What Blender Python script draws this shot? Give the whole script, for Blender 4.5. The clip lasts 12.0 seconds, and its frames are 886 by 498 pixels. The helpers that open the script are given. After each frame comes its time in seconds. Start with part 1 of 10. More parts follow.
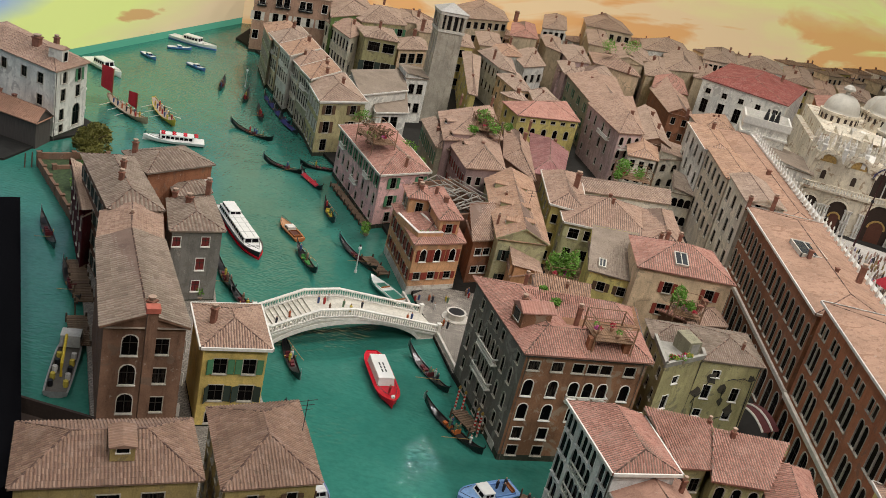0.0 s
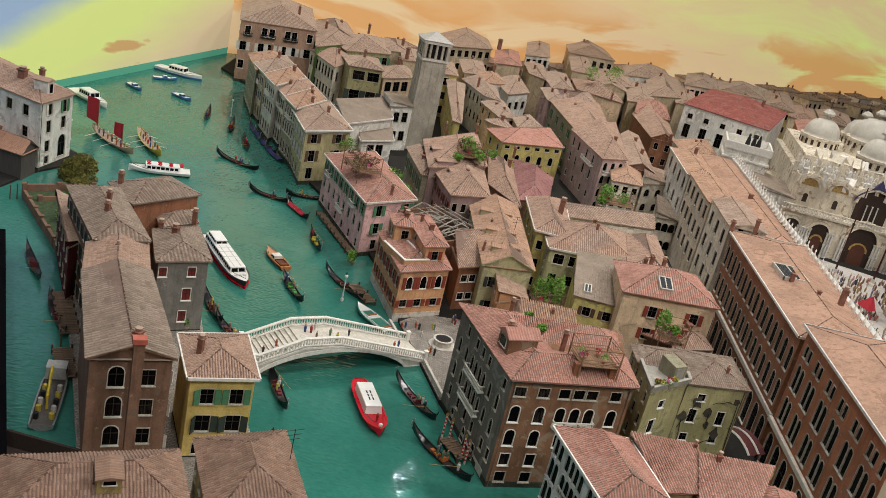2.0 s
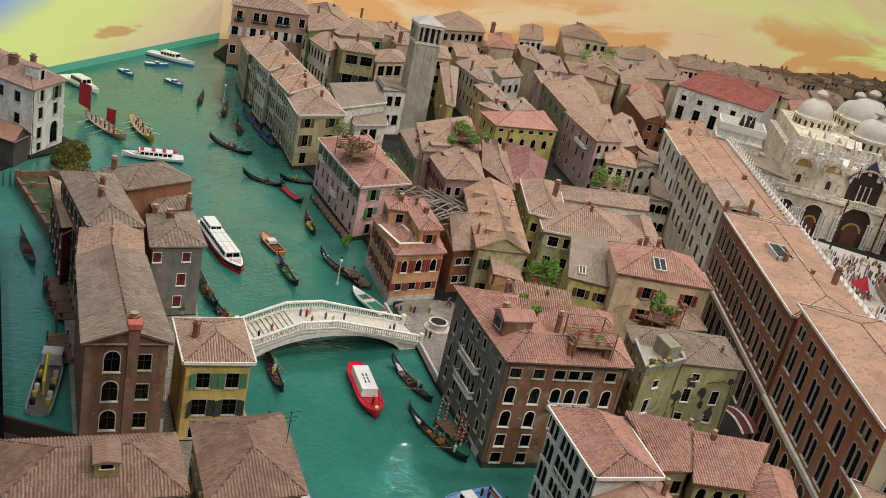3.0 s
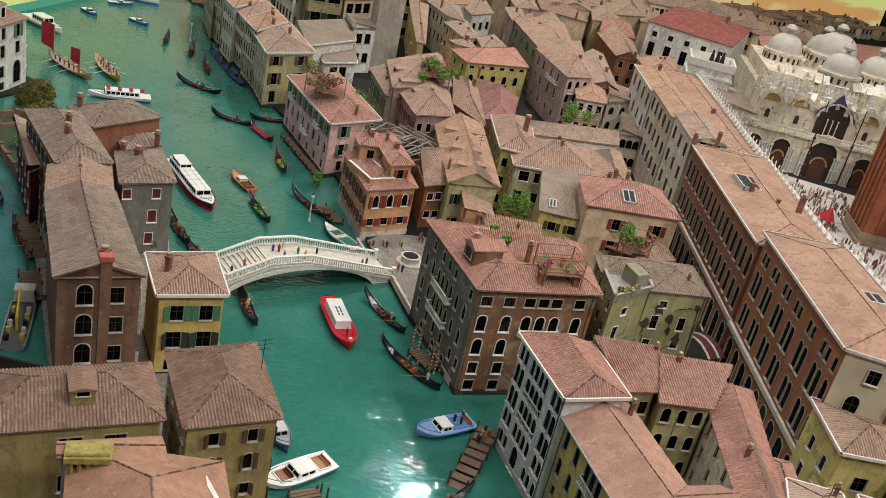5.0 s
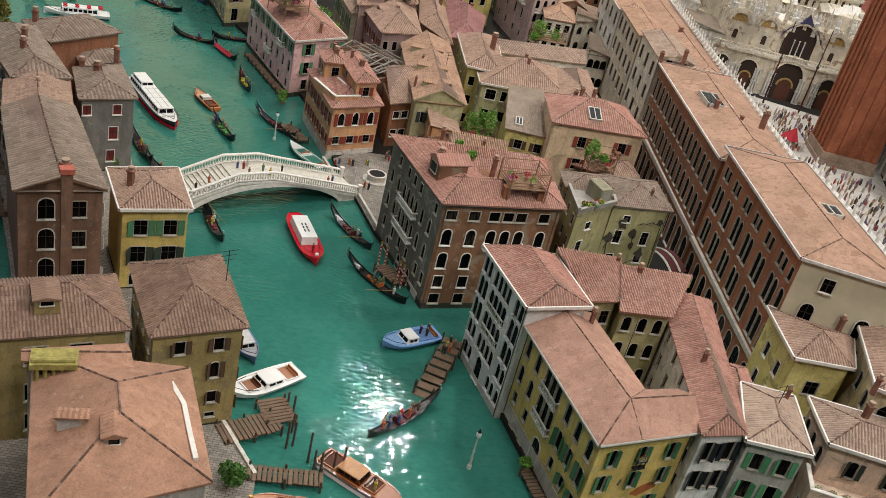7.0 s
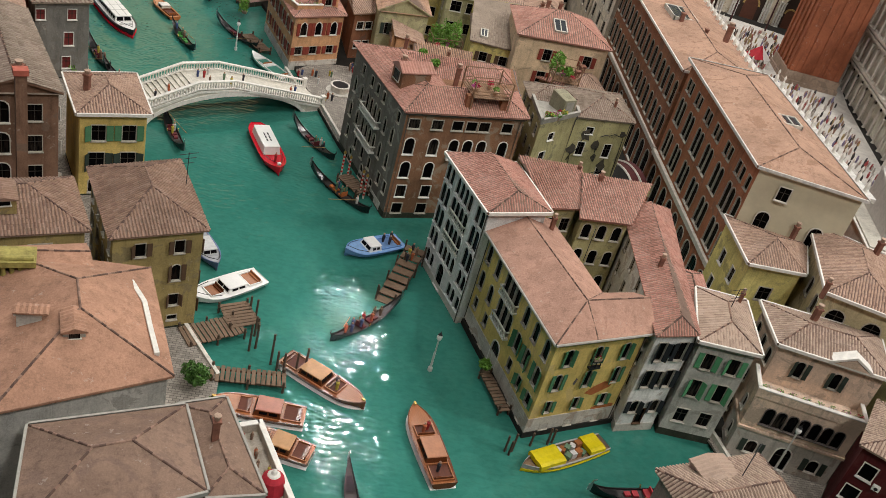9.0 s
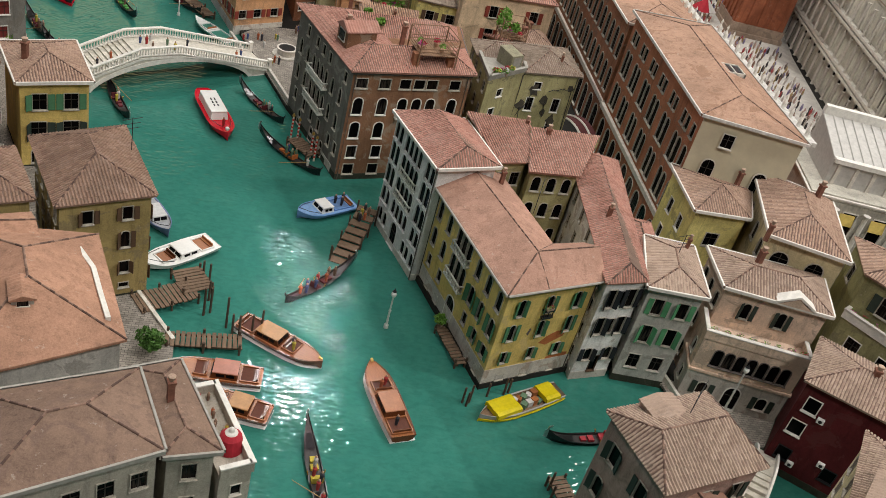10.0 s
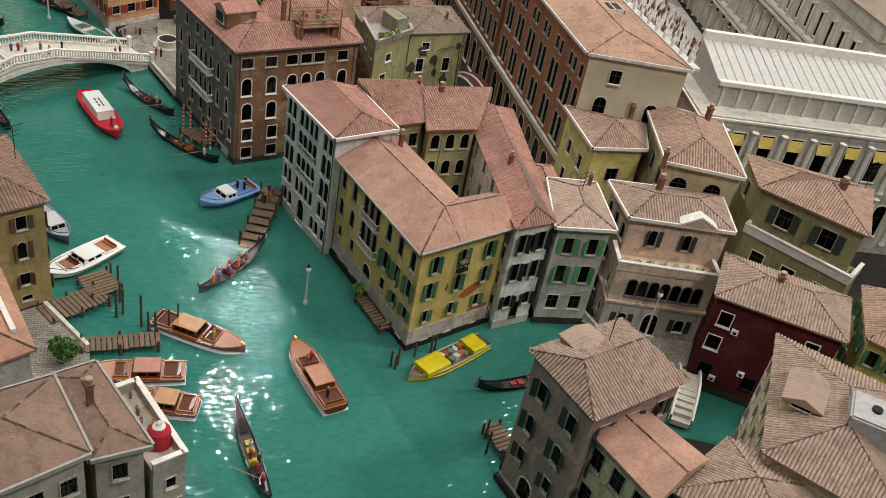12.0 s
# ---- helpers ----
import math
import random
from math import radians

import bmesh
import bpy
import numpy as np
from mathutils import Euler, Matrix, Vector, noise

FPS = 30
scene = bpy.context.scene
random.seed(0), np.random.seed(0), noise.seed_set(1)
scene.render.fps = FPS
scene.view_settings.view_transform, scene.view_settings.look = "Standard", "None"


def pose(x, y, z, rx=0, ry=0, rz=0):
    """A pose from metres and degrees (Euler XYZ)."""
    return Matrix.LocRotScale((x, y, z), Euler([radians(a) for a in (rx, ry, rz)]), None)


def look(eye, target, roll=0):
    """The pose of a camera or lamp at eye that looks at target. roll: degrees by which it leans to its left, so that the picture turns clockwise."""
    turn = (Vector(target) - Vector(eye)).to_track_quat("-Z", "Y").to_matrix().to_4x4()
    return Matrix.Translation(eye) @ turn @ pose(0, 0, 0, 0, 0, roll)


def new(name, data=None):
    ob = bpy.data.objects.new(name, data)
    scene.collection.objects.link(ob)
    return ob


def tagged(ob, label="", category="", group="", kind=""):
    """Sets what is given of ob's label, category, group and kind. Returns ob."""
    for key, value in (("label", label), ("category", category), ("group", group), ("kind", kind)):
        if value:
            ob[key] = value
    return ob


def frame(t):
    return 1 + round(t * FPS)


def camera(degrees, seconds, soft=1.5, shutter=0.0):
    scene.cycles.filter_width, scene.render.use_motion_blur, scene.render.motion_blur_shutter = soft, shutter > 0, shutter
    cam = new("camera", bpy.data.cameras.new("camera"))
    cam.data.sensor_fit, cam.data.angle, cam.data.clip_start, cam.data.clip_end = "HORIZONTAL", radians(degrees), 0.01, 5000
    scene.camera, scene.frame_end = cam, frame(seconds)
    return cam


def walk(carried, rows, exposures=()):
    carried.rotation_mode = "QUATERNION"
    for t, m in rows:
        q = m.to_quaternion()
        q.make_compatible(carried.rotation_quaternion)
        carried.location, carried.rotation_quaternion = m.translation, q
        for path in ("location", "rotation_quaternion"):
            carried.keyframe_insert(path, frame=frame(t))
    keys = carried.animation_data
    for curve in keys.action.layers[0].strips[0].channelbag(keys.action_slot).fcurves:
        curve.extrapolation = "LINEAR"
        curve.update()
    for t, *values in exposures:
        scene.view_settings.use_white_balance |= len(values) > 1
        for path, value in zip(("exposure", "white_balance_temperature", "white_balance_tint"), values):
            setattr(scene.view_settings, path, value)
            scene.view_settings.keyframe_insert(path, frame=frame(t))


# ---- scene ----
# All plan numbers are in plan units; UNIT is one plan unit in metres (a miniature town on a table).
UNIT = 0.0095
cam = camera(51.64, 12.0, soft=0.55)
# seconds, eye in plan units, (yaw, pitch, roll) in degrees
PATH = [
    (0, (-0.275, -5.967, 77.628), (-0.854, -22.674, 13.560)),
    (0.5, (-0.370, -6.086, 77.906), (-1.017, -22.222, 13.437)),
    (1, (-0.402, -6.261, 78.162), (-1.163, -21.625, 13.495)),
    (1.5, (-0.336, -6.415, 78.292), (-1.192, -21.158, 13.341)),
    (2, (-0.170, -6.666, 78.240), (-1.311, -20.917, 13.105)),
    (2.5, (-0.170, -6.790, 78.191), (-1.482, -21.219, 12.902)),
    (3, (0.032, -6.972, 77.974), (-1.849, -21.753, 12.772)),
    (5, (0.901, -8.748, 76.700), (-4.382, -24.751, 12.980)),
    (5.5, (1.218, -9.130, 76.260), (-4.939, -25.685, 13.291)),
    (6, (1.702, -9.603, 75.973), (-5.840, -26.693, 13.513)),
    (6.5, (1.989, -10.014, 75.525), (-6.783, -27.636, 13.860)),
    (7, (2.093, -10.314, 75.216), (-7.510, -28.607, 14.077)),
    (9, (3.310, -12.180, 73.627), (-11.102, -32.560, 16.075)),
    (9.5, (3.811, -12.821, 73.423), (-12.648, -33.363, 16.177)),
    (10, (4.340, -13.532, 73.326), (-14.665, -33.912, 15.865)),
    (10.5, (4.840, -13.959, 73.169), (-16.421, -33.709, 15.616)),
    (11, (5.039, -14.406, 73.064), (-18.022, -33.927, 14.721)),
    (11.5, (5.233, -14.633, 72.846), (-19.434, -34.151, 13.249)),
    (12, (5.586, -14.890, 72.608), (-20.900, -34.291, 11.545)),
]


def aim(eye, angles):
    yaw, pitch, roll = angles
    m = pose(*[UNIT * v for v in eye], 90 + pitch, 0, yaw)
    return m @ pose(0, 0, 0, 0, 0, roll)


walk(cam, [(t, aim(eye, angles)) for t, eye, angles in PATH])

# ---- light ----
world = bpy.data.worlds.new("hall")
world.use_nodes = True
world.node_tree.nodes["Background"].inputs[0].default_value = (0.9, 0.92, 1.0, 1)
world.node_tree.nodes["Background"].inputs[1].default_value = 0.006
scene.world = world
scene.view_settings.exposure = -0.07


def ceiling_lamp(x, y, z, sx, sy, watts, target, colour=(1.0, 0.965, 0.92)):
    data = bpy.data.lights.new("ceiling_lamp", "AREA")
    data.shape, data.size, data.size_y = "RECTANGLE", sx * UNIT, sy * UNIT
    data.energy, data.color = watts * UNIT * UNIT, colour
    lamp = new("ceiling_lamp", data)
    lamp.matrix_world = look([UNIT * v for v in (x, y, z)], [UNIT * v for v in target])
    return lamp


ceiling_lamp(40, 355, 262, 6, 4, 4.8e5, (20, 110, 0))
# Added fill, no lamp known there: lifts the far west-facing walls.
ceiling_lamp(-60, 255, 285, 50, 30, 1.4e5, (50, 235, 0))
ceiling_lamp(55, 55, 285, 70, 44, 2.3e5, (55, 85, 0))
# Two added fills from the west that brighten west and south faces.
ceiling_lamp(-75, -50, 260, 40, 24, 1.5e5, (60, 150, 0))
ceiling_lamp(-155, 120, 235, 40, 24, 1.4e5, (75, 190, 0))
ceiling_lamp(235, 10, 235, 30, 16, 3.6e5, (30, 120, 0))
ceiling_lamp(90, -125, 255, 30, 16, 2.7e5, (40, 100, 0))
# Added fill over the church and the far right quarter.
ceiling_lamp(190, 200, 270, 50, 30, 3.4e5, (110, 290, 0))


# ---- materials ----
def shader(name, rough=0.7, metal=0.0, spec=0.4):
    m = bpy.data.materials.new(name)
    m.use_nodes = True
    b = m.node_tree.nodes["Principled BSDF"]
    b.inputs["Roughness"].default_value = rough
    b.inputs["Metallic"].default_value = metal
    b.inputs["Specular IOR Level"].default_value = spec
    return m, m.node_tree, b


def mix(tree, fac, a, b, blend="MIX"):
    n = tree.nodes.new("ShaderNodeMix")
    n.data_type, n.blend_type = "RGBA", blend
    for sock, v in ((0, fac), (6, a), (7, b)):
        if isinstance(v, bpy.types.NodeSocket):
            tree.links.new(v, n.inputs[sock])
        else:
            n.inputs[sock].default_value = v if sock == 0 else (*v[:3], 1)
    return n.outputs[2]


def ramp(tree, fac, *stops):
    n = tree.nodes.new("ShaderNodeValToRGB")
    tree.links.new(fac, n.inputs[0])
    while len(n.color_ramp.elements) < len(stops):
        n.color_ramp.elements.new(0.5)
    for e, (p, c) in zip(n.color_ramp.elements, stops):
        e.position = p
        e.color = (c, c, c, 1) if isinstance(c, (int, float)) else (*c, 1)
    return n.outputs[0]


def coords(tree, stretch=(1, 1, 1)):
    tc, mp = tree.nodes.new("ShaderNodeTexCoord"), tree.nodes.new("ShaderNodeMapping")
    mp.inputs["Scale"].default_value = [s / UNIT for s in stretch]
    tree.links.new(tc.outputs["Object"], mp.inputs[0])
    return mp.outputs[0]


def noise_tex(tree, at, scale, detail=4, rough=0.6, distort=0.0):
    n = tree.nodes.new("ShaderNodeTexNoise")
    n.inputs["Scale"].default_value, n.inputs["Detail"].default_value = scale, detail
    n.inputs["Roughness"].default_value, n.inputs["Distortion"].default_value = rough, distort
    tree.links.new(at, n.inputs["Vector"])
    return n.outputs[0]


def bump(tree, b, height, strength, dist):
    n = tree.nodes.new("ShaderNodeBump")
    n.inputs["Strength"].default_value, n.inputs["Distance"].default_value = strength, dist * UNIT
    tree.links.new(height, n.inputs["Height"])
    tree.links.new(n.outputs[0], b.inputs["Normal"])


def shade(c, k):
    return tuple(min(1, v * k) for v in c)


MATS = {}


def plaster(rgb, wear=None, amount=0.5):
    """Painted plaster with stains, faded patches and fine grain."""
    key = ("plaster", rgb, wear)
    if key in MATS:
        return MATS[key]
    m, t, b = shader("plaster", 0.85, 0, 0.2)
    at, tall = coords(t), coords(t, (1, 1, 0.18))
    big = ramp(t, noise_tex(t, at, 0.16, 5, 0.7), (0.40, 0.0), (0.60, 1.0))
    col = mix(t, big, shade(rgb, 0.76), shade(rgb, 1.16))
    streak = ramp(t, noise_tex(t, tall, 0.9, 6, 0.75), (0.50, 0.0), (0.68, 0.7))
    col = mix(t, streak, col, shade(rgb, 0.36))
    patch = ramp(t, noise_tex(t, at, 0.33, 7, 0.62, 0.8), (0.565, 0.0), (0.60, amount + 0.25))
    col = mix(t, patch, col, wear or tuple(0.5 * v + 0.5 * g for v, g in zip(shade(rgb, 0.62), (0.2, 0.17, 0.14))))
    chip = ramp(t, noise_tex(t, at, 1.1, 5, 0.7), (0.63, 0.0), (0.67, 0.8 if sum(rgb) > 0.2 else 0.0))
    col = mix(t, chip, col, tuple(0.35 * v + 0.65 * g for v, g in zip(shade(rgb, 1.2), (0.42, 0.38, 0.33))))
    grain = noise_tex(t, at, 5, 4, 0.75)
    col = mix(t, 0.25, col, mix(t, ramp(t, grain, (0.35, 0.0), (0.65, 1.0)), shade(rgb, 0.5), shade(rgb, 1.35)))
    t.links.new(col, b.inputs["Base Color"])
    bump(t, b, grain, 0.6, 0.1)
    MATS[key] = m
    return m


def tiles(rgb, moss=(0.12, 0.10, 0.07)):
    """Clay roof tiles, each of its own tint, with soot and lichen."""
    key = ("tiles", rgb)
    if key in MATS:
        return MATS[key]
    rgb = (rgb[0] * 0.965, rgb[1] * 1.02, rgb[2] * 1.04)
    m, t, b = shader("roof_tile", 0.85, 0, 0.25)
    at = coords(t)
    geo = t.nodes.new("ShaderNodeNewGeometry")
    dusk = (rgb[0] * 0.72, rgb[1] * 0.66, rgb[2] * 0.68)
    col = ramp(t, geo.outputs["Random Per Island"], (0.0, dusk), (0.35, rgb), (0.7, shade(rgb, 1.12)), (1.0, tuple(0.75 * v + 0.25 * g for v, g in zip(shade(rgb, 1.2), (0.45, 0.37, 0.31)))))
    col = mix(t, ramp(t, noise_tex(t, at, 0.2, 6, 0.7), (0.48, 0.0), (0.62, 0.6)), col, shade(rgb, 0.6))
    pale = tuple(0.75 * v + 0.25 * g for v, g in zip(rgb, (0.62, 0.50, 0.44)))
    col = mix(t, ramp(t, noise_tex(t, at, 0.31, 6, 0.7, 0.5), (0.52, 0.0), (0.64, 0.6)), col, pale)
    col = mix(t, ramp(t, noise_tex(t, at, 1.5, 6, 0.75), (0.55, 0.0), (0.68, 0.65)), col, moss)
    grain = noise_tex(t, at, 7, 4, 0.75)
    col = mix(t, 0.2, col, mix(t, ramp(t, grain, (0.35, 0.0), (0.65, 1.0)), shade(rgb, 0.5), shade(rgb, 1.4)))
    t.links.new(col, b.inputs["Base Color"])
    bump(t, b, grain, 0.5, 0.08)
    MATS[key] = m
    return m


def paint(rgb, rough=0.5, metal=0.0, vary=0.25, spec=0.4, scale=1.5):
    """Plain painted, metal, stone or wooden surface with slight wear."""
    key = ("paint", rgb, rough, metal, vary, scale)
    if key in MATS:
        return MATS[key]
    m, t, b = shader("paint", rough, metal, spec)
    at = coords(t)
    n = noise_tex(t, at, scale, 6, 0.7)
    col = mix(t, ramp(t, n, (0.3, 0.0), (0.7, 1.0)), shade(rgb, 1 - vary), shade(rgb, 1 + vary * 0.5))
    t.links.new(col, b.inputs["Base Color"])
    bump(t, b, noise_tex(t, at, 9, 2), 0.25, 0.04)
    MATS[key] = m
    return m


def wood(rgb, rough=0.5, grain=(1, 12, 12)):
    key = ("wood", rgb, rough, grain)
    if key in MATS:
        return MATS[key]
    m, t, b = shader("wood", rough, 0, 0.4)
    n = noise_tex(t, coords(t, grain), 0.8, 5, 0.65, 0.3)
    oi = t.nodes.new("ShaderNodeObjectInfo")
    col = mix(t, ramp(t, n, (0.3, 0.0), (0.7, 1.0)), shade(rgb, 0.6), shade(rgb, 1.25))
    col = mix(t, 0.35, col, mix(t, oi.outputs["Random"], shade(rgb, 0.6), shade(rgb, 1.3)))
    t.links.new(col, b.inputs["Base Color"])
    bump(t, b, n, 0.3, 0.05)
    MATS[key] = m
    return m


def dim_room():
    """Dull panes: mostly dark rooms, some with curtains or brown blinds behind the glass."""
    m, t, b = shader("pane", 0.2, 0, 0.06)
    oi = t.nodes.new("ShaderNodeObjectInfo")
    col = ramp(t, oi.outputs["Random"], (0.0, (0.002, 0.002, 0.002)), (0.62, (0.003, 0.0025, 0.0025)), (0.8, (0.014, 0.009, 0.007)), (1.0, (0.04, 0.032, 0.026)))
    fold = ramp(t, noise_tex(t, coords(t, (5, 5, 0.6)), 1.0, 3, 0.6), (0.42, 0.0), (0.6, 1.0))
    t.links.new(mix(t, fold, (0.002, 0.002, 0.0025), col), b.inputs["Base Color"])
    return m


PANE = dim_room()
GLASS = paint((0.004, 0.004, 0.005), 0.5, 0, 0.3, 0.04)
STONE = paint((0.62, 0.58, 0.51), 0.75, 0, 0.3)
SURROUND = paint((0.47, 0.43, 0.36), 0.8, 0, 0.5, 0.3, 2.2)
SASH = paint((0.03, 0.023, 0.018), 0.6)
WHITE = paint((0.74, 0.71, 0.65), 0.7, 0, 0.2)
IRON = paint((0.02, 0.02, 0.022), 0.45, 0.3, 0.3)
BLACK = paint((0.006, 0.006, 0.007), 0.3, 0, 0.3)
GREEN_SHUTTER = paint((0.07, 0.20, 0.10), 0.6)
BRIGHT_SHUTTER = paint((0.09, 0.30, 0.14), 0.55)
DARK_SHUTTER = paint((0.03, 0.045, 0.035), 0.6)
RED_SHUTTER = paint((0.22, 0.035, 0.02), 0.6)
BROWN_SHUTTER = paint((0.10, 0.055, 0.03), 0.6)
LEAF = paint((0.07, 0.16, 0.03), 0.7, 0, 0.6, 0.3, 3.0)
LEAF_BRIGHT = paint((0.16, 0.33, 0.05), 0.7, 0, 0.5, 0.3, 3.0)

TERRA = tiles((0.43, 0.27, 0.195))
TERRA_RED = tiles((0.465, 0.222, 0.168))
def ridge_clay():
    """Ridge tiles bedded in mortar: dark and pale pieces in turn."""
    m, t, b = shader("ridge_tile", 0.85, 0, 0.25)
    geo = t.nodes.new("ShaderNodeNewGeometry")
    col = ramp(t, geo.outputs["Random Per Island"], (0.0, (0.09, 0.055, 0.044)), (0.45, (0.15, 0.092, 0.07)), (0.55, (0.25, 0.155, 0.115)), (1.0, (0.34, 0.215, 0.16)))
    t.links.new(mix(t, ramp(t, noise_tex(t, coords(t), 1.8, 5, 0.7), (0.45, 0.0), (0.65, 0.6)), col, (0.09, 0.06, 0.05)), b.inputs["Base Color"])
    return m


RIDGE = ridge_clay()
# Dark between the tile rows: gap shade and dirt put into the sheet's colour.
TILE_GAP_SHADE = tiles((0.20, 0.125, 0.095))
TERRA_BROWN = tiles((0.42, 0.285, 0.21))
TERRA_GREY = tiles((0.275, 0.205, 0.155))
TERRA_ORANGE = tiles((0.47, 0.275, 0.18))
TERRA_DARKRED = tiles((0.27, 0.075, 0.06))


# ---- mesh helpers ----
def finish(bm):
    for v in bm.verts:
        v.co *= UNIT
    me = bpy.data.meshes.new("mesh")
    bm.to_mesh(me)
    bm.free()
    return me


def part(name, bm, mats, parent=None, label="", at=None, turn=0.0):
    """Links a bmesh, in plan units, as one mesh object under a thing or part."""
    me = bm if isinstance(bm, bpy.types.Mesh) else finish(bm)
    if not me.materials:
        for m in mats if isinstance(mats, (list, tuple)) else (mats,):
            me.materials.append(m)
    ob = new(name, me)
    ob.parent = parent
    if at is not None:
        ob.location = [UNIT * v for v in at]
    ob.rotation_euler[2] = turn
    if label:
        tagged(ob, label)
    return ob


def thing(name, x, y, z, label, category, turn=0.0, group="", kind=""):
    ob = new(name)
    ob.empty_display_size = 0.1 * UNIT
    ob.matrix_basis = pose(UNIT * x, UNIT * y, UNIT * z, 0, 0, turn)
    return tagged(ob, label, category, group, kind)


def quad(bm, *pts, mat=0):
    f = bm.faces.new([bm.verts.new(p) for p in pts])
    f.material_index = mat
    return f


def box(bm, x0, y0, z0, x1, y1, z1, mat=0):
    v = [bm.verts.new(p) for p in ((x0, y0, z0), (x1, y0, z0), (x1, y1, z0), (x0, y1, z0), (x0, y0, z1), (x1, y0, z1), (x1, y1, z1), (x0, y1, z1))]
    for q in ((3, 2, 1, 0), (4, 5, 6, 7), (0, 1, 5, 4), (1, 2, 6, 5), (2, 3, 7, 6), (3, 0, 4, 7)):
        bm.faces.new([v[i] for i in q]).material_index = mat
    return v


def tube(bm, path, radii, n=8, mat=0, cap=True):
    """A round bar along a path of points, of the given radius or radii."""
    path = [Vector(p) for p in path]
    if isinstance(radii, (int, float)):
        radii = [radii] * len(path)
    rings = []
    for i, p in enumerate(path):
        way = (path[min(i + 1, len(path) - 1)] - path[max(i - 1, 0)]).normalized()
        side = way.cross(Vector((0, 0, 1)))
        side = Vector((1, 0, 0)) if side.length < 1e-3 else side.normalized()
        other = way.cross(side).normalized()
        rings.append([bm.verts.new(p + radii[i] * (math.cos(a) * side + math.sin(a) * other)) for a in [2 * math.pi * k / n for k in range(n)]])
    for a, b in zip(rings, rings[1:]):
        for k in range(n):
            bm.faces.new((a[k], a[(k + 1) % n], b[(k + 1) % n], b[k])).material_index = mat
    if cap:
        bm.faces.new(rings[0]).material_index = mat
        bm.faces.new(rings[-1][::-1]).material_index = mat


def lathe(bm, profile, x=0, y=0, z=0, n=12, mat=0):
    tube(bm, [(x, y, z + h) for r, h in profile], [max(r, 1e-3) for r, h in profile], n, mat)


def prism(bm, outline, z0, z1, mat=0):
    lo, hi = [bm.verts.new((x, y, z0)) for x, y in outline], [bm.verts.new((x, y, z1)) for x, y in outline]
    n = len(lo)
    for i in range(n):
        bm.faces.new((lo[i], lo[(i + 1) % n], hi[(i + 1) % n], hi[i])).material_index = mat
    bm.faces.new(hi).material_index = mat
    bm.faces.new(lo[::-1]).material_index = mat


# ---- houses ----
def opening(w, h, style):
    """Outline of a window, from its sill's left corner anticlockwise as seen from outside."""
    if style == "rect":
        return [(-w / 2, 0), (w / 2, 0), (w / 2, h), (-w / 2, h)]
    n, r = 6, w / 2
    if style == "arch":
        arc = [(r * math.cos(math.pi * k / n), h - r + r * math.sin(math.pi * k / n)) for k in range(n + 1)]
    else:  # pointed
        rise = min(h * 0.4, 1.35 * r)
        arc = [(r * math.cos(math.pi * k / n), h - rise + rise * math.sin(math.pi * k / n) ** (1.0 if k in (0, n) else 0.9)) for k in range(n + 1)]
        arc[n // 2] = (0, h + 0.12)
    return [(-r, 0), (r, 0)] + arc


WINDOWS = {}


def window_meshes(w, h, style, trim, bars):
    bars = bars and style == "rect" and w > 1.25 or style == "arch" and w > 1.7
    key = (round(w, 2), round(h, 2), style, trim.name, bars)
    if key in WINDOWS:
        return WINDOWS[key]
    out = opening(w, h, style)
    bm, s, n = bmesh.new(), min(0.11, 0.075 * w), len(out)
    big = []
    for x, z in out:
        big.append((x + s * (1 if x > 0.01 else -1 if x < -0.01 else 0), z + (s if z > h * 0.5 else -s * 0.8)))
    for i in range(n):
        j = (i + 1) % n
        a, b, c, d = out[i], out[j], big[j], big[i]
        quad(bm, (d[0], -0.1, d[1]), (c[0], -0.1, c[1]), (b[0], -0.1, b[1]), (a[0], -0.1, a[1]))
        quad(bm, (a[0], -0.1, a[1]), (b[0], -0.1, b[1]), (b[0], 0.16, b[1]), (a[0], 0.16, a[1]))
        quad(bm, (c[0], -0.1, c[1]), (d[0], -0.1, d[1]), (d[0], 0.02, d[1]), (c[0], 0.02, c[1]))
    box(bm, -w / 2 - s - 0.06, -0.24, -s - 0.06, w / 2 + s + 0.06, 0.02, -s * 0.35)
    if bars:
        box(bm, -0.045, 0.07, 0, 0.045, 0.125, h * 0.97, 1)
        for z in (0.6,):
            box(bm, -w / 2, 0.06, h * z - 0.035, w / 2, 0.125, h * z + 0.035, 1)
    frame_me = finish(bm)
    frame_me.materials.append(trim)
    frame_me.materials.append(SASH)
    bm = bmesh.new()
    bm.faces.new([bm.verts.new((x, 0.13, z)) for x, z in out])
    pane_me = finish(bm)
    pane_me.materials.append(PANE)
    WINDOWS[key] = frame_me, pane_me
    return WINDOWS[key]


def shutter_mesh(w, h, mat):
    key = ("shutter", round(w, 2), round(h, 2), mat.name)
    if key not in WINDOWS:
        bm = bmesh.new()
        box(bm, 0, -0.16, 0, w, -0.1, h)
        n = 6
        for k in range(n):
            z = h * (0.06 + 0.9 * k / n)
            quad(bm, (w * 0.12, -0.21, z), (w * 0.88, -0.21, z), (w * 0.88, -0.165, z + h * 0.8 / n), (w * 0.12, -0.165, z + h * 0.8 / n))
        for x in (0, w * 0.88):
            box(bm, x, -0.21, 0, x + w * 0.12, -0.16, h)
        me = finish(bm)
        me.materials.append(mat)
        WINDOWS[key] = me
    return WINDOWS[key]


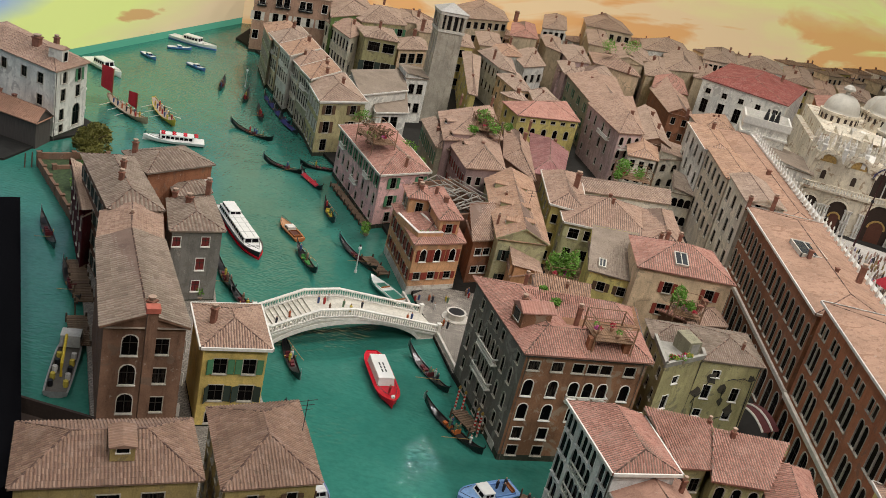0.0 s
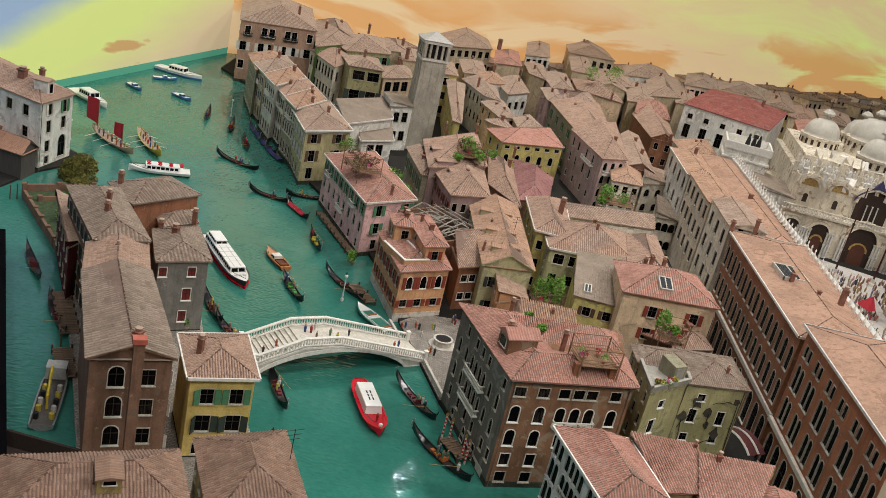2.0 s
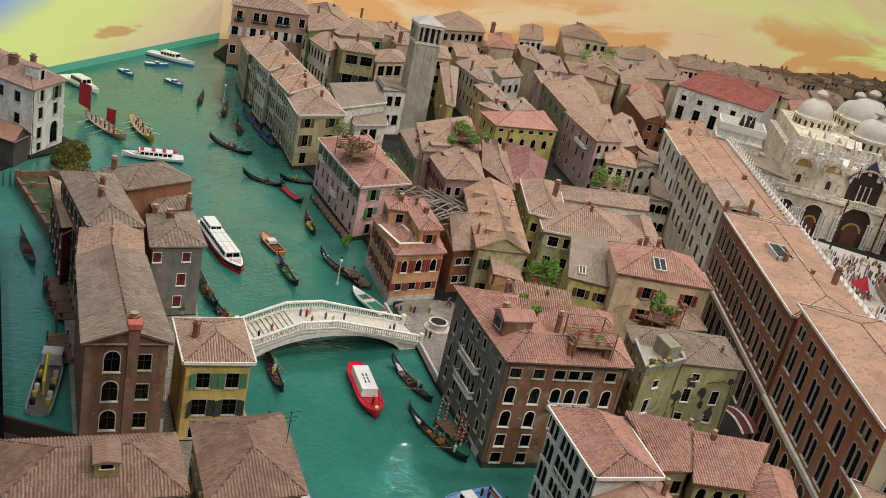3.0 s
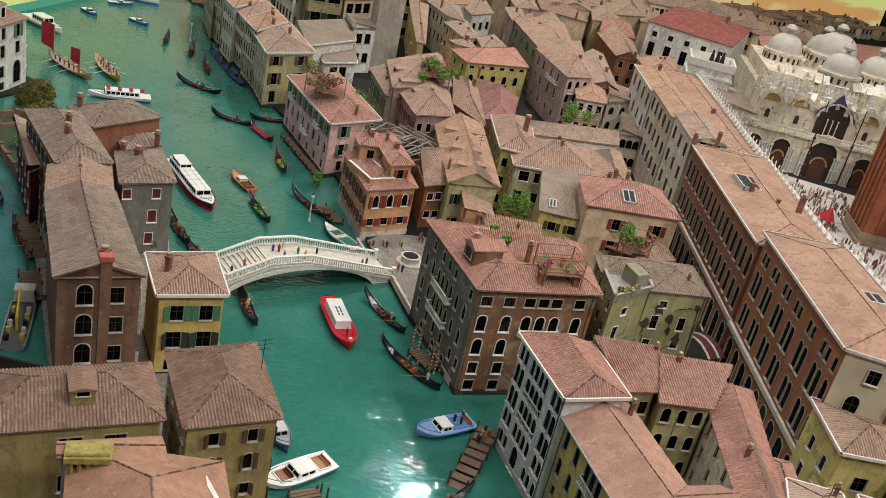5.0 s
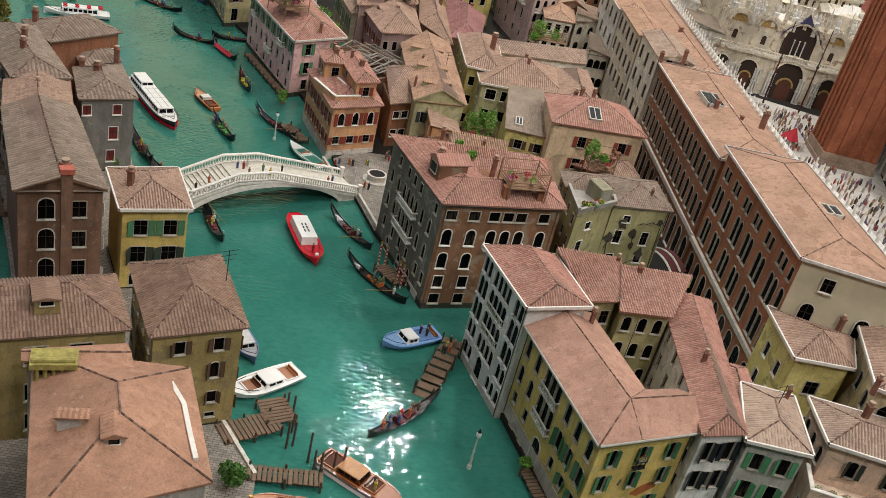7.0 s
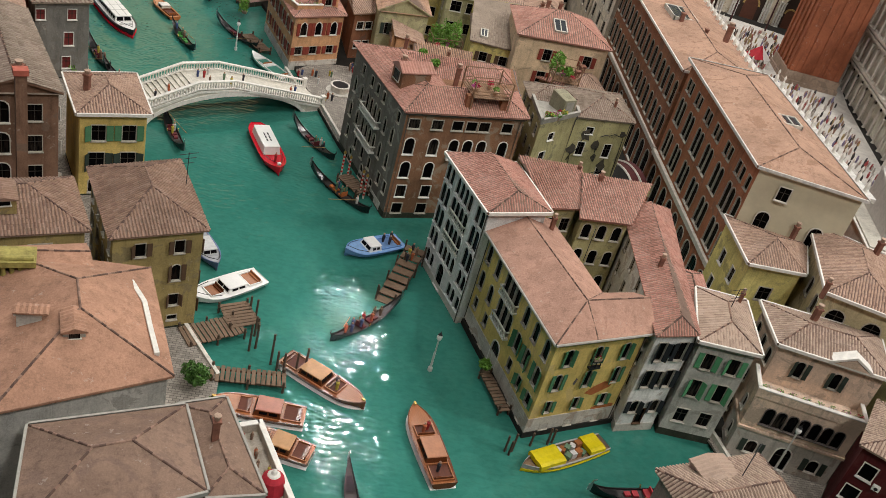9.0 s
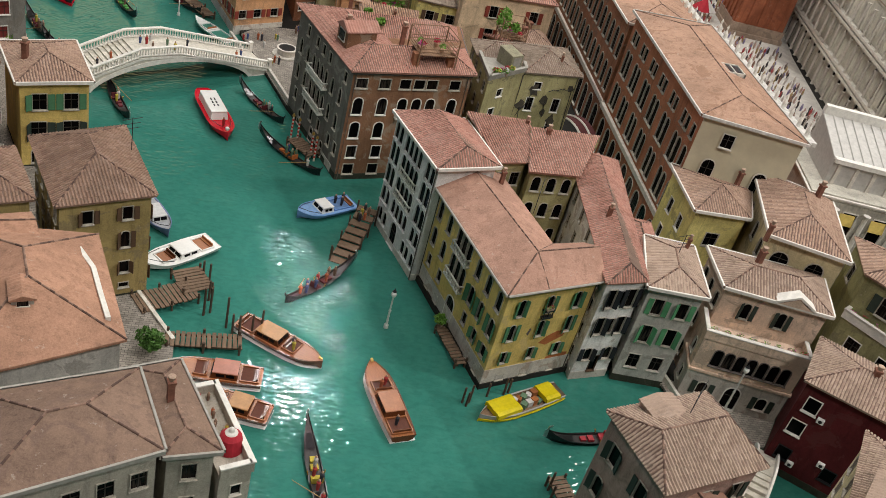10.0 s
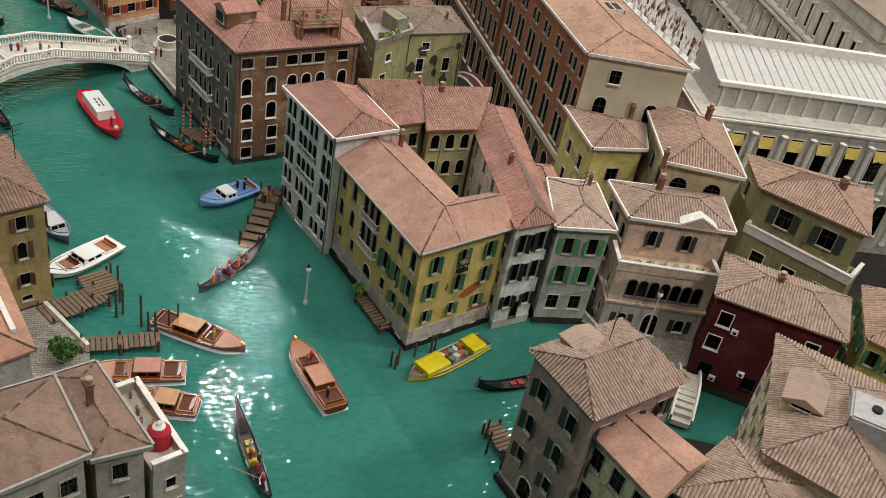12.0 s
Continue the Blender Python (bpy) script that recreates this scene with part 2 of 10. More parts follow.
def row(z, cols, w=1.1, h=1.9, style="rect", shut=None, trim=None, bars=True, open_to=(0.0, 1.0)):
    """A row of windows: sill height, a count or a list of places from 0 to 1, size, shape, shutters."""
    if isinstance(cols, int):
        a, b = open_to
        cols = [a + (b - a) * (k + 0.5) / cols for k in range(cols)]
    return [(z, u, w, h, style, shut, trim, bars) for u in cols]


def storeys(n, cols, z0, z1, w=1.1, h=1.9, style="rect", shut=None, trim=None, bars=True, open_to=(0.0, 1.0)):
    out = []
    for k in range(n):
        out += row(z0 + (z1 - z0) * k / n, cols, w, h, style, shut, trim, bars, open_to)
    return out


def wall_face(bm, a, b, z0, z1, wins):
    """One wall from a to b with its openings cut out. Returns the frame of the wall."""
    a, b = Vector((*a, 0)), Vector((*b, 0))
    length = (b - a).length
    way = (b - a) / length
    xs, zs = {0.0, length}, {z0, z1}
    holes = []
    for z, u, w, h, style, *_ in wins:
        x0, x1, top = u * length - w / 2, u * length + w / 2, z + h + (0.12 if style == "point" else 0)
        if x0 < 0.05 or x1 > length - 0.05 or top > z1 - 0.05 or z < z0:
            continue
        xs |= {x0, x1}
        zs |= {z, top}
        holes.append((x0, x1, z, top, style, w, h))
    xs, zs = sorted(xs), sorted(zs)
    at = lambda x, z: a + way * x + Vector((0, 0, z))  # noqa: E731
    for x0, x1 in zip(xs, xs[1:]):
        for q0, q1 in zip(zs, zs[1:]):
            mx, mz = (x0 + x1) / 2, (q0 + q1) / 2
            if any(hx0 < mx < hx1 and hz0 < mz < hz1 for hx0, hx1, hz0, hz1, *_ in holes):
                continue
            quad(bm, at(x0, q0), at(x1, q0), at(x1, q1), at(x0, q1))
    for x0, x1, q0, q1, style, w, h in holes:
        if style == "rect":
            continue
        arc = opening(w, h, style)[2:]
        half = len(arc) // 2
        cx = (x0 + x1) / 2
        for some, corner in ((arc[: half + 1], (x1, q1)), (arc[half:], (x0, q1))):
            pts = [at(cx + p, q0 + q) for p, q in some]
            for p, q in zip(pts, pts[1:]):
                if (p - q).length > 1e-4:
                    tri = (at(*corner), q, p) if corner[0] == x1 else (at(*corner), q, p)
                    quad(bm, *tri)
    return a, way, length


def grow(corners, by):
    """The outline moved outwards by a distance."""
    pts = [Vector(p) for p in corners]
    n, out = len(pts), []
    for i in range(n):
        p, a, b = pts[i], pts[i - 1], pts[(i + 1) % n]
        d0, d1 = (p - a).normalized(), (b - p).normalized()
        n0, n1 = Vector((d0.y, -d0.x)), Vector((d1.y, -d1.x))
        k = by / max(0.3, 1 + n0.dot(n1))
        out.append(p + (n0 + n1) * k)
    return out


def tile_face(bm, pts, spacing=0.42, course=0.85, high=0.1):
    """Rows of cover tiles laid over one plane of a roof; pts starts with the eave's two ends."""
    pts = [Vector(p) for p in pts]
    a, u = pts[0], (pts[1] - pts[0])
    length = u.length
    u = u / length
    nrm = None
    for k in range(2, len(pts)):
        c = (pts[1] - a).cross(pts[k] - a)
        if c.length > 1e-4:
            nrm = c.normalized()
            break
    v = nrm.cross(u).normalized()
    flat = [((p - a).dot(u), (p - a).dot(v)) for p in pts]
    lo, hi = min(x for x, _ in flat), max(x for x, _ in flat)
    n = max(2, int((hi - lo) / spacing))
    for k in range(n):
        x = lo + (k + 0.5) * (hi - lo) / n
        cuts = []
        for (x0, y0), (x1, y1) in zip(flat, flat[1:] + flat[:1]):
            if (x0 - x) * (x1 - x) < 0:
                cuts.append(y0 + (y1 - y0) * (x - x0) / (x1 - x0))
        if len(cuts) < 2:
            continue
        y0, y1 = min(cuts), max(cuts)
        m = max(1, int(round((y1 - y0) / course)))
        for j in range(m):
            s0, s1 = y0 + (y1 - y0) * j / m, y0 + (y1 - y0) * (j + 1.12) / m
            if j == 0:
                s0 -= 0.12
            s1 = min(s1, y1)
            jog = random.uniform(-0.03, 0.03)
            w0, w1, h0, h1 = spacing * 0.37, spacing * 0.29, high + random.uniform(-0.01, 0.03), high * 0.55
            lo_ring = [a + u * (x + jog + dx) + v * s0 + nrm * dz for dx, dz in ((-w0, 0.0), (-w0 * 0.55, h0), (w0 * 0.55, h0), (w0, 0.0))]
            hi_ring = [a + u * (x + jog + dx) + v * s1 + nrm * dz for dx, dz in ((-w1, 0.0), (-w1 * 0.55, h1), (w1 * 0.55, h1), (w1, 0.0))]
            lv, hv = [bm.verts.new(p) for p in lo_ring], [bm.verts.new(p) for p in hi_ring]
            for i in range(3):
                bm.faces.new((lv[i], lv[i + 1], hv[i + 1], hv[i]))
            bm.faces.new(lv[::-1])


def ridge_line(bm, p, q, size=0.12):
    """A line of half-round ridge tiles."""
    p, q = Vector(p), Vector(q)
    length = (q - p).length
    if length < 0.5:
        return
    way = (q - p) / length
    side = way.cross(Vector((0, 0, 1))).normalized()
    up = side.cross(way).normalized()
    n = max(1, int(length / 0.45))
    for k in range(n):
        a, b = p + way * (length * k / n), p + way * (length * (k + 1.15) / n)
        rings = []
        for c, s in ((a, size * 1.05), (b, size * 0.85)):
            rings.append([bm.verts.new(c + side * s * x + up * s * z) for x, z in ((-1, -0.35), (-0.7, 0.45), (0, 0.8), (0.7, 0.45), (1, -0.35))])
        for i in range(4):
            bm.faces.new((rings[0][i], rings[0][i + 1], rings[1][i + 1], rings[1][i]))
        bm.faces.new(rings[0][::-1])
        bm.faces.new(rings[1])


def roof_on(house, corners, eave, kind, pitch, mat, over=0.5, trim=None, along=None, spacing=0.42, high=0.1, thick=0.28):
    """A tiled roof over four corners. kind: hip, gable, halfhip, shed. along: 0 for a ridge beside edge 0, 1 for one beside edge 1."""
    p = grow(corners, over)
    lens = [(p[(i + 1) % 4] - p[i]).length for i in range(4)]
    if along is None:
        along = 0 if lens[0] + lens[2] >= lens[1] + lens[3] else 1
    p = p[along:] + p[:along]
    e = [Vector((q.x, q.y, eave)) for q in p]
    wide = ((p[2] - p[1]).length + (p[3] - p[0]).length) / 2
    rise = pitch * wide / 2
    bm = bmesh.new()
    ridge = []
    if kind == "shed":
        top = [e[2] + Vector((0, 0, pitch * wide)), e[3] + Vector((0, 0, pitch * wide))]
        faces = [[e[0], e[1], top[0], top[1]]]
        gables = [(e[1], e[2], top[0]), (e[3], e[0], top[1]), (e[2], e[3], top[1], top[0])]
        r0 = r1 = None
    else:
        m1, m0 = (e[1] + e[2]) / 2, (e[3] + e[0]) / 2
        way = (m1 - m0).normalized()
        span = (m1 - m0).length
        inset = {"hip": min(wide / 2, span * 0.495), "steep": wide * 0.22, "gable": 0.0, "halfhip": 0.0}[kind]
        up = Vector((0, 0, rise))
        in0, in1 = inset, inset
        if kind == "halfhip":
            in0, in1 = 0.0, min(wide / 2, span * 0.6)
        r0, r1 = m0 + way * in0 + up, m1 - way * in1 + up
        faces = [[e[0], e[1], r1, r0], [e[2], e[3], r0, r1]]
        gables = []
        for inn, tri in ((in1, [e[1], e[2], r1]), (in0, [e[3], e[0], r0])):
            (faces if inn > 0 else gables).append(tri)
        ridge = [(r0, r1)] + ([(e[0], r0), (e[3], r0)] if in0 > 0 else []) + ([(e[1], r1), (e[2], r1)] if in1 > 0 else [])
    for f in faces:
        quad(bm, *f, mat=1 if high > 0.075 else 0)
        if high > 0.03:
            tile_face(bm, f, spacing, 0.62 if spacing < 0.4 else 0.9, high)
    ends = [t[0] for t in gables]
    for i in range(4):
        a, b = e[i], e[(i + 1) % 4]
        if a in ends and kind != "shed":
            continue
        down = Vector((0, 0, -thick))
        quad(bm, a + down, b + down, b, a)
    quad(bm, *[q + Vector((0, 0, -thick)) for q in e[::-1]])
    roof = part("roof", bm, (mat, TILE_GAP_SHADE), house)
    if ridge:
        bm = bmesh.new()
        for a, b in ridge:
            ridge_line(bm, a, b)
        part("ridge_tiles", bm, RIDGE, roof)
    for tri in gables:
        bm = bmesh.new()
        n = (tri[1] - tri[0]).cross(Vector((0, 0, 1))).normalized()
        quad(bm, *[q - n * (over - 0.02) - Vector((0, 0, 0.06)) for q in tri])
        if len(tri) == 3 and kind == "gable":
            for p0, p1 in ((tri[0], tri[2]), (tri[2], tri[1])):
                down = Vector((0, 0, -0.3))
                quad(bm, p0, p1, p1 + down, p0 + down)
        part("gable", bm, house_wall[house.name], house)
    if trim:
        bm = bmesh.new()
        for i in range(4):
            a, b = e[i], e[(i + 1) % 4]
            n = (b - a).cross(Vector((0, 0, 1))).normalized()
            z0, z1 = Vector((0, 0, -0.3)), Vector((0, 0, 0.12))
            o = n * 0.22
            quad(bm, a + o + z0, b + o + z0, b + o + z1, a + o + z1)
            quad(bm, a + o + z1, b + o + z1, b + z1, a + z1)
            quad(bm, a + z0, b + z0, b + o + z0, a + o + z0)
        part("gutter", bm, trim, roof)
    return roof


CHIMNEY_BRICK = paint((0.24, 0.105, 0.07), 0.85, 0, 0.4)


def chimney(house, x, y, z, h=2.0, s=0.55, mat=None, pot=True):
    h, s = h * 0.72, s * 0.8
    bm = bmesh.new()
    box(bm, -s / 2, -s / 2, -1.2, s / 2, s / 2, h)
    box(bm, -s * 0.66, -s * 0.66, h, s * 0.66, s * 0.66, h + 0.22)
    c = part("chimney", bm, mat or CHIMNEY_BRICK, house, at=(x, y, z), turn=random.uniform(-0.3, 0.3))
    if pot:
        bm = bmesh.new()
        lathe(bm, ((s * 0.35, h + 0.2), (s * 0.62, h + 0.75), (s * 0.5, h + 0.8)), n=8)
        part("chimney_pot", bm, TERRA_BROWN, c)
    return c


ALGAE = plaster((0.045, 0.05, 0.035), (0.10, 0.09, 0.07))
DARKPIPE = paint((0.10, 0.085, 0.07), 0.6)
house_wall = {}


def balcony(house, a, b, u0, u1, z, depth, mat=None, flowers=False, solid=False):
    """A stone slab on a wall, with a baluster or solid rail and brackets."""
    a, b = Vector(a), Vector(b)
    d = (b - a).normalized()
    length = (b - a).length
    turn, at = math.atan2(d.y, d.x), a + d * (u0 * length)
    w = (u1 - u0) * length
    mat = mat or WHITE
    bm = bmesh.new()
    box(bm, 0, -depth, -0.22, w, 0.02, 0)
    slab = part("balcony", bm, mat, house, at=(at.x, at.y, z), turn=turn)
    bm = bmesh.new()
    box(bm, 0, -depth, 0.85, w, -depth + 0.2, 1.02)
    box(bm, 0, -depth, 0.85, 0.2, 0, 1.02)
    box(bm, w - 0.2, -depth, 0.85, w, 0, 1.02)
    if solid:
        box(bm, 0, -depth + 0.02, 0, w, -depth + 0.16, 0.85)
        box(bm, 0.02, -depth, 0, 0.16, 0, 0.85)
        box(bm, w - 0.16, -depth, 0, w - 0.02, 0, 0.85)
    part("rail", bm, mat, slab)
    if not solid:
        bm = bmesh.new()
        lathe(bm, ((0.06, 0), (0.1, 0.25), (0.05, 0.6), (0.08, 0.86)), n=5)
        me = finish(bm)
        me.materials.append(mat)
        k = max(2, int(w / 0.42))
        for i in range(k):
            part("baluster", me, (), slab, at=(0.12 + (w - 0.24) * i / (k - 1), -depth + 0.1, 0))
    if flowers:
        k = max(1, int(w / 1.4))
        for i in range(k):
            flower_box(slab, (w * (i + 0.5) / k, -depth + 0.15, 1.0), 1.0)


def leaves(bm, x, y, z, rx, ry, rz, n, size, rnd, mat=0):
    """Many small leaves scattered in an uneven clump."""
    for _ in range(n):
        a, b, r = rnd.uniform(0, 6.283), rnd.uniform(-1, 1), rnd.uniform(0.35, 1) ** 0.5
        s = math.sqrt(1 - b * b)
        c = Vector((x + rx * r * s * math.cos(a), y + ry * r * s * math.sin(a), z + rz * r * b))
        u = Vector((rnd.gauss(0, 1), rnd.gauss(0, 1), rnd.gauss(0, 0.7))).normalized() * size * rnd.uniform(0.6, 1.3)
        v = u.cross(Vector((rnd.gauss(0, 1), rnd.gauss(0, 1), rnd.gauss(0, 1)))).normalized() * size * 0.45
        quad(bm, c - u, c + v, c + u, c - v, mat=mat)


BLOOMS = [paint(c, 0.7) for c in ((0.45, 0.02, 0.05), (0.6, 0.5, 0.1), (0.5, 0.1, 0.3), (0.55, 0.5, 0.5))]
petals = random.Random(3)


def flower_box(parent, at, w):
    bm = bmesh.new()
    box(bm, -w / 2, -0.18, 0, w / 2, 0.18, 0.3)
    b = part("flower_box", bm, TERRA_BROWN, parent, at=at)
    bm = bmesh.new()
    leaves(bm, 0, 0, 0.4, w * 0.5, 0.28, 0.25, 22, 0.16, petals)
    leaves(bm, 0, 0, 0.5, w * 0.5, 0.3, 0.22, 12, 0.14, petals, 1)
    part("bloom", bm, (LEAF_BRIGHT, petals.choice(BLOOMS)), b)


def dormer(house, x, y, z, turn, wall, tile, w=1.8, h=1.5, d=2.4, peak=0.26):
    """A small roof window house with its own ribbed roof."""
    bm = bmesh.new()
    box(bm, -w / 2, 0, -1.0, w / 2, d, h)
    quad(bm, (-w / 2, 0, h), (w / 2, 0, h), (0, 0, h + w * peak * 0.85))
    o = part("dormer", bm, wall, house, at=(x, y, z), turn=radians(turn))
    bm = bmesh.new()
    k, top, n = w / 2 + 0.2, h + w * peak, max(4, int((d + 0.85) / 0.22))
    rows = []
    for i in range(n + 1):
        y0, lift = -0.25 + (d + 0.85) * i / n, 0.09 * (i % 2)
        rows.append([bm.verts.new(q) for q in ((-k, y0, h - 0.2), (-k, y0, h - 0.06 + lift), (0, y0, top + lift), (k, y0, h - 0.06 + lift), (k, y0, h - 0.2))])
    for a, b in zip(rows, rows[1:]):
        for i in range(4):
            bm.faces.new((a[i], b[i], b[i + 1], a[i + 1]))
    bm.faces.new(rows[0])
    bm.faces.new(rows[-1][::-1])
    bmesh.ops.recalc_face_normals(bm, faces=bm.faces)
    part("dormer_roof", bm, tile, o)
    fm, pm = window_meshes(w * 0.5, h * 0.6, "rect", STONE, False)
    win = part("window", fm, (), o, at=(0, -0.02, h * 0.2))
    part("pane", pm, (), win, at=(0, -0.3, 0))


def house(name, corners, eave, label, wall, tile, base=0.8, roof="hip", pitch=0.42, over=0.5, along=None, faces=None, trim=None,
          stacks=(), category="house", surround=None, spacing=None, high=0.085, plinth=None, cornice=None, group="", bars=True, balconies=(), dormers=(), pipes=(), sides=None, roofs=(), deck=None):
    """A house over four corners, anticlockwise from above; faces: for each edge, the windows on it."""
    corners = [Vector(c) for c in corners]
    mid = sum(corners, Vector((0, 0))) / len(corners)
    local = grow([c - mid for c in corners], -over)
    h = thing(name, mid.x, mid.y, 0, label, category, group=group)
    house_wall[h.name] = wall
    spacing = spacing or (0.36 if mid.y < 135 else 0.46)
    faces = faces or {}
    n = len(local)
    wins = []
    whole = bmesh.new() if mid.y > 135 and not sides else None
    for i in range(n):
        here = faces.get(i, [])
        bm = whole or bmesh.new()
        a, way, length = wall_face(bm, local[i], local[(i + 1) % n], base - 1.0, eave, here)
        wins += [(a, way, length, *w) for w in here]
        if not whole:
            part("wall", bm, (sides or {}).get(i, wall), h)
    if whole:
        bmesh.ops.remove_doubles(whole, verts=whole.verts, dist=0.001)
        part("wall", whole, wall, h)
    if not stacks and mid.y > 100 and roof in ("hip", "gable"):
        pick = random.Random(int(mid.x * 13 + mid.y * 7))
        rise = pitch * min((local[1] - local[0]).length, (local[2] - local[1]).length) / 2
        for _ in range(pick.choice((1, 1, 2))):
            p = (local[0] + local[1] + local[2] + local[3]) / 4 + (local[1] - local[0]) * pick.uniform(-0.3, 0.3) + (local[3] - local[0]) * pick.uniform(-0.3, 0.3)
            chimney(h, p.x, p.y, eave + rise * 0.75, pick.uniform(1.4, 2.4), pick.uniform(0.7, 1.2), None, pick.random() < 0.4)
    if roof == "none":
        bm = bmesh.new()
        quad(bm, *[(c.x, c.y, eave) for c in local])
        part("roof_deck", bm, deck or wall, h)
    for a, way, length, z, u, w, hh, style, shut, trm, brs in wins:
        if u * length - w / 2 < 0.05 or u * length + w / 2 > length - 0.05 or z + hh + 0.12 > eave - 0.05:
            continue
        fm, pm = window_meshes(w, hh, style, trm or surround or SURROUND, brs and bars)
        at, turn = a + way * (u * length) + Vector((0, 0, z)), math.atan2(way.y, way.x)
        win = part("window", fm, (), h, at=at, turn=turn)
        part("pane", pm, (), win)
        if shut:
            sw = w * 0.52
            for side in (-1, 1):
                # hinged at the window's edge, some swung out from the wall
                ajar = random.choice((0.0, 0.15, 0.4, 0.7, 0.95)) if mid.y < 112 else 0.0
                hx, hy = side * (w / 2 + 0.14), random.uniform(-0.03, 0)
                if side < 0:
                    hx, hy = hx - sw * math.cos(ajar), hy - sw * math.sin(ajar)
                part("shutter", shutter_mesh(sw, hh, shut), (), win, at=(hx, hy, 0), turn=-side * ajar)
    if base <= 0.2 and not plinth:
        plinth = (1.0, ALGAE)
    if plinth:
        top, mat = plinth
        g = grow(local, 0.07)
        bm = bmesh.new()
        for i in range(n):
            a, b = g[i], g[(i + 1) % n]
            quad(bm, (a.x, a.y, base - 1.2), (b.x, b.y, base - 1.2), (b.x, b.y, top), (a.x, a.y, top))
            c, d = local[i], local[(i + 1) % n]
            quad(bm, (a.x, a.y, top), (b.x, b.y, top), (d.x, d.y, top), (c.x, c.y, top))
        part("plinth", bm, mat, h)
    if cornice:
        bm = bmesh.new()
        for by, z0, z1 in ((0.18, eave - 0.75, eave - 0.5), (0.34, eave - 0.5, eave - 0.25)):
            g = grow(local, by)
            for i in range(n):
                a, b, c, d = g[i], g[(i + 1) % n], local[(i + 1) % n], local[i]
                quad(bm, (a.x, a.y, z0), (b.x, b.y, z0), (b.x, b.y, z1), (a.x, a.y, z1))
                quad(bm, (d.x, d.y, z0), (c.x, c.y, z0), (b.x, b.y, z0), (a.x, a.y, z0))
                quad(bm, (a.x, a.y, z1), (b.x, b.y, z1), (c.x, c.y, z1), (d.x, d.y, z1))
        part("cornice", bm, cornice, h)
    for pts, kind, rise, way, up in roofs:
        roof_on(h, [Vector(c) - mid for c in pts], eave + up, kind, rise, tile, 0.02, trim, way, spacing, high)
    if roof in ("hip", "steep", "gable", "halfhip", "shed"):
        roof_on(h, local, eave + 0.02, roof, pitch, tile, over, trim, along, spacing, high)
    for edge, u0, u1, z, depth, *style in balconies:
        balcony(h, local[edge], local[(edge + 1) % n], u0, u1, z, depth, *style)
    for x, y, z, turn, *size in dormers:
        dormer(h, x - mid.x, y - mid.y, z, turn, wall, tile, *size)
    for edge, u in pipes:
        a, b = local[edge], local[(edge + 1) % n]
        d = (b - a).normalized()
        q = a + (b - a) * u + Vector((d.y, -d.x)) * 0.14
        bm = bmesh.new()
        tube(bm, [(q.x, q.y, base), (q.x, q.y, eave - 0.6), (q.x + d.y * 0.3, q.y - d.x * 0.3, eave - 0.15)], 0.09, 6)
        part("downpipe", bm, DARKPIPE, h)
    for s in stacks:
        x, y, z = s[0] - mid.x, s[1] - mid.y, s[2]
        chimney(h, x, y, z, *(s[3:] or (2.0,)))
    return h


# ---- setting ----
def water_material():
    m, t, b = shader("canal_water", 0.02, 0, 0.4)
    at = coords(t)
    big = noise_tex(t, at, 0.02, 4, 0.6)
    col = mix(t, ramp(t, big, (0.35, 0.0), (0.65, 1.0)), (0.025, 0.146, 0.114), (0.042, 0.195, 0.153))
    col = mix(t, ramp(t, noise_tex(t, at, 0.25, 5, 0.7), (0.45, 0.0), (0.8, 0.35)), col, (0.07, 0.23, 0.18))
    # Ripple contrast missing from reflections is painted as darker streaks.
    col = mix(t, ramp(t, noise_tex(t, coords(t, (1, 1.7, 1)), 0.8, 4, 0.7, 0.4), (0.42, 0.0), (0.66, 0.4)), col, (0.018, 0.105, 0.082))
    t.links.new(col, b.inputs["Base Color"])
    ripple = noise_tex(t, coords(t, (1.0, 1.9, 1)), 1.0, 0, 0.4, 0.3)
    calm = ramp(t, noise_tex(t, at, 0.13, 3, 0.6), (0.38, 0.45), (0.60, 1.0))
    waves = mix(t, 1.0, ripple, calm, "MULTIPLY")
    bump(t, b, waves, 0.5, 0.19)
    return m


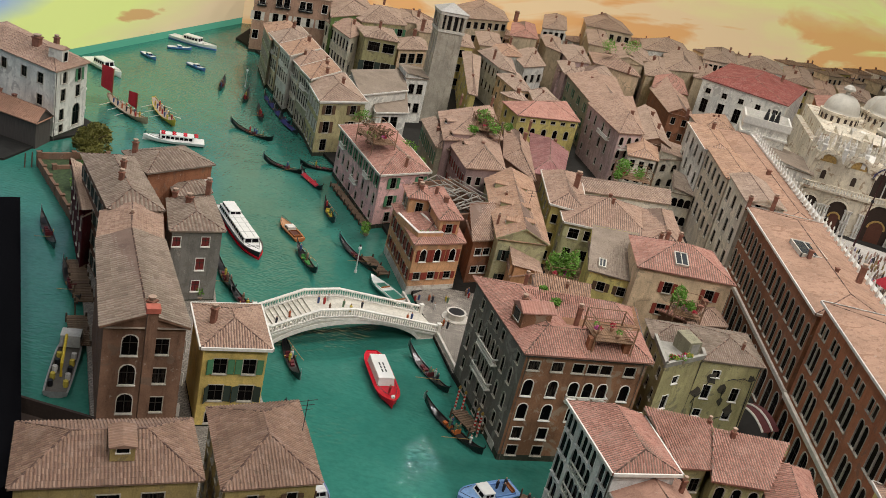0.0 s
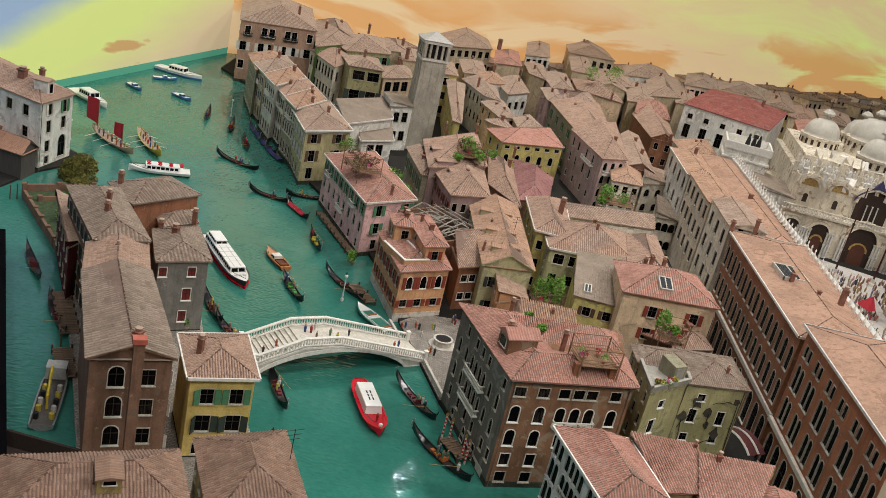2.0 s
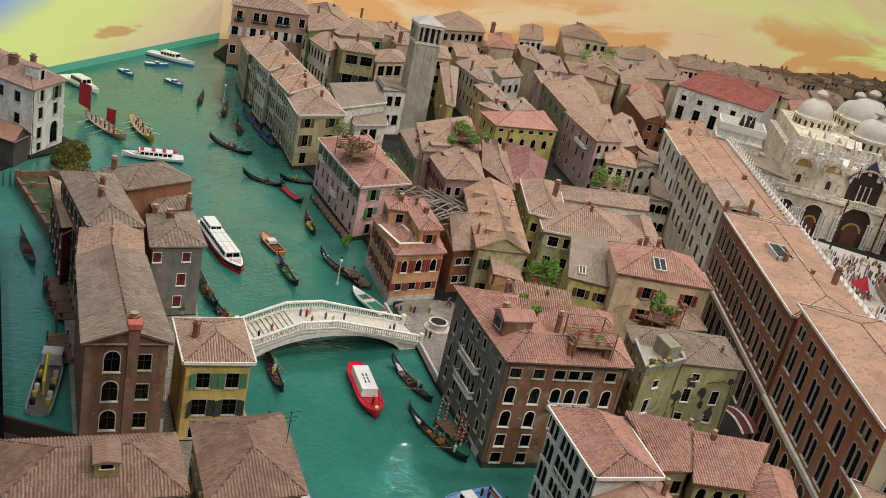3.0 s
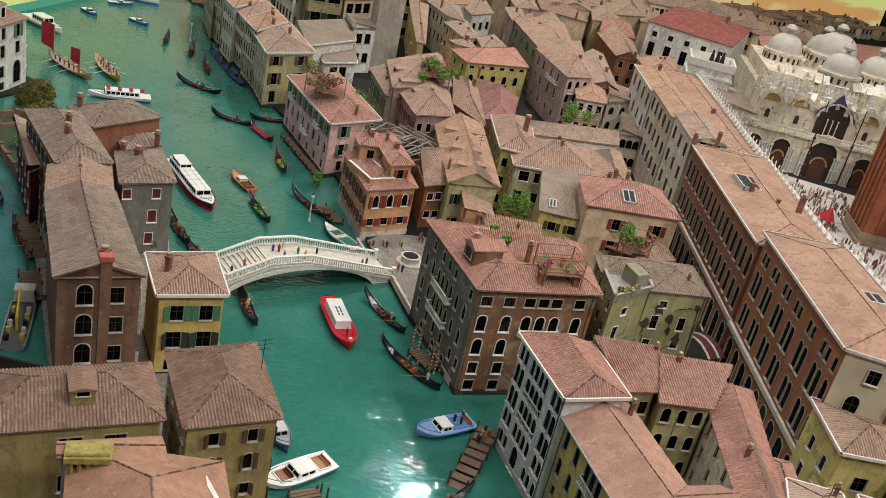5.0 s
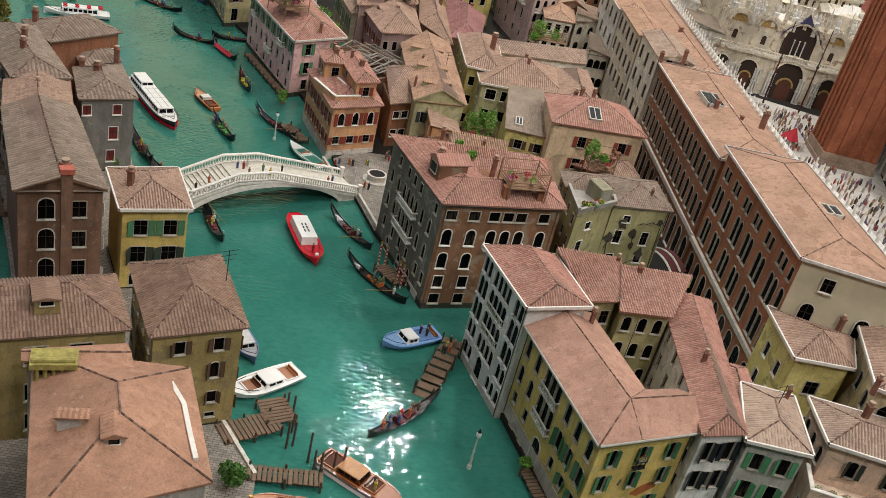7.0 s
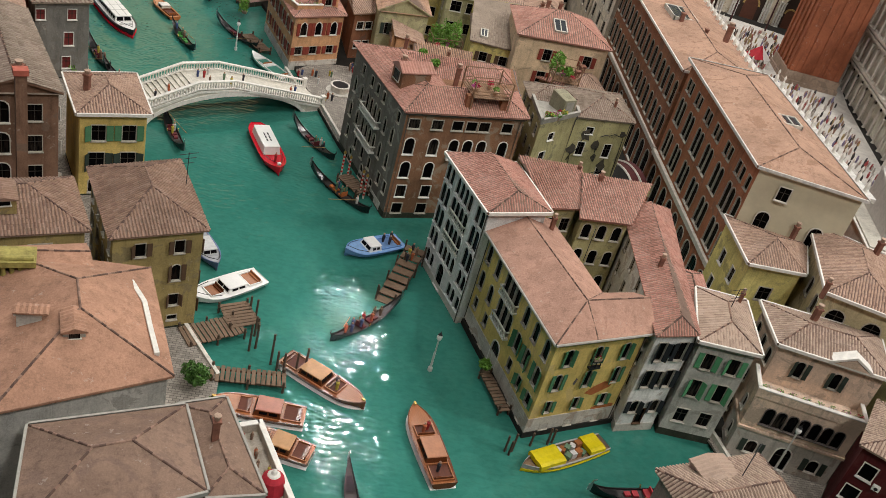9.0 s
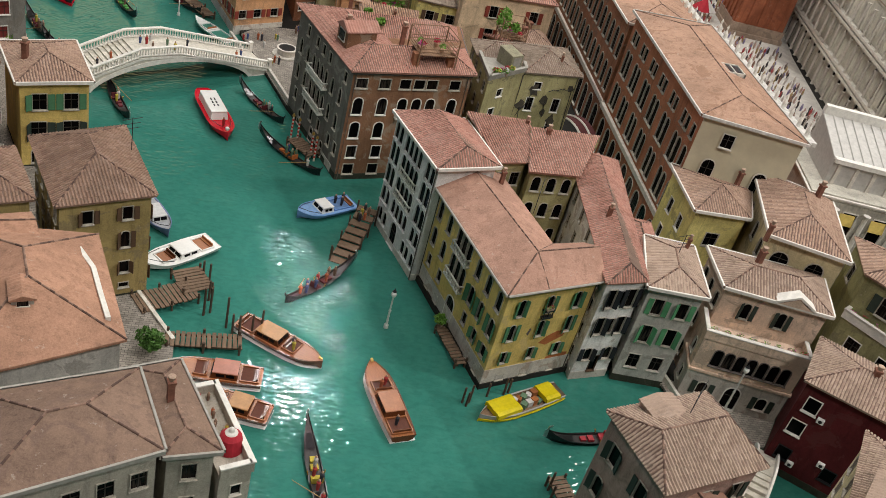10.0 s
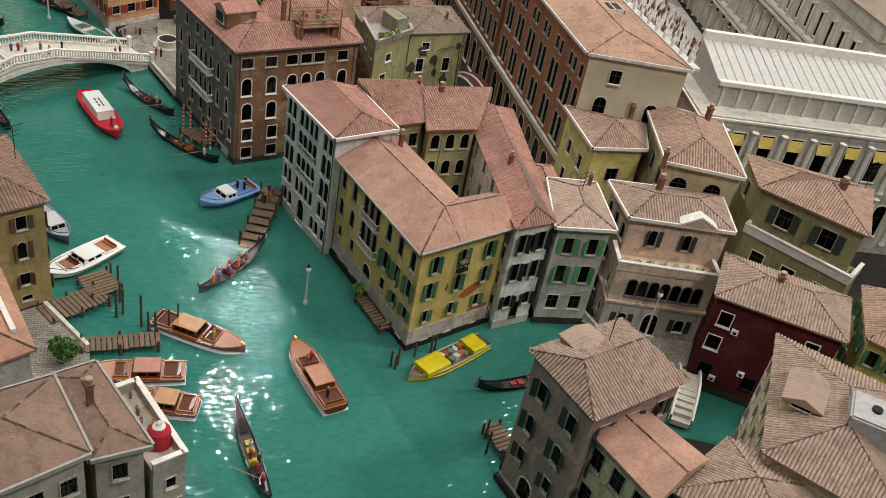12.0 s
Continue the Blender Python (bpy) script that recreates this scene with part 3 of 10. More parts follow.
def sky_painting(north):
    """Sunset clouds painted on the hall's wall, with a glow added for its lighting."""
    m, t, b = shader("painted_sky", 0.9, 0, 0.1)
    at = coords(t)
    xyz = t.nodes.new("ShaderNodeSeparateXYZ")
    t.links.new(at, xyz.inputs[0])

    def blend(ky, kz, k0):
        """A soft step along the wall and up it, broken by clouds."""
        a = t.nodes.new("ShaderNodeMath")
        a.operation, a.use_clamp = "MULTIPLY_ADD", False
        t.links.new(xyz.outputs[2], a.inputs[0])
        a.inputs[1].default_value, a.inputs[2].default_value = kz, k0
        c = t.nodes.new("ShaderNodeMath")
        c.operation = "MULTIPLY_ADD"
        t.links.new(xyz.outputs[1], c.inputs[0])
        c.inputs[1].default_value = ky
        t.links.new(a.outputs[0], c.inputs[2])
        n = t.nodes.new("ShaderNodeMath")
        n.operation = "MULTIPLY_ADD"
        t.links.new(noise_tex(t, coords(t, (0.012, 0.012, 0.05)), 1.0, 5, 0.55, 0.4), n.inputs[0])
        n.inputs[1].default_value = 1.6
        t.links.new(c.outputs[0], n.inputs[2])
        e = t.nodes.new("ShaderNodeMath")
        e.operation, e.use_clamp = "SUBTRACT", True
        t.links.new(n.outputs[0], e.inputs[0])
        e.inputs[1].default_value = 0.8
        return e.outputs[0]

    peach, lime, orange, blue = (0.73, 0.58, 0.36), (0.72, 0.80, 0.27), (0.70, 0.36, 0.13), (0.34, 0.46, 0.63)
    if north:
        streaks = ramp(t, noise_tex(t, coords(t, (0.006, 0.006, 0.045)), 1.0, 4, 0.55, 0.8), (0.36, 0.15), (0.60, 1.0))
        col = mix(t, mix(t, 1.0, blend(0.010, 0.035, -6.1), streaks, "MULTIPLY"), (0.76, 0.56, 0.32), lime)
        spots = ramp(t, noise_tex(t, coords(t, (0.010, 0.010, 0.05)), 1.0, 5, 0.5, 0.6), (0.50, 0.0), (0.57, 0.9))
        low = mix(t, blend(0, -0.05, 2.4), (0, 0, 0), (1, 1, 1))
        col = mix(t, mix(t, 1.0, spots, low, "MULTIPLY"), col, orange)
    else:
        col = mix(t, blend(0.018, -0.04, -4.6), lime, peach)
        spots = ramp(t, noise_tex(t, coords(t, (0.02, 0.02, 0.1)), 1.0, 5, 0.5, 0.6), (0.60, 0.0), (0.64, 0.85))
        col = mix(t, spots, col, (0.62, 0.33, 0.14))
        col = mix(t, blend(-0.032, 0.125, 5.9), col, blue)
        band = t.nodes.new("ShaderNodeMath")
        band.operation = "LESS_THAN"
        t.links.new(xyz.outputs[2], band.inputs[0])
        band.inputs[1].default_value = 2.4
        col = mix(t, band.outputs[0], col, (0.10, 0.36, 0.24))
    base = mix(t, 0.55, col, (0, 0, 0))
    t.links.new(base, b.inputs["Base Color"])
    t.links.new(col, b.inputs["Emission Color"])
    b.inputs["Emission Strength"].default_value = 0.70 if north else 0.58
    return m


def sheet(name, outline, z0, z1, mat, label, category, kind="structure"):
    bm = bmesh.new()
    prism(bm, outline, z0, z1)
    return tagged(part(name, bm, mat), label, category, "", kind)


def pavers(rgb):
    """Worn rectangular paving stones with sunk dark joints."""
    m, t, b = shader("pavers", 0.85, 0, 0.2)
    at = coords(t)
    n = t.nodes.new("ShaderNodeTexBrick")
    t.links.new(at, n.inputs["Vector"])
    n.inputs["Scale"].default_value, n.inputs["Mortar Size"].default_value = 1.1, 0.035
    n.inputs["Brick Width"].default_value, n.inputs["Row Height"].default_value = 0.8, 0.4
    for key, k in (("Color1", 0.8), ("Color2", 1.2), ("Mortar", 0.35)):
        n.inputs[key].default_value = (*shade(rgb, k), 1)
    col = mix(t, ramp(t, noise_tex(t, at, 0.5, 6, 0.7), (0.42, 0.0), (0.66, 0.6)), n.outputs["Color"], shade(rgb, 0.45))
    t.links.new(col, b.inputs["Base Color"])
    bump(t, b, n.outputs["Color"], 0.5, 0.08)
    return m


CAMPO = pavers((0.32, 0.285, 0.245))
# Near-black ground: the deep lanes' shade is put into its colour.
LANE_SHADE = paint((0.025, 0.023, 0.02), 0.85, 0, 0.35, 0.2, 0.8)
WATER = water_material()
sheet("water", [(-170, -60), (330, -60), (330, 700), (-170, 700)], -1.5, 0, WATER, "teal green canal water with small ripples", "water")
sheet("ground_east", [(-88, 330), (-62, 300), (-50, 266), (-39, 241), (-34, 224), (-25, 210), (-12, 184), (-8, 175), (-7, 168), (-1.5, 153), (4, 138), (8, 127), (16.5, 107.5), (34.5, 113.5), (60, 122),
                      (66, 104), (62, 93), (62, 60), (68, 62), (84, 50), (330, 40), (330, 700), (-90, 420)], -1.2, 0.8, LANE_SHADE, "near-black town ground with lane shade in its colour", "ground")
sheet("ground_corner", [(21.8, 97.2), (27.2, 84.0), (33.4, 63.8), (45.8, 68.8), (51, 69.8), (58, 69.2), (60, 60), (66, 57), (62.5, 93), (60, 103), (46, 102), (40, 99.4)], -1.2, 0.8, LANE_SHADE, "stone ground under the corner palace", "ground")
sheet("ground_south", [(38.6, 43.8), (41.8, 32), (50, 20), (80, 0), (90, 30), (66, 45), (56, 49), (52, 47)], -1.2, 0.8, LANE_SHADE, "stone ground of the southern bank", "ground")
sheet("quay_west", [(-40, 55), (-30, 38), (0, 25), (5, 37), (-1, 50), (-2, 66), (-8.5, 76), (-16, 100), (-24, 118), (-33, 130), (-41, 152), (-56, 164), (-64, 145), (-52, 121), (-47.5, 112), (-36.2, 88), (-39, 72)],
      -1.2, 0.8, CAMPO, "stone quay of the western bank", "quay")
sheet("garden_terrace", [(-63.5, 146), (-56, 162), (-74, 182), (-85, 173.5)], -1.2, 1.6, paint((0.045, 0.075, 0.025), 0.9, 0, 0.7, 0.5, 1.2), "walled grassy garden terrace at the canal fork", "terrace")
sheet("ground_northwest", [(-170, 235), (-170, 150), (-92, 172), (-90, 188.5), (-83.5, 203.5), (-116, 223)], -1.2, 0.5, LANE_SHADE, "stone bank of the far western side", "ground")
sheet("table_edge", [(-76.3, 148.1), (-170, 88.1), (-170, -60), (0, -60), (0, 20), (-30, 36), (-42, 62), (-40.1, 77.7)], -1.0, 4.0, paint((0.004, 0.004, 0.005), 0.9, 0, 0.2, 0.02), "black table edge round the model", "table edge")

sheet("pavement_campo", [(-1.5, 152.5), (4, 138), (8, 127), (14, 122), (18, 150), (14, 160), (2, 158)], 0.5, 0.81, CAMPO, "worn grey paving of the small square", "pavement")
sheet("pavement_corner", [(57.6, 69), (59.6, 60.6), (66, 57.2), (76, 60), (70, 64.5)], 0.5, 0.81, CAMPO, "worn pinkish paving beside the side canal", "pavement")
HALL = paint((0.03, 0.03, 0.035), 0.9)
SKY_NORTH, SKY_WEST = sky_painting(True), sky_painting(False)


def hall_wall(name, a, b, mat, label, z1=300, thick=3.0, z0=-80):
    a, b = Vector(a), Vector(b)
    d = (b - a).normalized()
    n = Vector((-d.y, d.x)) * thick
    return sheet(name, [a, b, b + n, a + n], z0, z1, mat, label, "wall")


hall_wall("wall_west", (-97, 362), (-165, 60), SKY_WEST, "hall wall painted with a yellow and orange sunset sky", 100)
hall_wall("wall_north", (330, 683), (-97, 362), SKY_NORTH, "hall wall painted with a yellow and orange sunset sky", 120)
hall_wall("wall_upper_west", (-98, 363), (-166, 61), HALL, "dark plain hall wall above the painting", 300, 3.0, 100)
hall_wall("wall_upper_north", (330, 685), (-98, 364), HALL, "dark plain hall wall above the painting", 300, 3.0, 120)
hall_wall("wall_east", (400, -260), (400, 690), HALL, "dark plain hall wall")
hall_wall("wall_south", (-300, -260), (400, -260), HALL, "dark plain hall wall")
sheet("floor", [(-300, -260), (400, -260), (400, 690), (-300, 690)], -84, -80, HALL, "dark hall floor", "floor")
sheet("ceiling", [(-300, -260), (400, -260), (400, 690), (-300, 690)], 300, 304, paint((0.06, 0.06, 0.06), 0.9), "grey hall ceiling with lamps", "ceiling")


# ---- houses on the corner between the canals ----
YELLOW = plaster((0.70, 0.52, 0.17), (0.56, 0.42, 0.20))
OCHRE = plaster((0.37, 0.28, 0.115))
GREYWHITE = plaster((0.78, 0.77, 0.74), (0.55, 0.53, 0.50))
BROWN = plaster((0.22, 0.125, 0.083))
DARKBRICK = plaster((0.245, 0.125, 0.07), (0.30, 0.24, 0.18), 0.6)
PINK = plaster((0.70, 0.43, 0.41))
ROSE = plaster((0.72, 0.55, 0.42))
ORANGE = plaster((0.60, 0.33, 0.17))
OLIVE = plaster((0.42, 0.375, 0.19), (0.14, 0.13, 0.10))
LIME = plaster((0.72, 0.63, 0.24))
CREAM = plaster((0.62, 0.53, 0.32))
REDWALL = plaster((0.42, 0.17, 0.09))
MAROON = plaster((0.085, 0.012, 0.014), (0.10, 0.03, 0.028))
GREY = plaster((0.20, 0.19, 0.17))
MAUVE = plaster((0.36, 0.245, 0.225))
IVORY = plaster((0.74, 0.67, 0.55))
TAN = plaster((0.54, 0.43, 0.29))

YELLOW2 = plaster((0.54, 0.44, 0.15))
GREY_LIGHT = plaster((0.54, 0.52, 0.47))
PEACH = plaster((0.70, 0.52, 0.34))
RUST = plaster((0.30, 0.13, 0.07))
PALEGREEN = plaster((0.47, 0.44, 0.25))
OLIVE_GREY = plaster((0.30, 0.28, 0.19))
OLIVE2 = plaster((0.32, 0.30, 0.15))
MAUVE2 = plaster((0.52, 0.37, 0.35))
WARM_MAUVE = plaster((0.42, 0.29, 0.245))
BEIGE = plaster((0.74, 0.63, 0.49))
REDWALL2 = plaster((0.33, 0.15, 0.085))
OCHRE_PALE = plaster((0.44, 0.38, 0.2))
SALMON = plaster((0.44, 0.27, 0.19))
PEELED = plaster((0.80, 0.78, 0.74), (0.45, 0.36, 0.30))
WHITEWALL = plaster((0.76, 0.73, 0.66))
GREENWALL = plaster((0.14, 0.22, 0.07))
PLINTH = plaster((0.56, 0.52, 0.46), (0.34, 0.24, 0.18))
MARBLE = paint((0.66, 0.64, 0.60), 0.4, 0, 0.35)
DARKTRIM = paint((0.12, 0.10, 0.09), 0.8)
BLACK_SHUTTER = paint((0.015, 0.017, 0.022), 0.6)
TERRA_PALE = tiles((0.41, 0.285, 0.215))
TERRA_FADE = plaster((0.25, 0.165, 0.122), (0.18, 0.12, 0.095), 0.5)
TERRA_DUSK = tiles((0.28, 0.165, 0.115))
TERRA_PURPLE = tiles((0.30, 0.13, 0.12))
TERRA_ORANGE2 = plaster((0.40, 0.245, 0.172), (0.25, 0.14, 0.09), 0.55)
TERRA_ORANGE3 = plaster((0.43, 0.24, 0.16), (0.33, 0.18, 0.115), 0.3)

# Grey-brown plaster used only on the brick palace's canal side.
CANAL_SIDE_GREY = plaster((0.17, 0.152, 0.13), (0.32, 0.30, 0.26))
SMOOTH_CREAM = paint((0.62, 0.56, 0.40), 0.85, 0, 0.12, 0.2, 0.3)

STONEWALL = plaster((0.46, 0.41, 0.34), (0.3, 0.26, 0.21))
DECK_GREY = paint((0.34, 0.32, 0.28), 0.85, 0, 0.35, 0.3, 0.8)
EAVE_GREY = paint((0.36, 0.34, 0.30), 0.8)
SALMON_ROOF = plaster((0.43, 0.25, 0.185), (0.32, 0.18, 0.13), 0.4)
DARKPLANK = wood((0.09, 0.075, 0.065), 0.85, (5, 5, 0.4))

R = row
CW = [0.07, 0.17, 0.33, 0.43, 0.53, 0.63, 0.82, 0.92]
PR = [0.06, 0.11, 0.21, 0.26, 0.37, 0.42, 0.52, 0.57, 0.68, 0.73, 0.84, 0.89, 0.96]


def fl(n, cols, eave, w=1.1, h=1.9, style="rect", shut=None, trim=None):
    """Equal storeys of windows up to the eaves."""
    out, high = [], (eave - 1.0) / n
    for k in range(n):
        out += row(1.0 + high * k + (high - h) * 0.45, cols, w, h, style, shut, trim)
    return out

DM13 = [(10.6, 188.6, 14.2, -90, 1.6, 1.0, 3.0), (12.1, 176.9, 14.2, -90, 1.6, 1.0, 3.0), (13.4, 166.9, 14.2, -90, 1.6, 1.0, 3.0), (17.6, 189.2, 14.2, 90, 1.6, 1.0, 3.0), (18.3, 177.1, 14.2, 90, 1.6, 1.0, 3.0), (19.0, 168.6, 14.2, 90, 1.6, 1.0, 3.0)]

# corner palace between the two canals
house("palace", [(26.2, 83.0), (34.9, 86.0), (31.6, 97.8), (21.4, 97.0)], 18, "tall grey-white palace with rows of black arched windows", GREYWHITE, TERRA_RED, base=0, roof='steep', pitch=0.40, along=1, trim=WHITE, plinth=(1.0, STONE), balconies=[(3, 0.29, 0.67, 11.3, 0.35), (3, 0.29, 0.67, 7.8, 0.35)], surround=GREYWHITE, pipes=[(3, 0.99)], bars=False, faces={3: R(14.6, CW, 1.15, 2.5, 'arch') + R(11.1, CW, 1.3, 3.0, 'arch') + R(7.6, CW, 1.3, 3.0, 'arch') + R(4.6, CW, 1.15, 2.4, 'arch') + R(1.4, [0.1, 0.21, 0.7, 0.8, 0.92], 1.1, 2.2, 'arch') + R(0.3, [0.45], 1.9, 3.8, 'arch')})
house("palace", [(31.6, 69.1), (40.6, 72.6), (35.6, 89.0), (27.0, 84.6)], 15, "yellow stucco palace wing with arched windows and green shutters", YELLOW, SALMON_ROOF, base=0, roof='none', high=0.02, balconies=[(3, 0.46, 0.76, 10.8, 0.7), (3, 0.46, 0.76, 6.8, 0.7)], pipes=[(3, 0.02)], plinth=(2.9, PLINTH), faces={3: R(10.9, [0.1, 0.3], 1.15, 2.6, 'arch') + R(10.9, [0.5, 0.6, 0.70], 1.2, 3.1, 'arch') + R(10.9, [0.9], 1.15, 2.6, 'arch') + R(6.9, [0.1, 0.3], 1.15, 2.6, 'arch') + R(6.9, [0.5, 0.6, 0.70], 1.2, 3.0, 'arch') + R(6.9, [0.9], 1.15, 2.6, 'arch', GREEN_SHUTTER) + R(3.8, [0.12, 0.35, 0.9], 1.0, 1.7, 'rect') + R(0.9, [0.2, 0.4], 1.0, 1.1) + R(0.5, [0.64], 2.1, 4.2, 'arch', None, WHITE)}, stacks=[(35.4, 85.8, 16.2, 1.6, 0.6)])
house("palace", [(33.2, 63.4), (45.7, 68.5), (44.4, 75.6), (31.2, 70.3)], 15, "yellow stucco corner palace with dark green shutters on canal", YELLOW, SALMON_ROOF, base=0, roof='none', high=0.02, balconies=[(0, 0.44, 0.56, 10.4, 0.5, IRON, True)], pipes=[(0, 0.98)], plinth=(2.9, PLINTH), faces={0: R(10.9, [0.18, 0.5, 0.82], 0.85, 2.4, 'arch', GREEN_SHUTTER) + R(7.2, [0.16, 0.49, 0.82], 0.85, 2.4, 'arch', GREEN_SHUTTER) + R(3.7, [0.16, 0.47, 0.79], 0.8, 1.7, 'rect', GREEN_SHUTTER) + R(0.9, [0.2, 0.48], 1.0, 0.8) + R(0.9, [0.8], 0.9, 1.1), 3: R(10.9, [0.27, 0.75], 1.15, 2.6, 'arch') + R(6.9, [0.27, 0.75], 1.15, 2.6, 'arch', GREEN_SHUTTER) + R(3.8, [0.3, 0.75], 1.0, 1.7, 'rect', GREEN_SHUTTER) + R(0.9, [0.3, 0.7], 1.0, 1.1)})


def angle_roof(owner, west, corner, east, back, inner, north, ridge_n, turn, ridge_e, eave, top):
    """A smooth roof over two wings at an angle, with a hip outside and a valley inside."""
    ox, oy = owner.location.x / UNIT, owner.location.y / UNIT
    lo = lambda p: Vector((p[0] - ox, p[1] - oy, eave))  # noqa: E731
    hi = lambda p: Vector((p[0] - ox, p[1] - oy, top))  # noqa: E731
    W, C, E, B, I, N = [lo(p) for p in (west, corner, east, back, inner, north)]
    rn, rt, re = hi(ridge_n), hi(turn), hi(ridge_e)
    bm = bmesh.new()
    for f in ((W, C, rt, rn), (C, E, re, rt), (I, N, rn, rt), (B, I, rt, re), (E, B, re), (N, W, rn)):
        quad(bm, *f)
    ring = [W, C, E, B, I, N]
    down = Vector((0, 0, -0.35))
    for a, b in zip(ring, ring[1:] + ring[:1]):
        quad(bm, a + down, b + down, b, a)
    quad(bm, *[q + down for q in ring[::-1]])
    roof = part("roof", bm, SALMON_ROOF, owner)
    bm = bmesh.new()
    for a, b in ((rn, rt), (rt, re), (C, rt), (I, rt)):
        ridge_line(bm, a, b, 0.10)
    step = C + (E - C) * 0.40
    ridge_line(bm, step + Vector((0, 0, 0.02)), rt, 0.12)
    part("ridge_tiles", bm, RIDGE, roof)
    bm = bmesh.new()
    for a, b in ((W, C), (C, E)):
        n = (b - a).cross(Vector((0, 0, 1))).normalized()
        tube(bm, [a + n * 0.12 + down * 0.4, b + n * 0.12 + down * 0.4], 0.16, 6)
    part("gutter", bm, EAVE_GREY, roof)


def bare_plaster(owner, a, b, u, z, pts, mat):
    """A worn patch on a wall where the plaster has come off, a little proud of it."""
    a, b = Vector(a), Vector(b)
    d = (b - a).normalized()
    q = a + (b - a) * u - Vector((owner.location.x / UNIT, owner.location.y / UNIT))
    bm = bmesh.new()
    front = [bm.verts.new((x, -0.045, y)) for x, y in pts]
    back = [bm.verts.new((x, 0.05, y)) for x, y in pts]
    bm.faces.new(front)
    for k in range(len(pts)):
        bm.faces.new((front[k], back[k], back[(k + 1) % len(pts)], front[(k + 1) % len(pts)]))
    part("bare_patch", bm, mat, owner, at=(q.x, q.y, z), turn=math.atan2(d.y, d.x))


corner_palace = [o for o in bpy.data.objects if o.get("label", "").startswith("yellow stucco corner palace")][0]
RUSTY = plaster((0.42, 0.14, 0.05), (0.30, 0.12, 0.06))
bare_plaster(corner_palace, (33.55, 64.1), (45.2, 68.85), 0.66, 5.9, [(-1.6, 0.0), (-0.4, -0.5), (1.9, 0.5), (2.1, 1.3), (0.8, 1.5), (-0.6, 0.9)], RUSTY)
bare_plaster(corner_palace, (33.55, 64.1), (45.2, 68.85), 0.80, 0.2, [(-1.5, 0.0), (1.9, 0.0), (1.9, 3.2), (0.2, 3.5), (-1.3, 3.0)], RUSTY)
bare_plaster(corner_palace, (33.55, 64.1), (45.2, 68.85), 0.36, 7.8, [(-0.2, 0.0), (0.1, -0.3), (0.3, 0.6), (0.1, 0.9)], DARKTRIM)
angle_roof([o for o in bpy.data.objects if o.get("label", "").startswith("yellow stucco palace wing")][0],
           (26.6, 84.4), (33.0, 63.2), (45.9, 68.4), (44.7, 75.8), (40.5, 74.6), (36.2, 89.6), (31.4, 86.6), (37.0, 69.5), (45.2, 72.2), 15.02, 17.1)
house("house", [(35.1, 88.9), (39.7, 90.2), (40.9, 99.0), (31.4, 98.0)], 17, "olive courtyard house with red tiled roof", OLIVE, TERRA_RED, roof='shed', along=0, pitch=0.2, faces={0: fl(3, 2, 17, 1.3, 2.0)}, stacks=[(40.3, 98.2, 18.2, 1.2)])
house("house", [(39.2, 87.8), (46.6, 88.6), (51.0, 97.8), (40.6, 97.0)], 17, "olive courtyard house with white framed windows", OLIVE, TERRA_RED, roof='shed', along=0, pitch=0.19, faces={0: fl(4, 3, 17, 1.2, 2.2, 'arch')}, stacks=[(43.0, 96.1, 18.2, 1.6, 0.7)])
house("house", [(45.3, 67.0), (51.0, 68.5), (54.8, 97.6), (47.2, 95.5)], 15.6, "peeling white narrow house with dark shutters on canal", PEELED, TERRA_RED, base=0, over=0.25, roof='steep', along=1, pitch=0.5, plinth=(1.2, PLINTH), faces={0: R(11.6, [0.25, 0.78], 1.1, 2.7, 'rect', BLACK_SHUTTER) + R(12.2, [0.515], 0.7, 1.8, 'rect', None, BLACK_SHUTTER) + R(7.4, [0.25, 0.78], 1.1, 2.6, 'rect', BLACK_SHUTTER) + R(7.6, [0.515], 0.9, 2.2) + R(3.2, [0.25, 0.78], 1.1, 1.9, 'arch', BLACK_SHUTTER) + R(1.3, [0.51], 1.0, 2.4, 'rect', None, BROWN_SHUTTER), 3: fl(4, 6, 16, 0.9, 2.0, 'rect')}, stacks=[(48.3, 79.6, 16.8, 1.8, 0.6)])
house("house", [(50.6, 72.0), (55.3, 73.5), (56.6, 84.5), (52.6, 85.0)], 14, "low house with worn red tiles behind the canal front", IVORY, TERRA_RED, along=1)
house("house", [(50.8, 67.8), (58.5, 67.0), (60.2, 78.0), (53.7, 79.0)], 15.3, "grey canal house with green shutters and white eaves", GREY_LIGHT, TERRA_PALE, base=0, trim=WHITE, pitch=0.36, high=0.05, faces={0: R(11.2, [0.27, 0.74], 1.25, 2.3, 'rect', BRIGHT_SHUTTER) + R(6.8, [0.27, 0.74], 1.25, 2.6, 'rect', BRIGHT_SHUTTER) + R(2.6, [0.27, 0.72], 1.5, 2.1, 'rect', None, STONE), 3: fl(3, 2, 15, 1.0, 2.0), 1: fl(3, 2, 15, 1.0, 2.0, 'rect', BRIGHT_SHUTTER)}, stacks=[(58.4, 76.4, 16.0, 1.6, 0.5)])

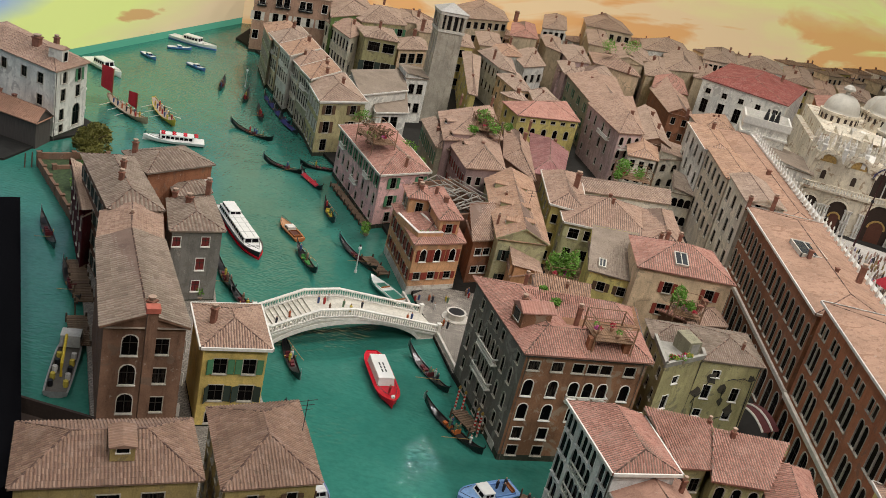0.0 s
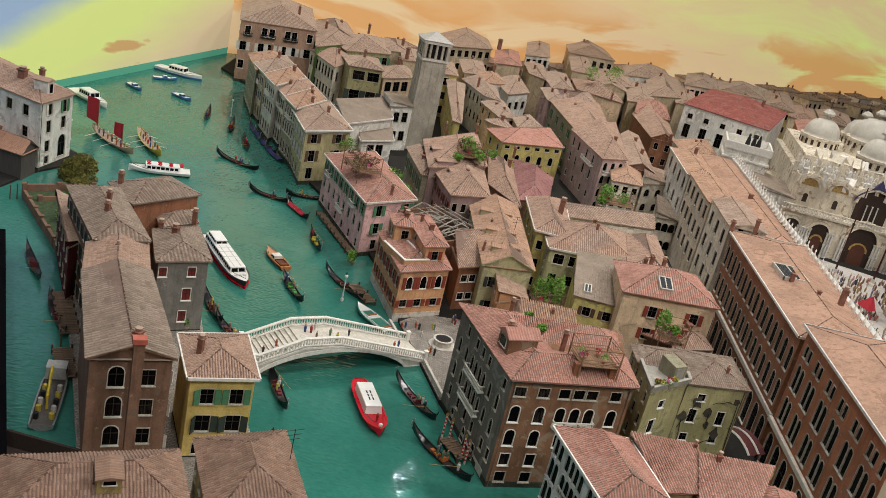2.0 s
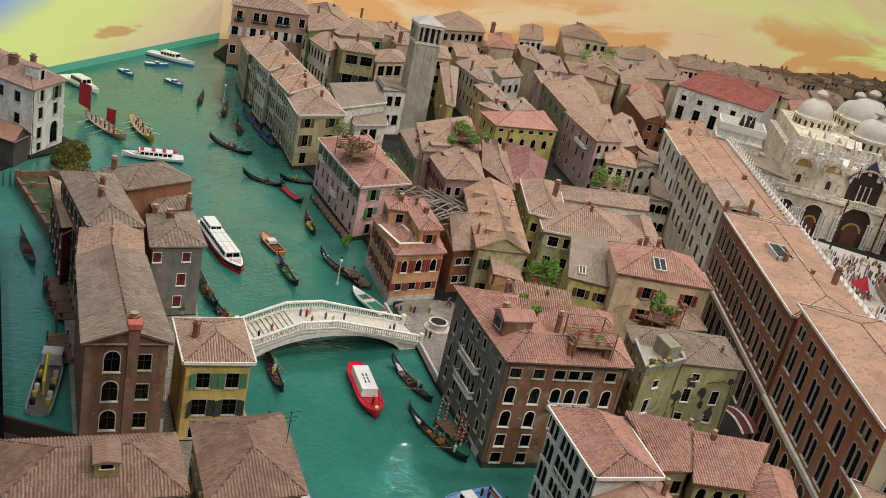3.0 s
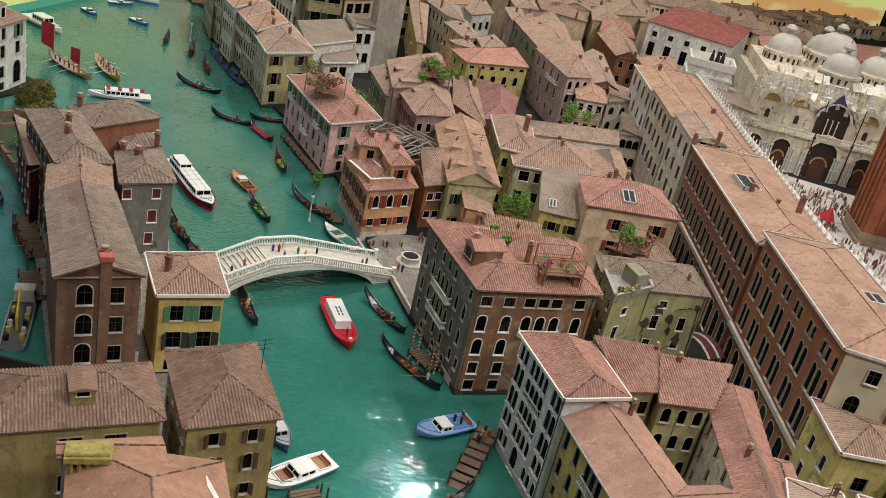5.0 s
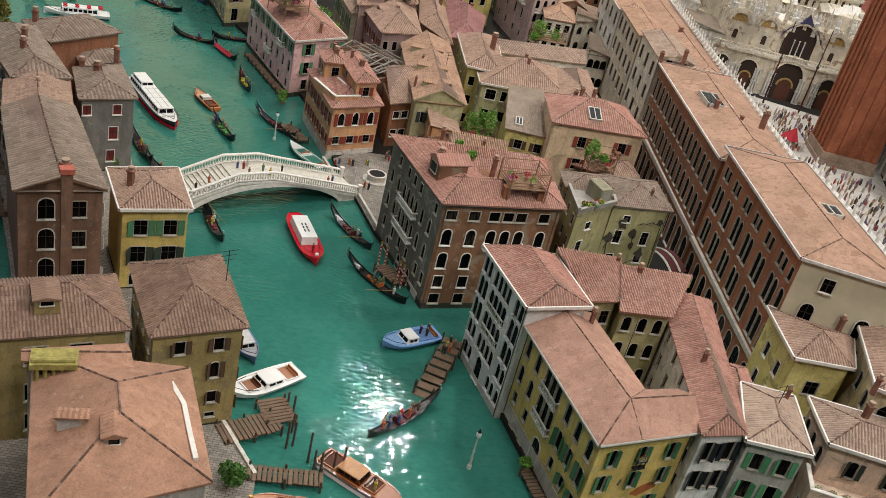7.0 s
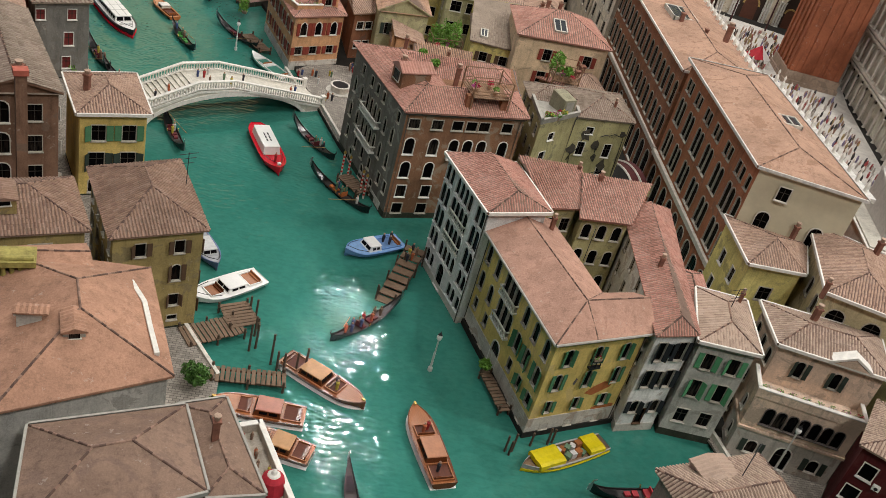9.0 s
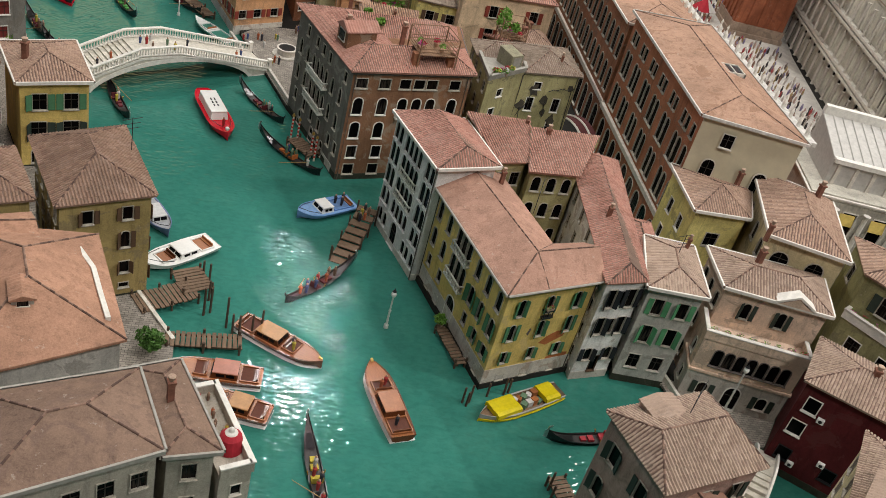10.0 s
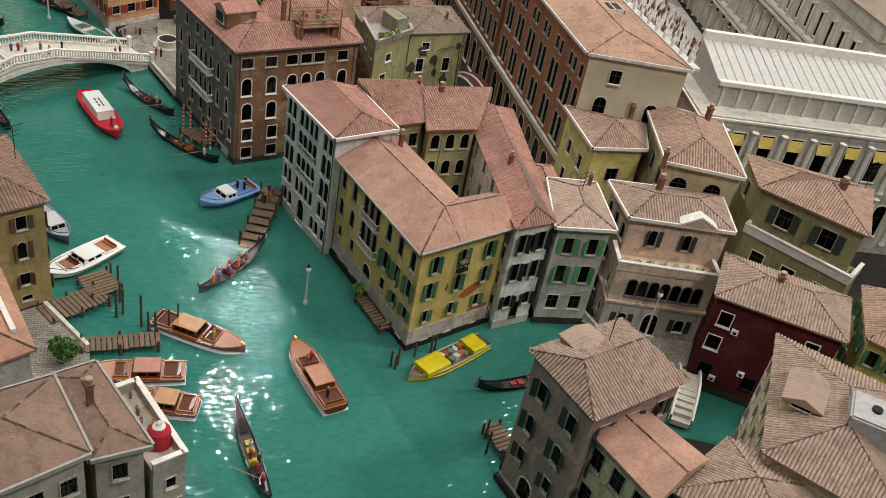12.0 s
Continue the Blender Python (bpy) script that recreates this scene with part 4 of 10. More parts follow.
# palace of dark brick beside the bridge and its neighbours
house("palace", [(15.8, 105.9), (34.9, 112.0), (34.8, 131.0), (7.4, 127.6)], 18.5, "weathered dark brick palace with white arched windows", DARKBRICK, TERRA_RED, base=0, roof='none', over=0.6, roofs=[([(15.8, 105.9), (34.9, 112.0), (34.0, 121.2), (12.6, 114.6)], 'hip', 0.44, 0, 0.02), ([(15.8, 105.9), (25.4, 109.0), (18.0, 129.0), (7.4, 127.6)], 'hip', 0.40, 1, 0.03), ([(12.2, 116.6), (34.4, 122.6), (34.8, 131.0), (9.4, 127.8)], 'hip', 0.5, 0, -0.6)], cornice=DARKTRIM, sides={3: CANAL_SIDE_GREY}, balconies=[(3, 0.33, 0.65, 11.2, 1.0), (3, 0.33, 0.65, 6.9, 1.0), (0, 0.4, 0.74, 11.0, 0.8)], dormers=[(14.2, 113.4, 19.4, -68, 3.6, 2.4, 4.6)], pipes=[(0, 0.02), (0, 0.97)], bars=False, faces={0: R(15.6, [0.08, 0.27, 0.44, 0.56, 0.67, 0.87], 1.7, 1.5) + R(11.3, [0.08, 0.28, 0.45, 0.57, 0.69, 0.88], 1.5, 2.7, 'arch', None, WHITE) + R(7.3, [0.09, 0.29, 0.5, 0.62, 0.8], 1.5, 2.7, 'arch', None, WHITE) + R(3.9, [0.1, 0.31, 0.6, 0.8], 1.5, 2.0, 'rect', None, WHITE) + R(1.0, [0.1, 0.31, 0.6], 1.6, 1.7), 3: R(15.3, [0.2, 0.38, 0.5, 0.62, 0.9], 1.1, 1.7) + R(11.3, [0.1, 0.24, 0.36, 0.44, 0.52, 0.6, 0.72, 0.86], 1.1, 2.6, 'point') + R(7.0, [0.1, 0.24, 0.36, 0.44, 0.52, 0.6, 0.72, 0.86], 1.1, 2.6, 'point') + R(3.4, [0.12, 0.3, 0.45, 0.6, 0.8, 0.92], 1.1, 2.0) + R(0.4, [0.25, 0.5, 0.7], 1.3, 2.4, 'arch')}, stacks=[(15.6, 126.3, 19.7, 2.2, 0.7), (15.1, 117.2, 19.7, 2.4, 0.9), (23.6, 118.0, 19.7, 2.6, 0.8)])
house("house", [(37.5, 114.9), (44.8, 121.0), (55.0, 123.1), (54.6, 134.4), (37.0, 131.0)], 16.5, "olive green house with bricked patches and crooked cables", OLIVE, TERRA_GREY, roof='none', deck=DECK_GREY, over=0.3, roofs=[([(44.6, 121.0), (55.2, 123.2), (54.8, 134.6), (44.4, 133.0)], 'hip', 0.34, 1, 0.03), ([(37.1, 124.4), (46.8, 125.4), (46.6, 133.0), (36.8, 131.2)], 'hip', 0.36, 0, 0.02)], pipes=[(0, 0.97), (1, 0.97)], faces={0: R(13, [0.4], 1.3, 1.3, 'rect', None, WHITE) + R(8.6, [0.3], 1.4, 2.4, 'rect', None, WHITE) + R(4.6, [0.3, 0.75], 1.3, 1.4, 'rect', None, WHITE) + R(1.6, [0.5], 1.4, 2.2, 'arch', None, WHITE), 1: R(13.6, [0.3], 1.3, 1.2, 'rect', None, WHITE) + R(9.6, [0.24, 0.72], 1.3, 2.4, 'rect', None, WHITE) + R(6.2, [0.22, 0.72], 1.3, 1.3, 'rect', None, WHITE) + R(2, [0.3, 0.75], 1.4, 2.2, 'arch', None, WHITE), 4: fl(4, 4, 16.5, 1.1, 1.8)}, stacks=[(51.6, 125.6, 17.5, 1.2, 0.5)])
house("house", [(38.0, 152.5), (57.3, 154.4), (55.9, 170.5), (38.2, 168.8)], 17, "peach house with red shutters and clay tile roof", PEACH, TERRA_RED, faces={0: R(12.6, [0.35, 0.8], 1.6, 2.2, 'rect', RED_SHUTTER) + R(8, [0.35, 0.8], 1.6, 2.2, 'rect', RED_SHUTTER)}, stacks=[(45.8, 168.9, 18.2, 1.6, 0.8), (48.3, 168.7, 18.2, 1.6, 0.8)])
house("house", [(30.3, 157.7), (40.0, 156.8), (41.6, 175.4), (31.5, 174.2)], 12, "yellow house with slanted grey roof and skylight", LIME, TERRA_GREY, roof='shed', along=0, pitch=0.2, high=0.05, faces={0: R(8.2, [0.32, 0.78], 1.5, 1.8, 'rect', BROWN_SHUTTER) + R(4, [0.32, 0.78], 1.5, 1.8, 'rect', BROWN_SHUTTER)})
house("house", [(18.8, 139.6), (29.7, 143.3), (29.6, 150.1), (18.3, 150.5)], 11.5, "low house with ribbed orange tiles", ORANGE, TERRA_ORANGE, roof='gable', along=0, pitch=0.5, stacks=[(25.1, 144.2, 12.7, 1.3, 0.6)])
house("house", [(15.5, 152.7), (22.0, 158.0), (20.8, 170.9), (14.8, 162.1)], 9, "small low house with patched red roof", ORANGE, TERRA, roof='shed', pitch=0.25)
house("house", [(42.0, 154.6), (49.8, 151.0), (50.2, 158.4), (42.7, 159.9)], 9, "low brick outbuilding with red tiles", BROWN, TERRA_RED, roof='shed', pitch=0.3)
house("house", [(48.1, 144.8), (56.6, 148.6), (55.9, 156.2), (50.1, 153.5)], 11, "low house with broad tiled roof", BROWN, TERRA, along=0)

# square and houses along the far bank
house("house", [(-3.3, 152.5), (6.3, 159.1), (0.4, 180.7), (-10.2, 170.9)], 11, "orange canal house with gothic windows and red shutters", ORANGE, TERRA_RED, base=0, pitch=0.25, plinth=(1.8, PLINTH), faces={0: R(7.0, [0.2, 0.5, 0.82], 1.4, 2.5, 'point', RED_SHUTTER, WHITE) + R(3.2, [0.15, 0.45, 0.8], 1.5, 1.5, 'rect', RED_SHUTTER), 3: R(6.9, [0.15, 0.3, 0.45, 0.6, 0.75, 0.9], 1.3, 2.5, 'point', RED_SHUTTER) + R(2.9, [0.15, 0.35, 0.55, 0.75, 0.9], 1.2, 2.0, 'rect', RED_SHUTTER)})
house("house", [(0.2, 157.6), (4.8, 160.6), (-0.6, 177.0), (-4.8, 172.8)], 15, "orange upper storey with red tiles beside the roof terrace", ORANGE, TERRA_RED, along=1, pitch=0.36, faces={0: R(12, [0.5], 1.4, 1.8, 'rect', RED_SHUTTER), 3: R(11.8, [0.2, 0.45], 1.3, 2.2)})
house("house", [(-6.8, 165.6), (-1.6, 167.0), (-4.0, 175.4), (-8.8, 172.4)], 15.1, "orange upper storey with red hip roof over the canal", ORANGE, TERRA_RED, along=1, pitch=0.36, faces={0: R(11.8, [0.5], 1.4, 2.2), 3: R(11.8, [0.3, 0.65], 1.3, 2.2, 'arch')})
house("house", [(7.5, 162.3), (12.8, 165.9), (10.9, 178.2), (5.5, 173.5)], 10.5, "small rust red house with white windows", RUST, TERRA, roof='shed', along=0, pitch=0.3, faces={0: R(7, [0.3, 0.68], 1.5, 1.5, 'rect', None, WHITE) + R(3, [0.3, 0.68], 1.5, 1.5, 'rect', None, WHITE)})
house("house", [(11.9, 160.4), (22.6, 163.3), (19.6, 204.1), (8.2, 195.3)], 13, "pale green gabled house with round attic window", PALEGREEN, TERRA_ORANGE, roof='gable', along=1, pitch=0.42, dormers=DM13, faces={0: R(8.2, [0.22, 0.36], 1.4, 2.2, 'rect', DARK_SHUTTER) + R(3, [0.25, 0.6], 1.4, 2.2, 'rect', DARK_SHUTTER)}, stacks=[(11.8, 167.2, 14.2, 1.2, 0.5), (13.1, 182.0, 14.2, 1.2, 0.5)])
house("house", [(-14.3, 180.8), (-3.9, 190.9), (-17.8, 222.2), (-28.9, 210.2)], 13, "pink stucco canal house with green shutters", PINK, TERRA_RED, base=0, pitch=0.36, trim=STONE, balconies=[(3, 0.1, 0.2, 9.2, 0.9), (3, 0.45, 0.58, 5.0, 0.9), (3, 0.7, 0.8, 9.2, 0.9)], faces={0: R(9.4, [0.28, 0.85], 1.5, 2.5, 'rect', GREEN_SHUTTER) + R(5.2, [0.28, 0.85], 1.5, 2.5, 'rect', GREEN_SHUTTER) + R(1.5, [0.28, 0.7], 1.4, 2.2), 3: R(9.4, 8, 1.2, 2.6, 'rect', GREEN_SHUTTER) + R(5.2, 8, 1.2, 2.6, 'arch') + R(1.4, 6, 1.2, 2.0)}, stacks=[(-9.7, 188.1, 14.2, 2, 0.8)])
house("house", [(3.4, 193.7), (12.7, 198.5), (10.2, 225.4), (-1.8, 210.6)], 15, "mauve house with broad pyramid roof", MAUVE, TERRA, pitch=0.4, faces={0: fl(3, 4, 14, 1.2, 2.0), 3: fl(3, 4, 14, 1.2, 2.0, 'rect', RED_SHUTTER)})
house("house", [(-3.1, 206.4), (11.3, 219.3), (7.5, 253.0), (-6.5, 231.7)], 16.5, "terraced roof house overgrown with plants", MAUVE, TERRA, dormers=[(-1.6, 210.4, 16.7, -60, 1.8, 1.1, 4.6, 0.2), (1.9, 207.6, 15.7, -60, 1.8, 1.1, 4.6, 0.2), (-3.6, 219.3, 17.1, -60, 1.8, 1.1, 4.6, 0.2)], pitch=0.3, faces={3: fl(3, 4, 15, 1.2, 2.2, 'arch')}, stacks=[(7.3, 249.6, 17.7, 2, 0.7), (-1.3, 244.3, 17.7, 1.6, 0.7)])
house("house", [(-4.5, 207.9), (-1.0, 208.1), (-3.2, 233.8), (-10.4, 229.5)], 14, "grey green house with tall green shutters", OLIVE_GREY, TERRA_BROWN, along=1, faces={3: fl(2, 5, 14, 1.2, 3.0, 'rect', GREEN_SHUTTER)})
house("house", [(12.3, 216.4), (20.6, 202.2), (19.0, 235.0), (12.2, 250.7)], 13, "narrow house with dark gable roof", BROWN, TERRA, pitch=0.3)
house("house", [(19.6, 211.9), (28.1, 214.1), (30.7, 239.0), (19.9, 250.0)], 12, "house with plain purple red roof", BROWN, TERRA_PURPLE, high=0.05)
house("house", [(16.0, 260.7), (35.7, 270.9), (32.3, 295.3), (11.0, 273.7)], 13.5, "yellow house with row of small attic windows", YELLOW2, TERRA_RED, high=0.06, faces={0: R(11.6, 6, 1.6, 0.9) + R(7.2, [0.1, 0.28, 0.47, 0.66, 0.85], 1.6, 2.6, 'arch') + R(2.4, [0.3, 0.6, 0.85], 1.6, 2.6, 'arch'), 3: fl(3, 2, 13, 1.4, 2.2, 'arch')}, pitch=0.28, stacks=[(19.1, 245.4, 14.7, 2, 0.9)])
house("house", [(22.8, 182.4), (31.2, 181.6), (31.2, 210.4), (21.4, 205.7)], 15, "yellow plastered house with tiled roof and chimney", YELLOW2, TERRA, trim=STONE, faces={0: fl(3, 3, 14, 1.2, 2.0), 3: fl(3, 4, 14, 1.2, 2.0)}, stacks=[(29.0, 195.5, 16.2, 4, 1.4)])
house("house", [(25.8, 175.9), (45.6, 176.9), (46.3, 197.8), (24.8, 194.8)], 14, "long pale house with white window frames", PALEGREEN, TERRA, trim=STONE, high=0.08, faces={0: R(10.6, [0.12, 0.3, 0.5, 0.7, 0.9], 2.2, 2.2, 'rect', None, WHITE) + R(6, 5, 1.6, 2.2), 3: fl(3, 3, 13, 1.4, 2.4)})
house("house", [(42.2, 172.4), (51.7, 171.0), (52.4, 197.9), (45.0, 194.1)], 15, "house with red tiles beside the long arcade", PEACH, TERRA, along=1, stacks=[(45.5, 172.4, 16.2, 1.6, 0.8)])
house("house", [(28.1, 198.0), (53.5, 204.3), (54.3, 212.8), (28.7, 205.6)], 14.5, "white house with dark roof edge and terrace", IVORY, TERRA_BROWN, roof='shed', along=0, pitch=0.15, faces={0: R(9.6, [0.3, 0.5], 1.8, 2.0, 'rect', None, WHITE) + R(5, 5, 1.6, 2.2)})
house("house", [(44.7, 251.5), (52.8, 256.8), (55.4, 309.5), (37.6, 281.8)], 17.5, "mauve palace with balcony and gothic windows", MAUVE2, TERRA, pitch=0.34, balconies=[(3, 0.5, 0.8, 13.0, 1.2), (0, 0.1, 0.5, 12.6, 1.2)], faces={0: fl(4, 3, 17, 1.4, 2.4, 'arch'), 3: R(13.2, [0.12, 0.3, 0.55, 0.75], 1.4, 3.0, 'point') + R(8.6, [0.12, 0.3, 0.55, 0.75], 1.4, 3.0, 'point') + R(3.5, [0.12, 0.35, 0.6, 0.8], 1.4, 2.0)})
house("house", [(40.2, 278.6), (52.0, 280.1), (52.8, 341.0), (33.0, 324.1)], 17, "olive house with green louvred shutters", OLIVE_GREY, TERRA, pitch=0.3, faces={3: fl(3, 5, 16, 1.5, 2.8, 'rect', GREEN_SHUTTER)})
house("house", [(53.6, 260.1), (62.0, 258.7), (64.1, 308.4), (54.8, 298.3)], 15, "narrow house with brown slanted roof", BROWN, TERRA_BROWN, along=1, roof='gable', pitch=0.35)
house("house", [(47.4, 243.2), (56.4, 244.3), (59.2, 268.2), (49.1, 264.0)], 14, "cream house with small dark windows", IVORY, TERRA_ORANGE, faces={0: fl(3, 3, 14, 1.4, 2.0), 3: fl(3, 2, 14, 1.4, 2.0)}, pitch=0.28)
house("house", [(57.6, 250.8), (67.9, 257.3), (70.4, 272.7), (59.5, 265.5)], 13, "cream house with arched dark windows", IVORY, TERRA_BROWN, roof='shed', pitch=0.2, faces={0: R(9, [0.2, 0.6], 1.8, 2.2, 'arch') + R(4.5, [0.2, 0.6], 1.8, 2.2, 'arch')})
house("house", [(58.4, 227.3), (65.0, 227.9), (66.2, 246.2), (61.6, 246.7)], 11, "plain beige house with arched windows in lane", IVORY, TERRA_GREY, roof='shed', pitch=0.2, faces={0: fl(2, 3, 11, 1.7, 2.4, 'arch')})
house("house", [(68.0, 304.6), (76.5, 304.1), (82.3, 359.3), (66.3, 341.1)], 16, "red walled house with chimney on roof", RUST, TERRA, along=1, roof='gable', pitch=0.3, faces={0: fl(3, 2, 16, 1.4, 2.2)}, stacks=[(73.4, 300.6, 17.2, 2.5, 1.0)])
house("house", [(66.6, 338.8), (80.7, 339.0), (84.0, 370.6), (71.8, 365.7)], 17, "bright yellow house with red roof", YELLOW2, TERRA_RED, along=0, faces={0: fl(3, 2, 17, 1.4, 2.2)}, pitch=0.28)
house("house", [(74.1, 279.3), (87.1, 285.9), (88.7, 312.7), (73.6, 299.1)], 18, "cream house beside the white bell tower", IVORY, TERRA_ORANGE, faces={0: R(14, [0.2, 0.45, 0.7], 2.2, 1.6) + R(8, 3, 1.8, 3.2, 'arch'), 3: fl(3, 2, 18, 1.8, 2.8, 'arch')}, pitch=0.28)

house("house", [(166.0, 318.0), (204.0, 300.0), (226.0, 372.0), (190.0, 392.0)], 19, "white house with broad dark red roof east of the church", WHITEWALL, TERRA_DARKRED, high=0.06, pitch=0.28)
house("house", [(192.0, 394.0), (224.0, 378.0), (244.0, 436.0), (214.0, 452.0)], 18, "low house with red tiles before the painted wall", TAN, TERRA_RED, high=0.06, pitch=0.28)

# long arcaded block beside the square
house("arcade_block", [(61.7, 92.6), (76.2, 88.6), (76.6, 130.0), (62.4, 130.0)], 27, "long red brick block with paired arched windows", REDWALL, TERRA_ORANGE2, along=1, pitch=0.22, over=0.7, trim=MARBLE, high=0.02, faces={3: R(22.4, PR, 1.2, 2.1, 'rect', None, SURROUND) + R(16.6, PR, 1.5, 4.4, 'arch', None, SURROUND) + R(10.6, PR, 1.5, 4.4, 'arch', None, SURROUND) + R(1.6, 9, 2.6, 6.2, 'arch', None, STONE, False)}, stacks=[(73.0, 143.1, 28.2, 2.2, 1.1)])
house("arcade_block", [(62.4, 130.2), (77.5, 130.2), (80.5, 183.0), (63.4, 183.0)], 24.6, "long brown block with rows of arched windows", REDWALL2, TERRA_ORANGE2, along=1, pitch=0.22, over=0.7, trim=WHITE, high=0.02, faces={3: R(17.4, 16, 1.75, 4.4, 'arch', None, SURROUND) + R(11, 16, 1.75, 4.4, 'arch', None, SURROUND) + R(1.6, 12, 2.6, 6.2, 'arch', None, STONE, False)})
house("arcade_block", [(72.2, 183.2), (80.5, 183.2), (84.0, 262.0), (74.0, 262.0)], 23.2, "rear wing of the long block with smooth orange roof", BEIGE, TERRA_ORANGE2, along=1, pitch=0.3, over=0.6, high=0.02)
house("house", [(63.2, 183.4), (72.2, 183.4), (72.5, 203.6), (63.8, 203.6)], 25.4, "narrow pale house joined to the long block", IVORY, TERRA_PALE, roof='gable', along=1, pitch=0.3, faces={3: R(20, 3, 1.9, 3.2) + R(14.5, 3, 1.9, 3.2) + R(9, 3, 1.9, 3.2) + R(3, 3, 1.9, 3.6), 0: R(24.2, [0.3, 0.7], 1.2, 0.8)}, stacks=[(68.1, 180.8, 26.6, 2.4, 1)])
house("house", [(63.8, 204.0), (72.6, 204.0), (73.2, 231.6), (64.4, 231.6)], 24, "beige house with rows of dark windows", BEIGE, TERRA_ORANGE, along=1, pitch=0.3, faces={3: R(19, 5, 1.9, 3.4) + R(13.4, 5, 1.9, 3.4) + R(7.6, 5, 1.9, 3.4)}, stacks=[(63.5, 182.0, 25.2, 2, 1)])
house("house", [(64.4, 232.0), (73.4, 232.0), (74.0, 262.0), (65.0, 262.0)], 23, "white house with dark arched windows beside the square", WHITEWALL, TERRA_ORANGE, along=1, pitch=0.3, trim=WHITE, faces={3: R(18, 4, 1.9, 3.4, 'arch') + R(12, 4, 1.9, 3.4, 'arch') + R(6, 4, 1.9, 3.4), 0: R(19, 2, 1.6, 2.4)})

# houses round the small square on the side canal
house("house", [(60.5, 68.3), (73.6, 64.9), (76.3, 73.6), (61.3, 76.8)], 16.4, "pale pink house with roof terrace and flower boxes", ROSE, TERRA_PALE, trim=WHITE, pitch=0.34, faces={0: R(12.4, [0.27, 0.62], 1.0, 2.3, 'arch', DARK_SHUTTER), 3: fl(3, 3, 16, 1.2, 2.2, 'arch')}, stacks=[(66.4, 73.0, 17.6, 2, 0.8)])
house("house", [(60.9, 82.5), (69.0, 82.4), (72.3, 90.6), (61.3, 94.5)], 18, "lime yellow house with white eaves", LIME, TERRA, trim=WHITE, pitch=0.36, faces={0: R(12.6, [0.5], 1.8, 2.0) + R(7, [0.2, 0.6], 1.5, 2.0) + R(2.4, [0.35, 0.75], 1.4, 2.0), 3: R(12.5, [0.3, 0.7], 1.3, 2.2, 'rect', None, WHITE) + R(8, [0.3, 0.7], 1.3, 2.2, 'rect', None, WHITE) + R(3.6, [0.3, 0.7], 1.3, 2.2, 'rect', None, WHITE)}, stacks=[(69.5, 90.0, 19.2, 1.8, 0.7)])
house("house", [(68.0, 75.7), (77.6, 71.8), (82.6, 87.6), (72.9, 93.3)], 20, "cream house with broad hip roof and white eaves", CREAM, TERRA, trim=WHITE, pitch=0.36, faces={0: R(15.6, [0.22, 0.7], 2.2, 2.4, 'arch') + R(10, [0.22, 0.7], 2.0, 2.4), 3: R(15, [0.3, 0.6, 0.85], 1.6, 2.6, 'arch')}, stacks=[(78.9, 85.7, 21.2, 2.2, 0.8), (66.6, 74.2, 21.2, 1.4, 0.6)])
house("house", [(80.6, 72.2), (89.8, 60.8), (98.7, 72.1), (83.8, 81.1)], 18.5, "olive yellow house with long planted balcony", OLIVE2, TERRA, pitch=0.36, faces={0: R(14.2, [0.3, 0.72], 2.0, 2.6, 'rect', DARK_SHUTTER), 3: R(14, [0.4], 1.6, 2.4)}, stacks=[(90.8, 69.4, 19.7, 2, 1.0)])
house("house", [(66.6, 55.8), (78.8, 46.8), (84.8, 54.6), (72.7, 64.1)], 14, "dark maroon house on the narrow canal", MAROON, TERRA_PALE, base=0, pitch=0.36, bars=False, faces={0: R(10.0, [0.12, 0.82], 1.5, 2.0, 'rect', None, WHITE) + R(6.4, [0.1], 1.6, 2.0, 'rect', None, WHITE) + R(2.5, [0.12, 0.5], 1.5, 1.7, 'rect', None, IRON)}, stacks=[(74.8, 55.9, 15.2, 1.6, 0.8)])
house("house", [(57.3, 31.1), (66.0, 20.5), (78.0, 36.4), (68.5, 46.7)], 16, "tan house with large tiled dormer and terrace", CREAM, TERRA_PALE, pitch=0.36, along=1, dormers=[(63.0, 34.6, 17.4, -43, 3.6, 0.6, 4.4, 0.2)], faces={0: fl(3, 3, 16, 1.4, 2.2), 3: fl(4, 5, 15, 1.2, 2.0)})
house("house", [(47.6, 29.6), (55.5, 21.5), (62.5, 28.0), (56.6, 34.8)], 14, "brown tiled house with hip roof at the bank", BROWN, TERRA_PALE, pitch=0.36)
house("house", [(82.0, 38.0), (90.0, 31.0), (99.0, 42.0), (91.0, 50.0)], 16, "ochre house beyond the narrow canal", YELLOW2, TERRA, faces={0: fl(3, 3, 16, 1.2, 2.0), 3: fl(3, 4, 16, 1.2, 2.0)})
house("house", [(41.4, 34.4), (53.0, 38.6), (50.0, 47.8), (38.5, 43.8)], 18, "mauve waterside house with arched windows and green shutters", WARM_MAUVE, TERRA_PALE, base=0, roof='steep', along=0, pitch=0.44, plinth=(1.2, PLINTH), dormers=[(43.4, 45.0, 18.3, 200, 3.6, 0.9, 2.8, 0.1)], faces={3: R(13.6, [0.25, 0.75], 1.2, 2.2, 'rect', DARK_SHUTTER) + R(9.0, [0.22, 0.7], 1.2, 2.3, 'arch', DARK_SHUTTER) + R(5, [0.22, 0.7], 1.1, 1.8, 'rect', DARK_SHUTTER) + R(0.8, [0.42], 2.0, 3.2, 'arch', None, WHITE), 0: fl(4, 3, 17, 1.2, 2.0, 'rect', DARK_SHUTTER)})
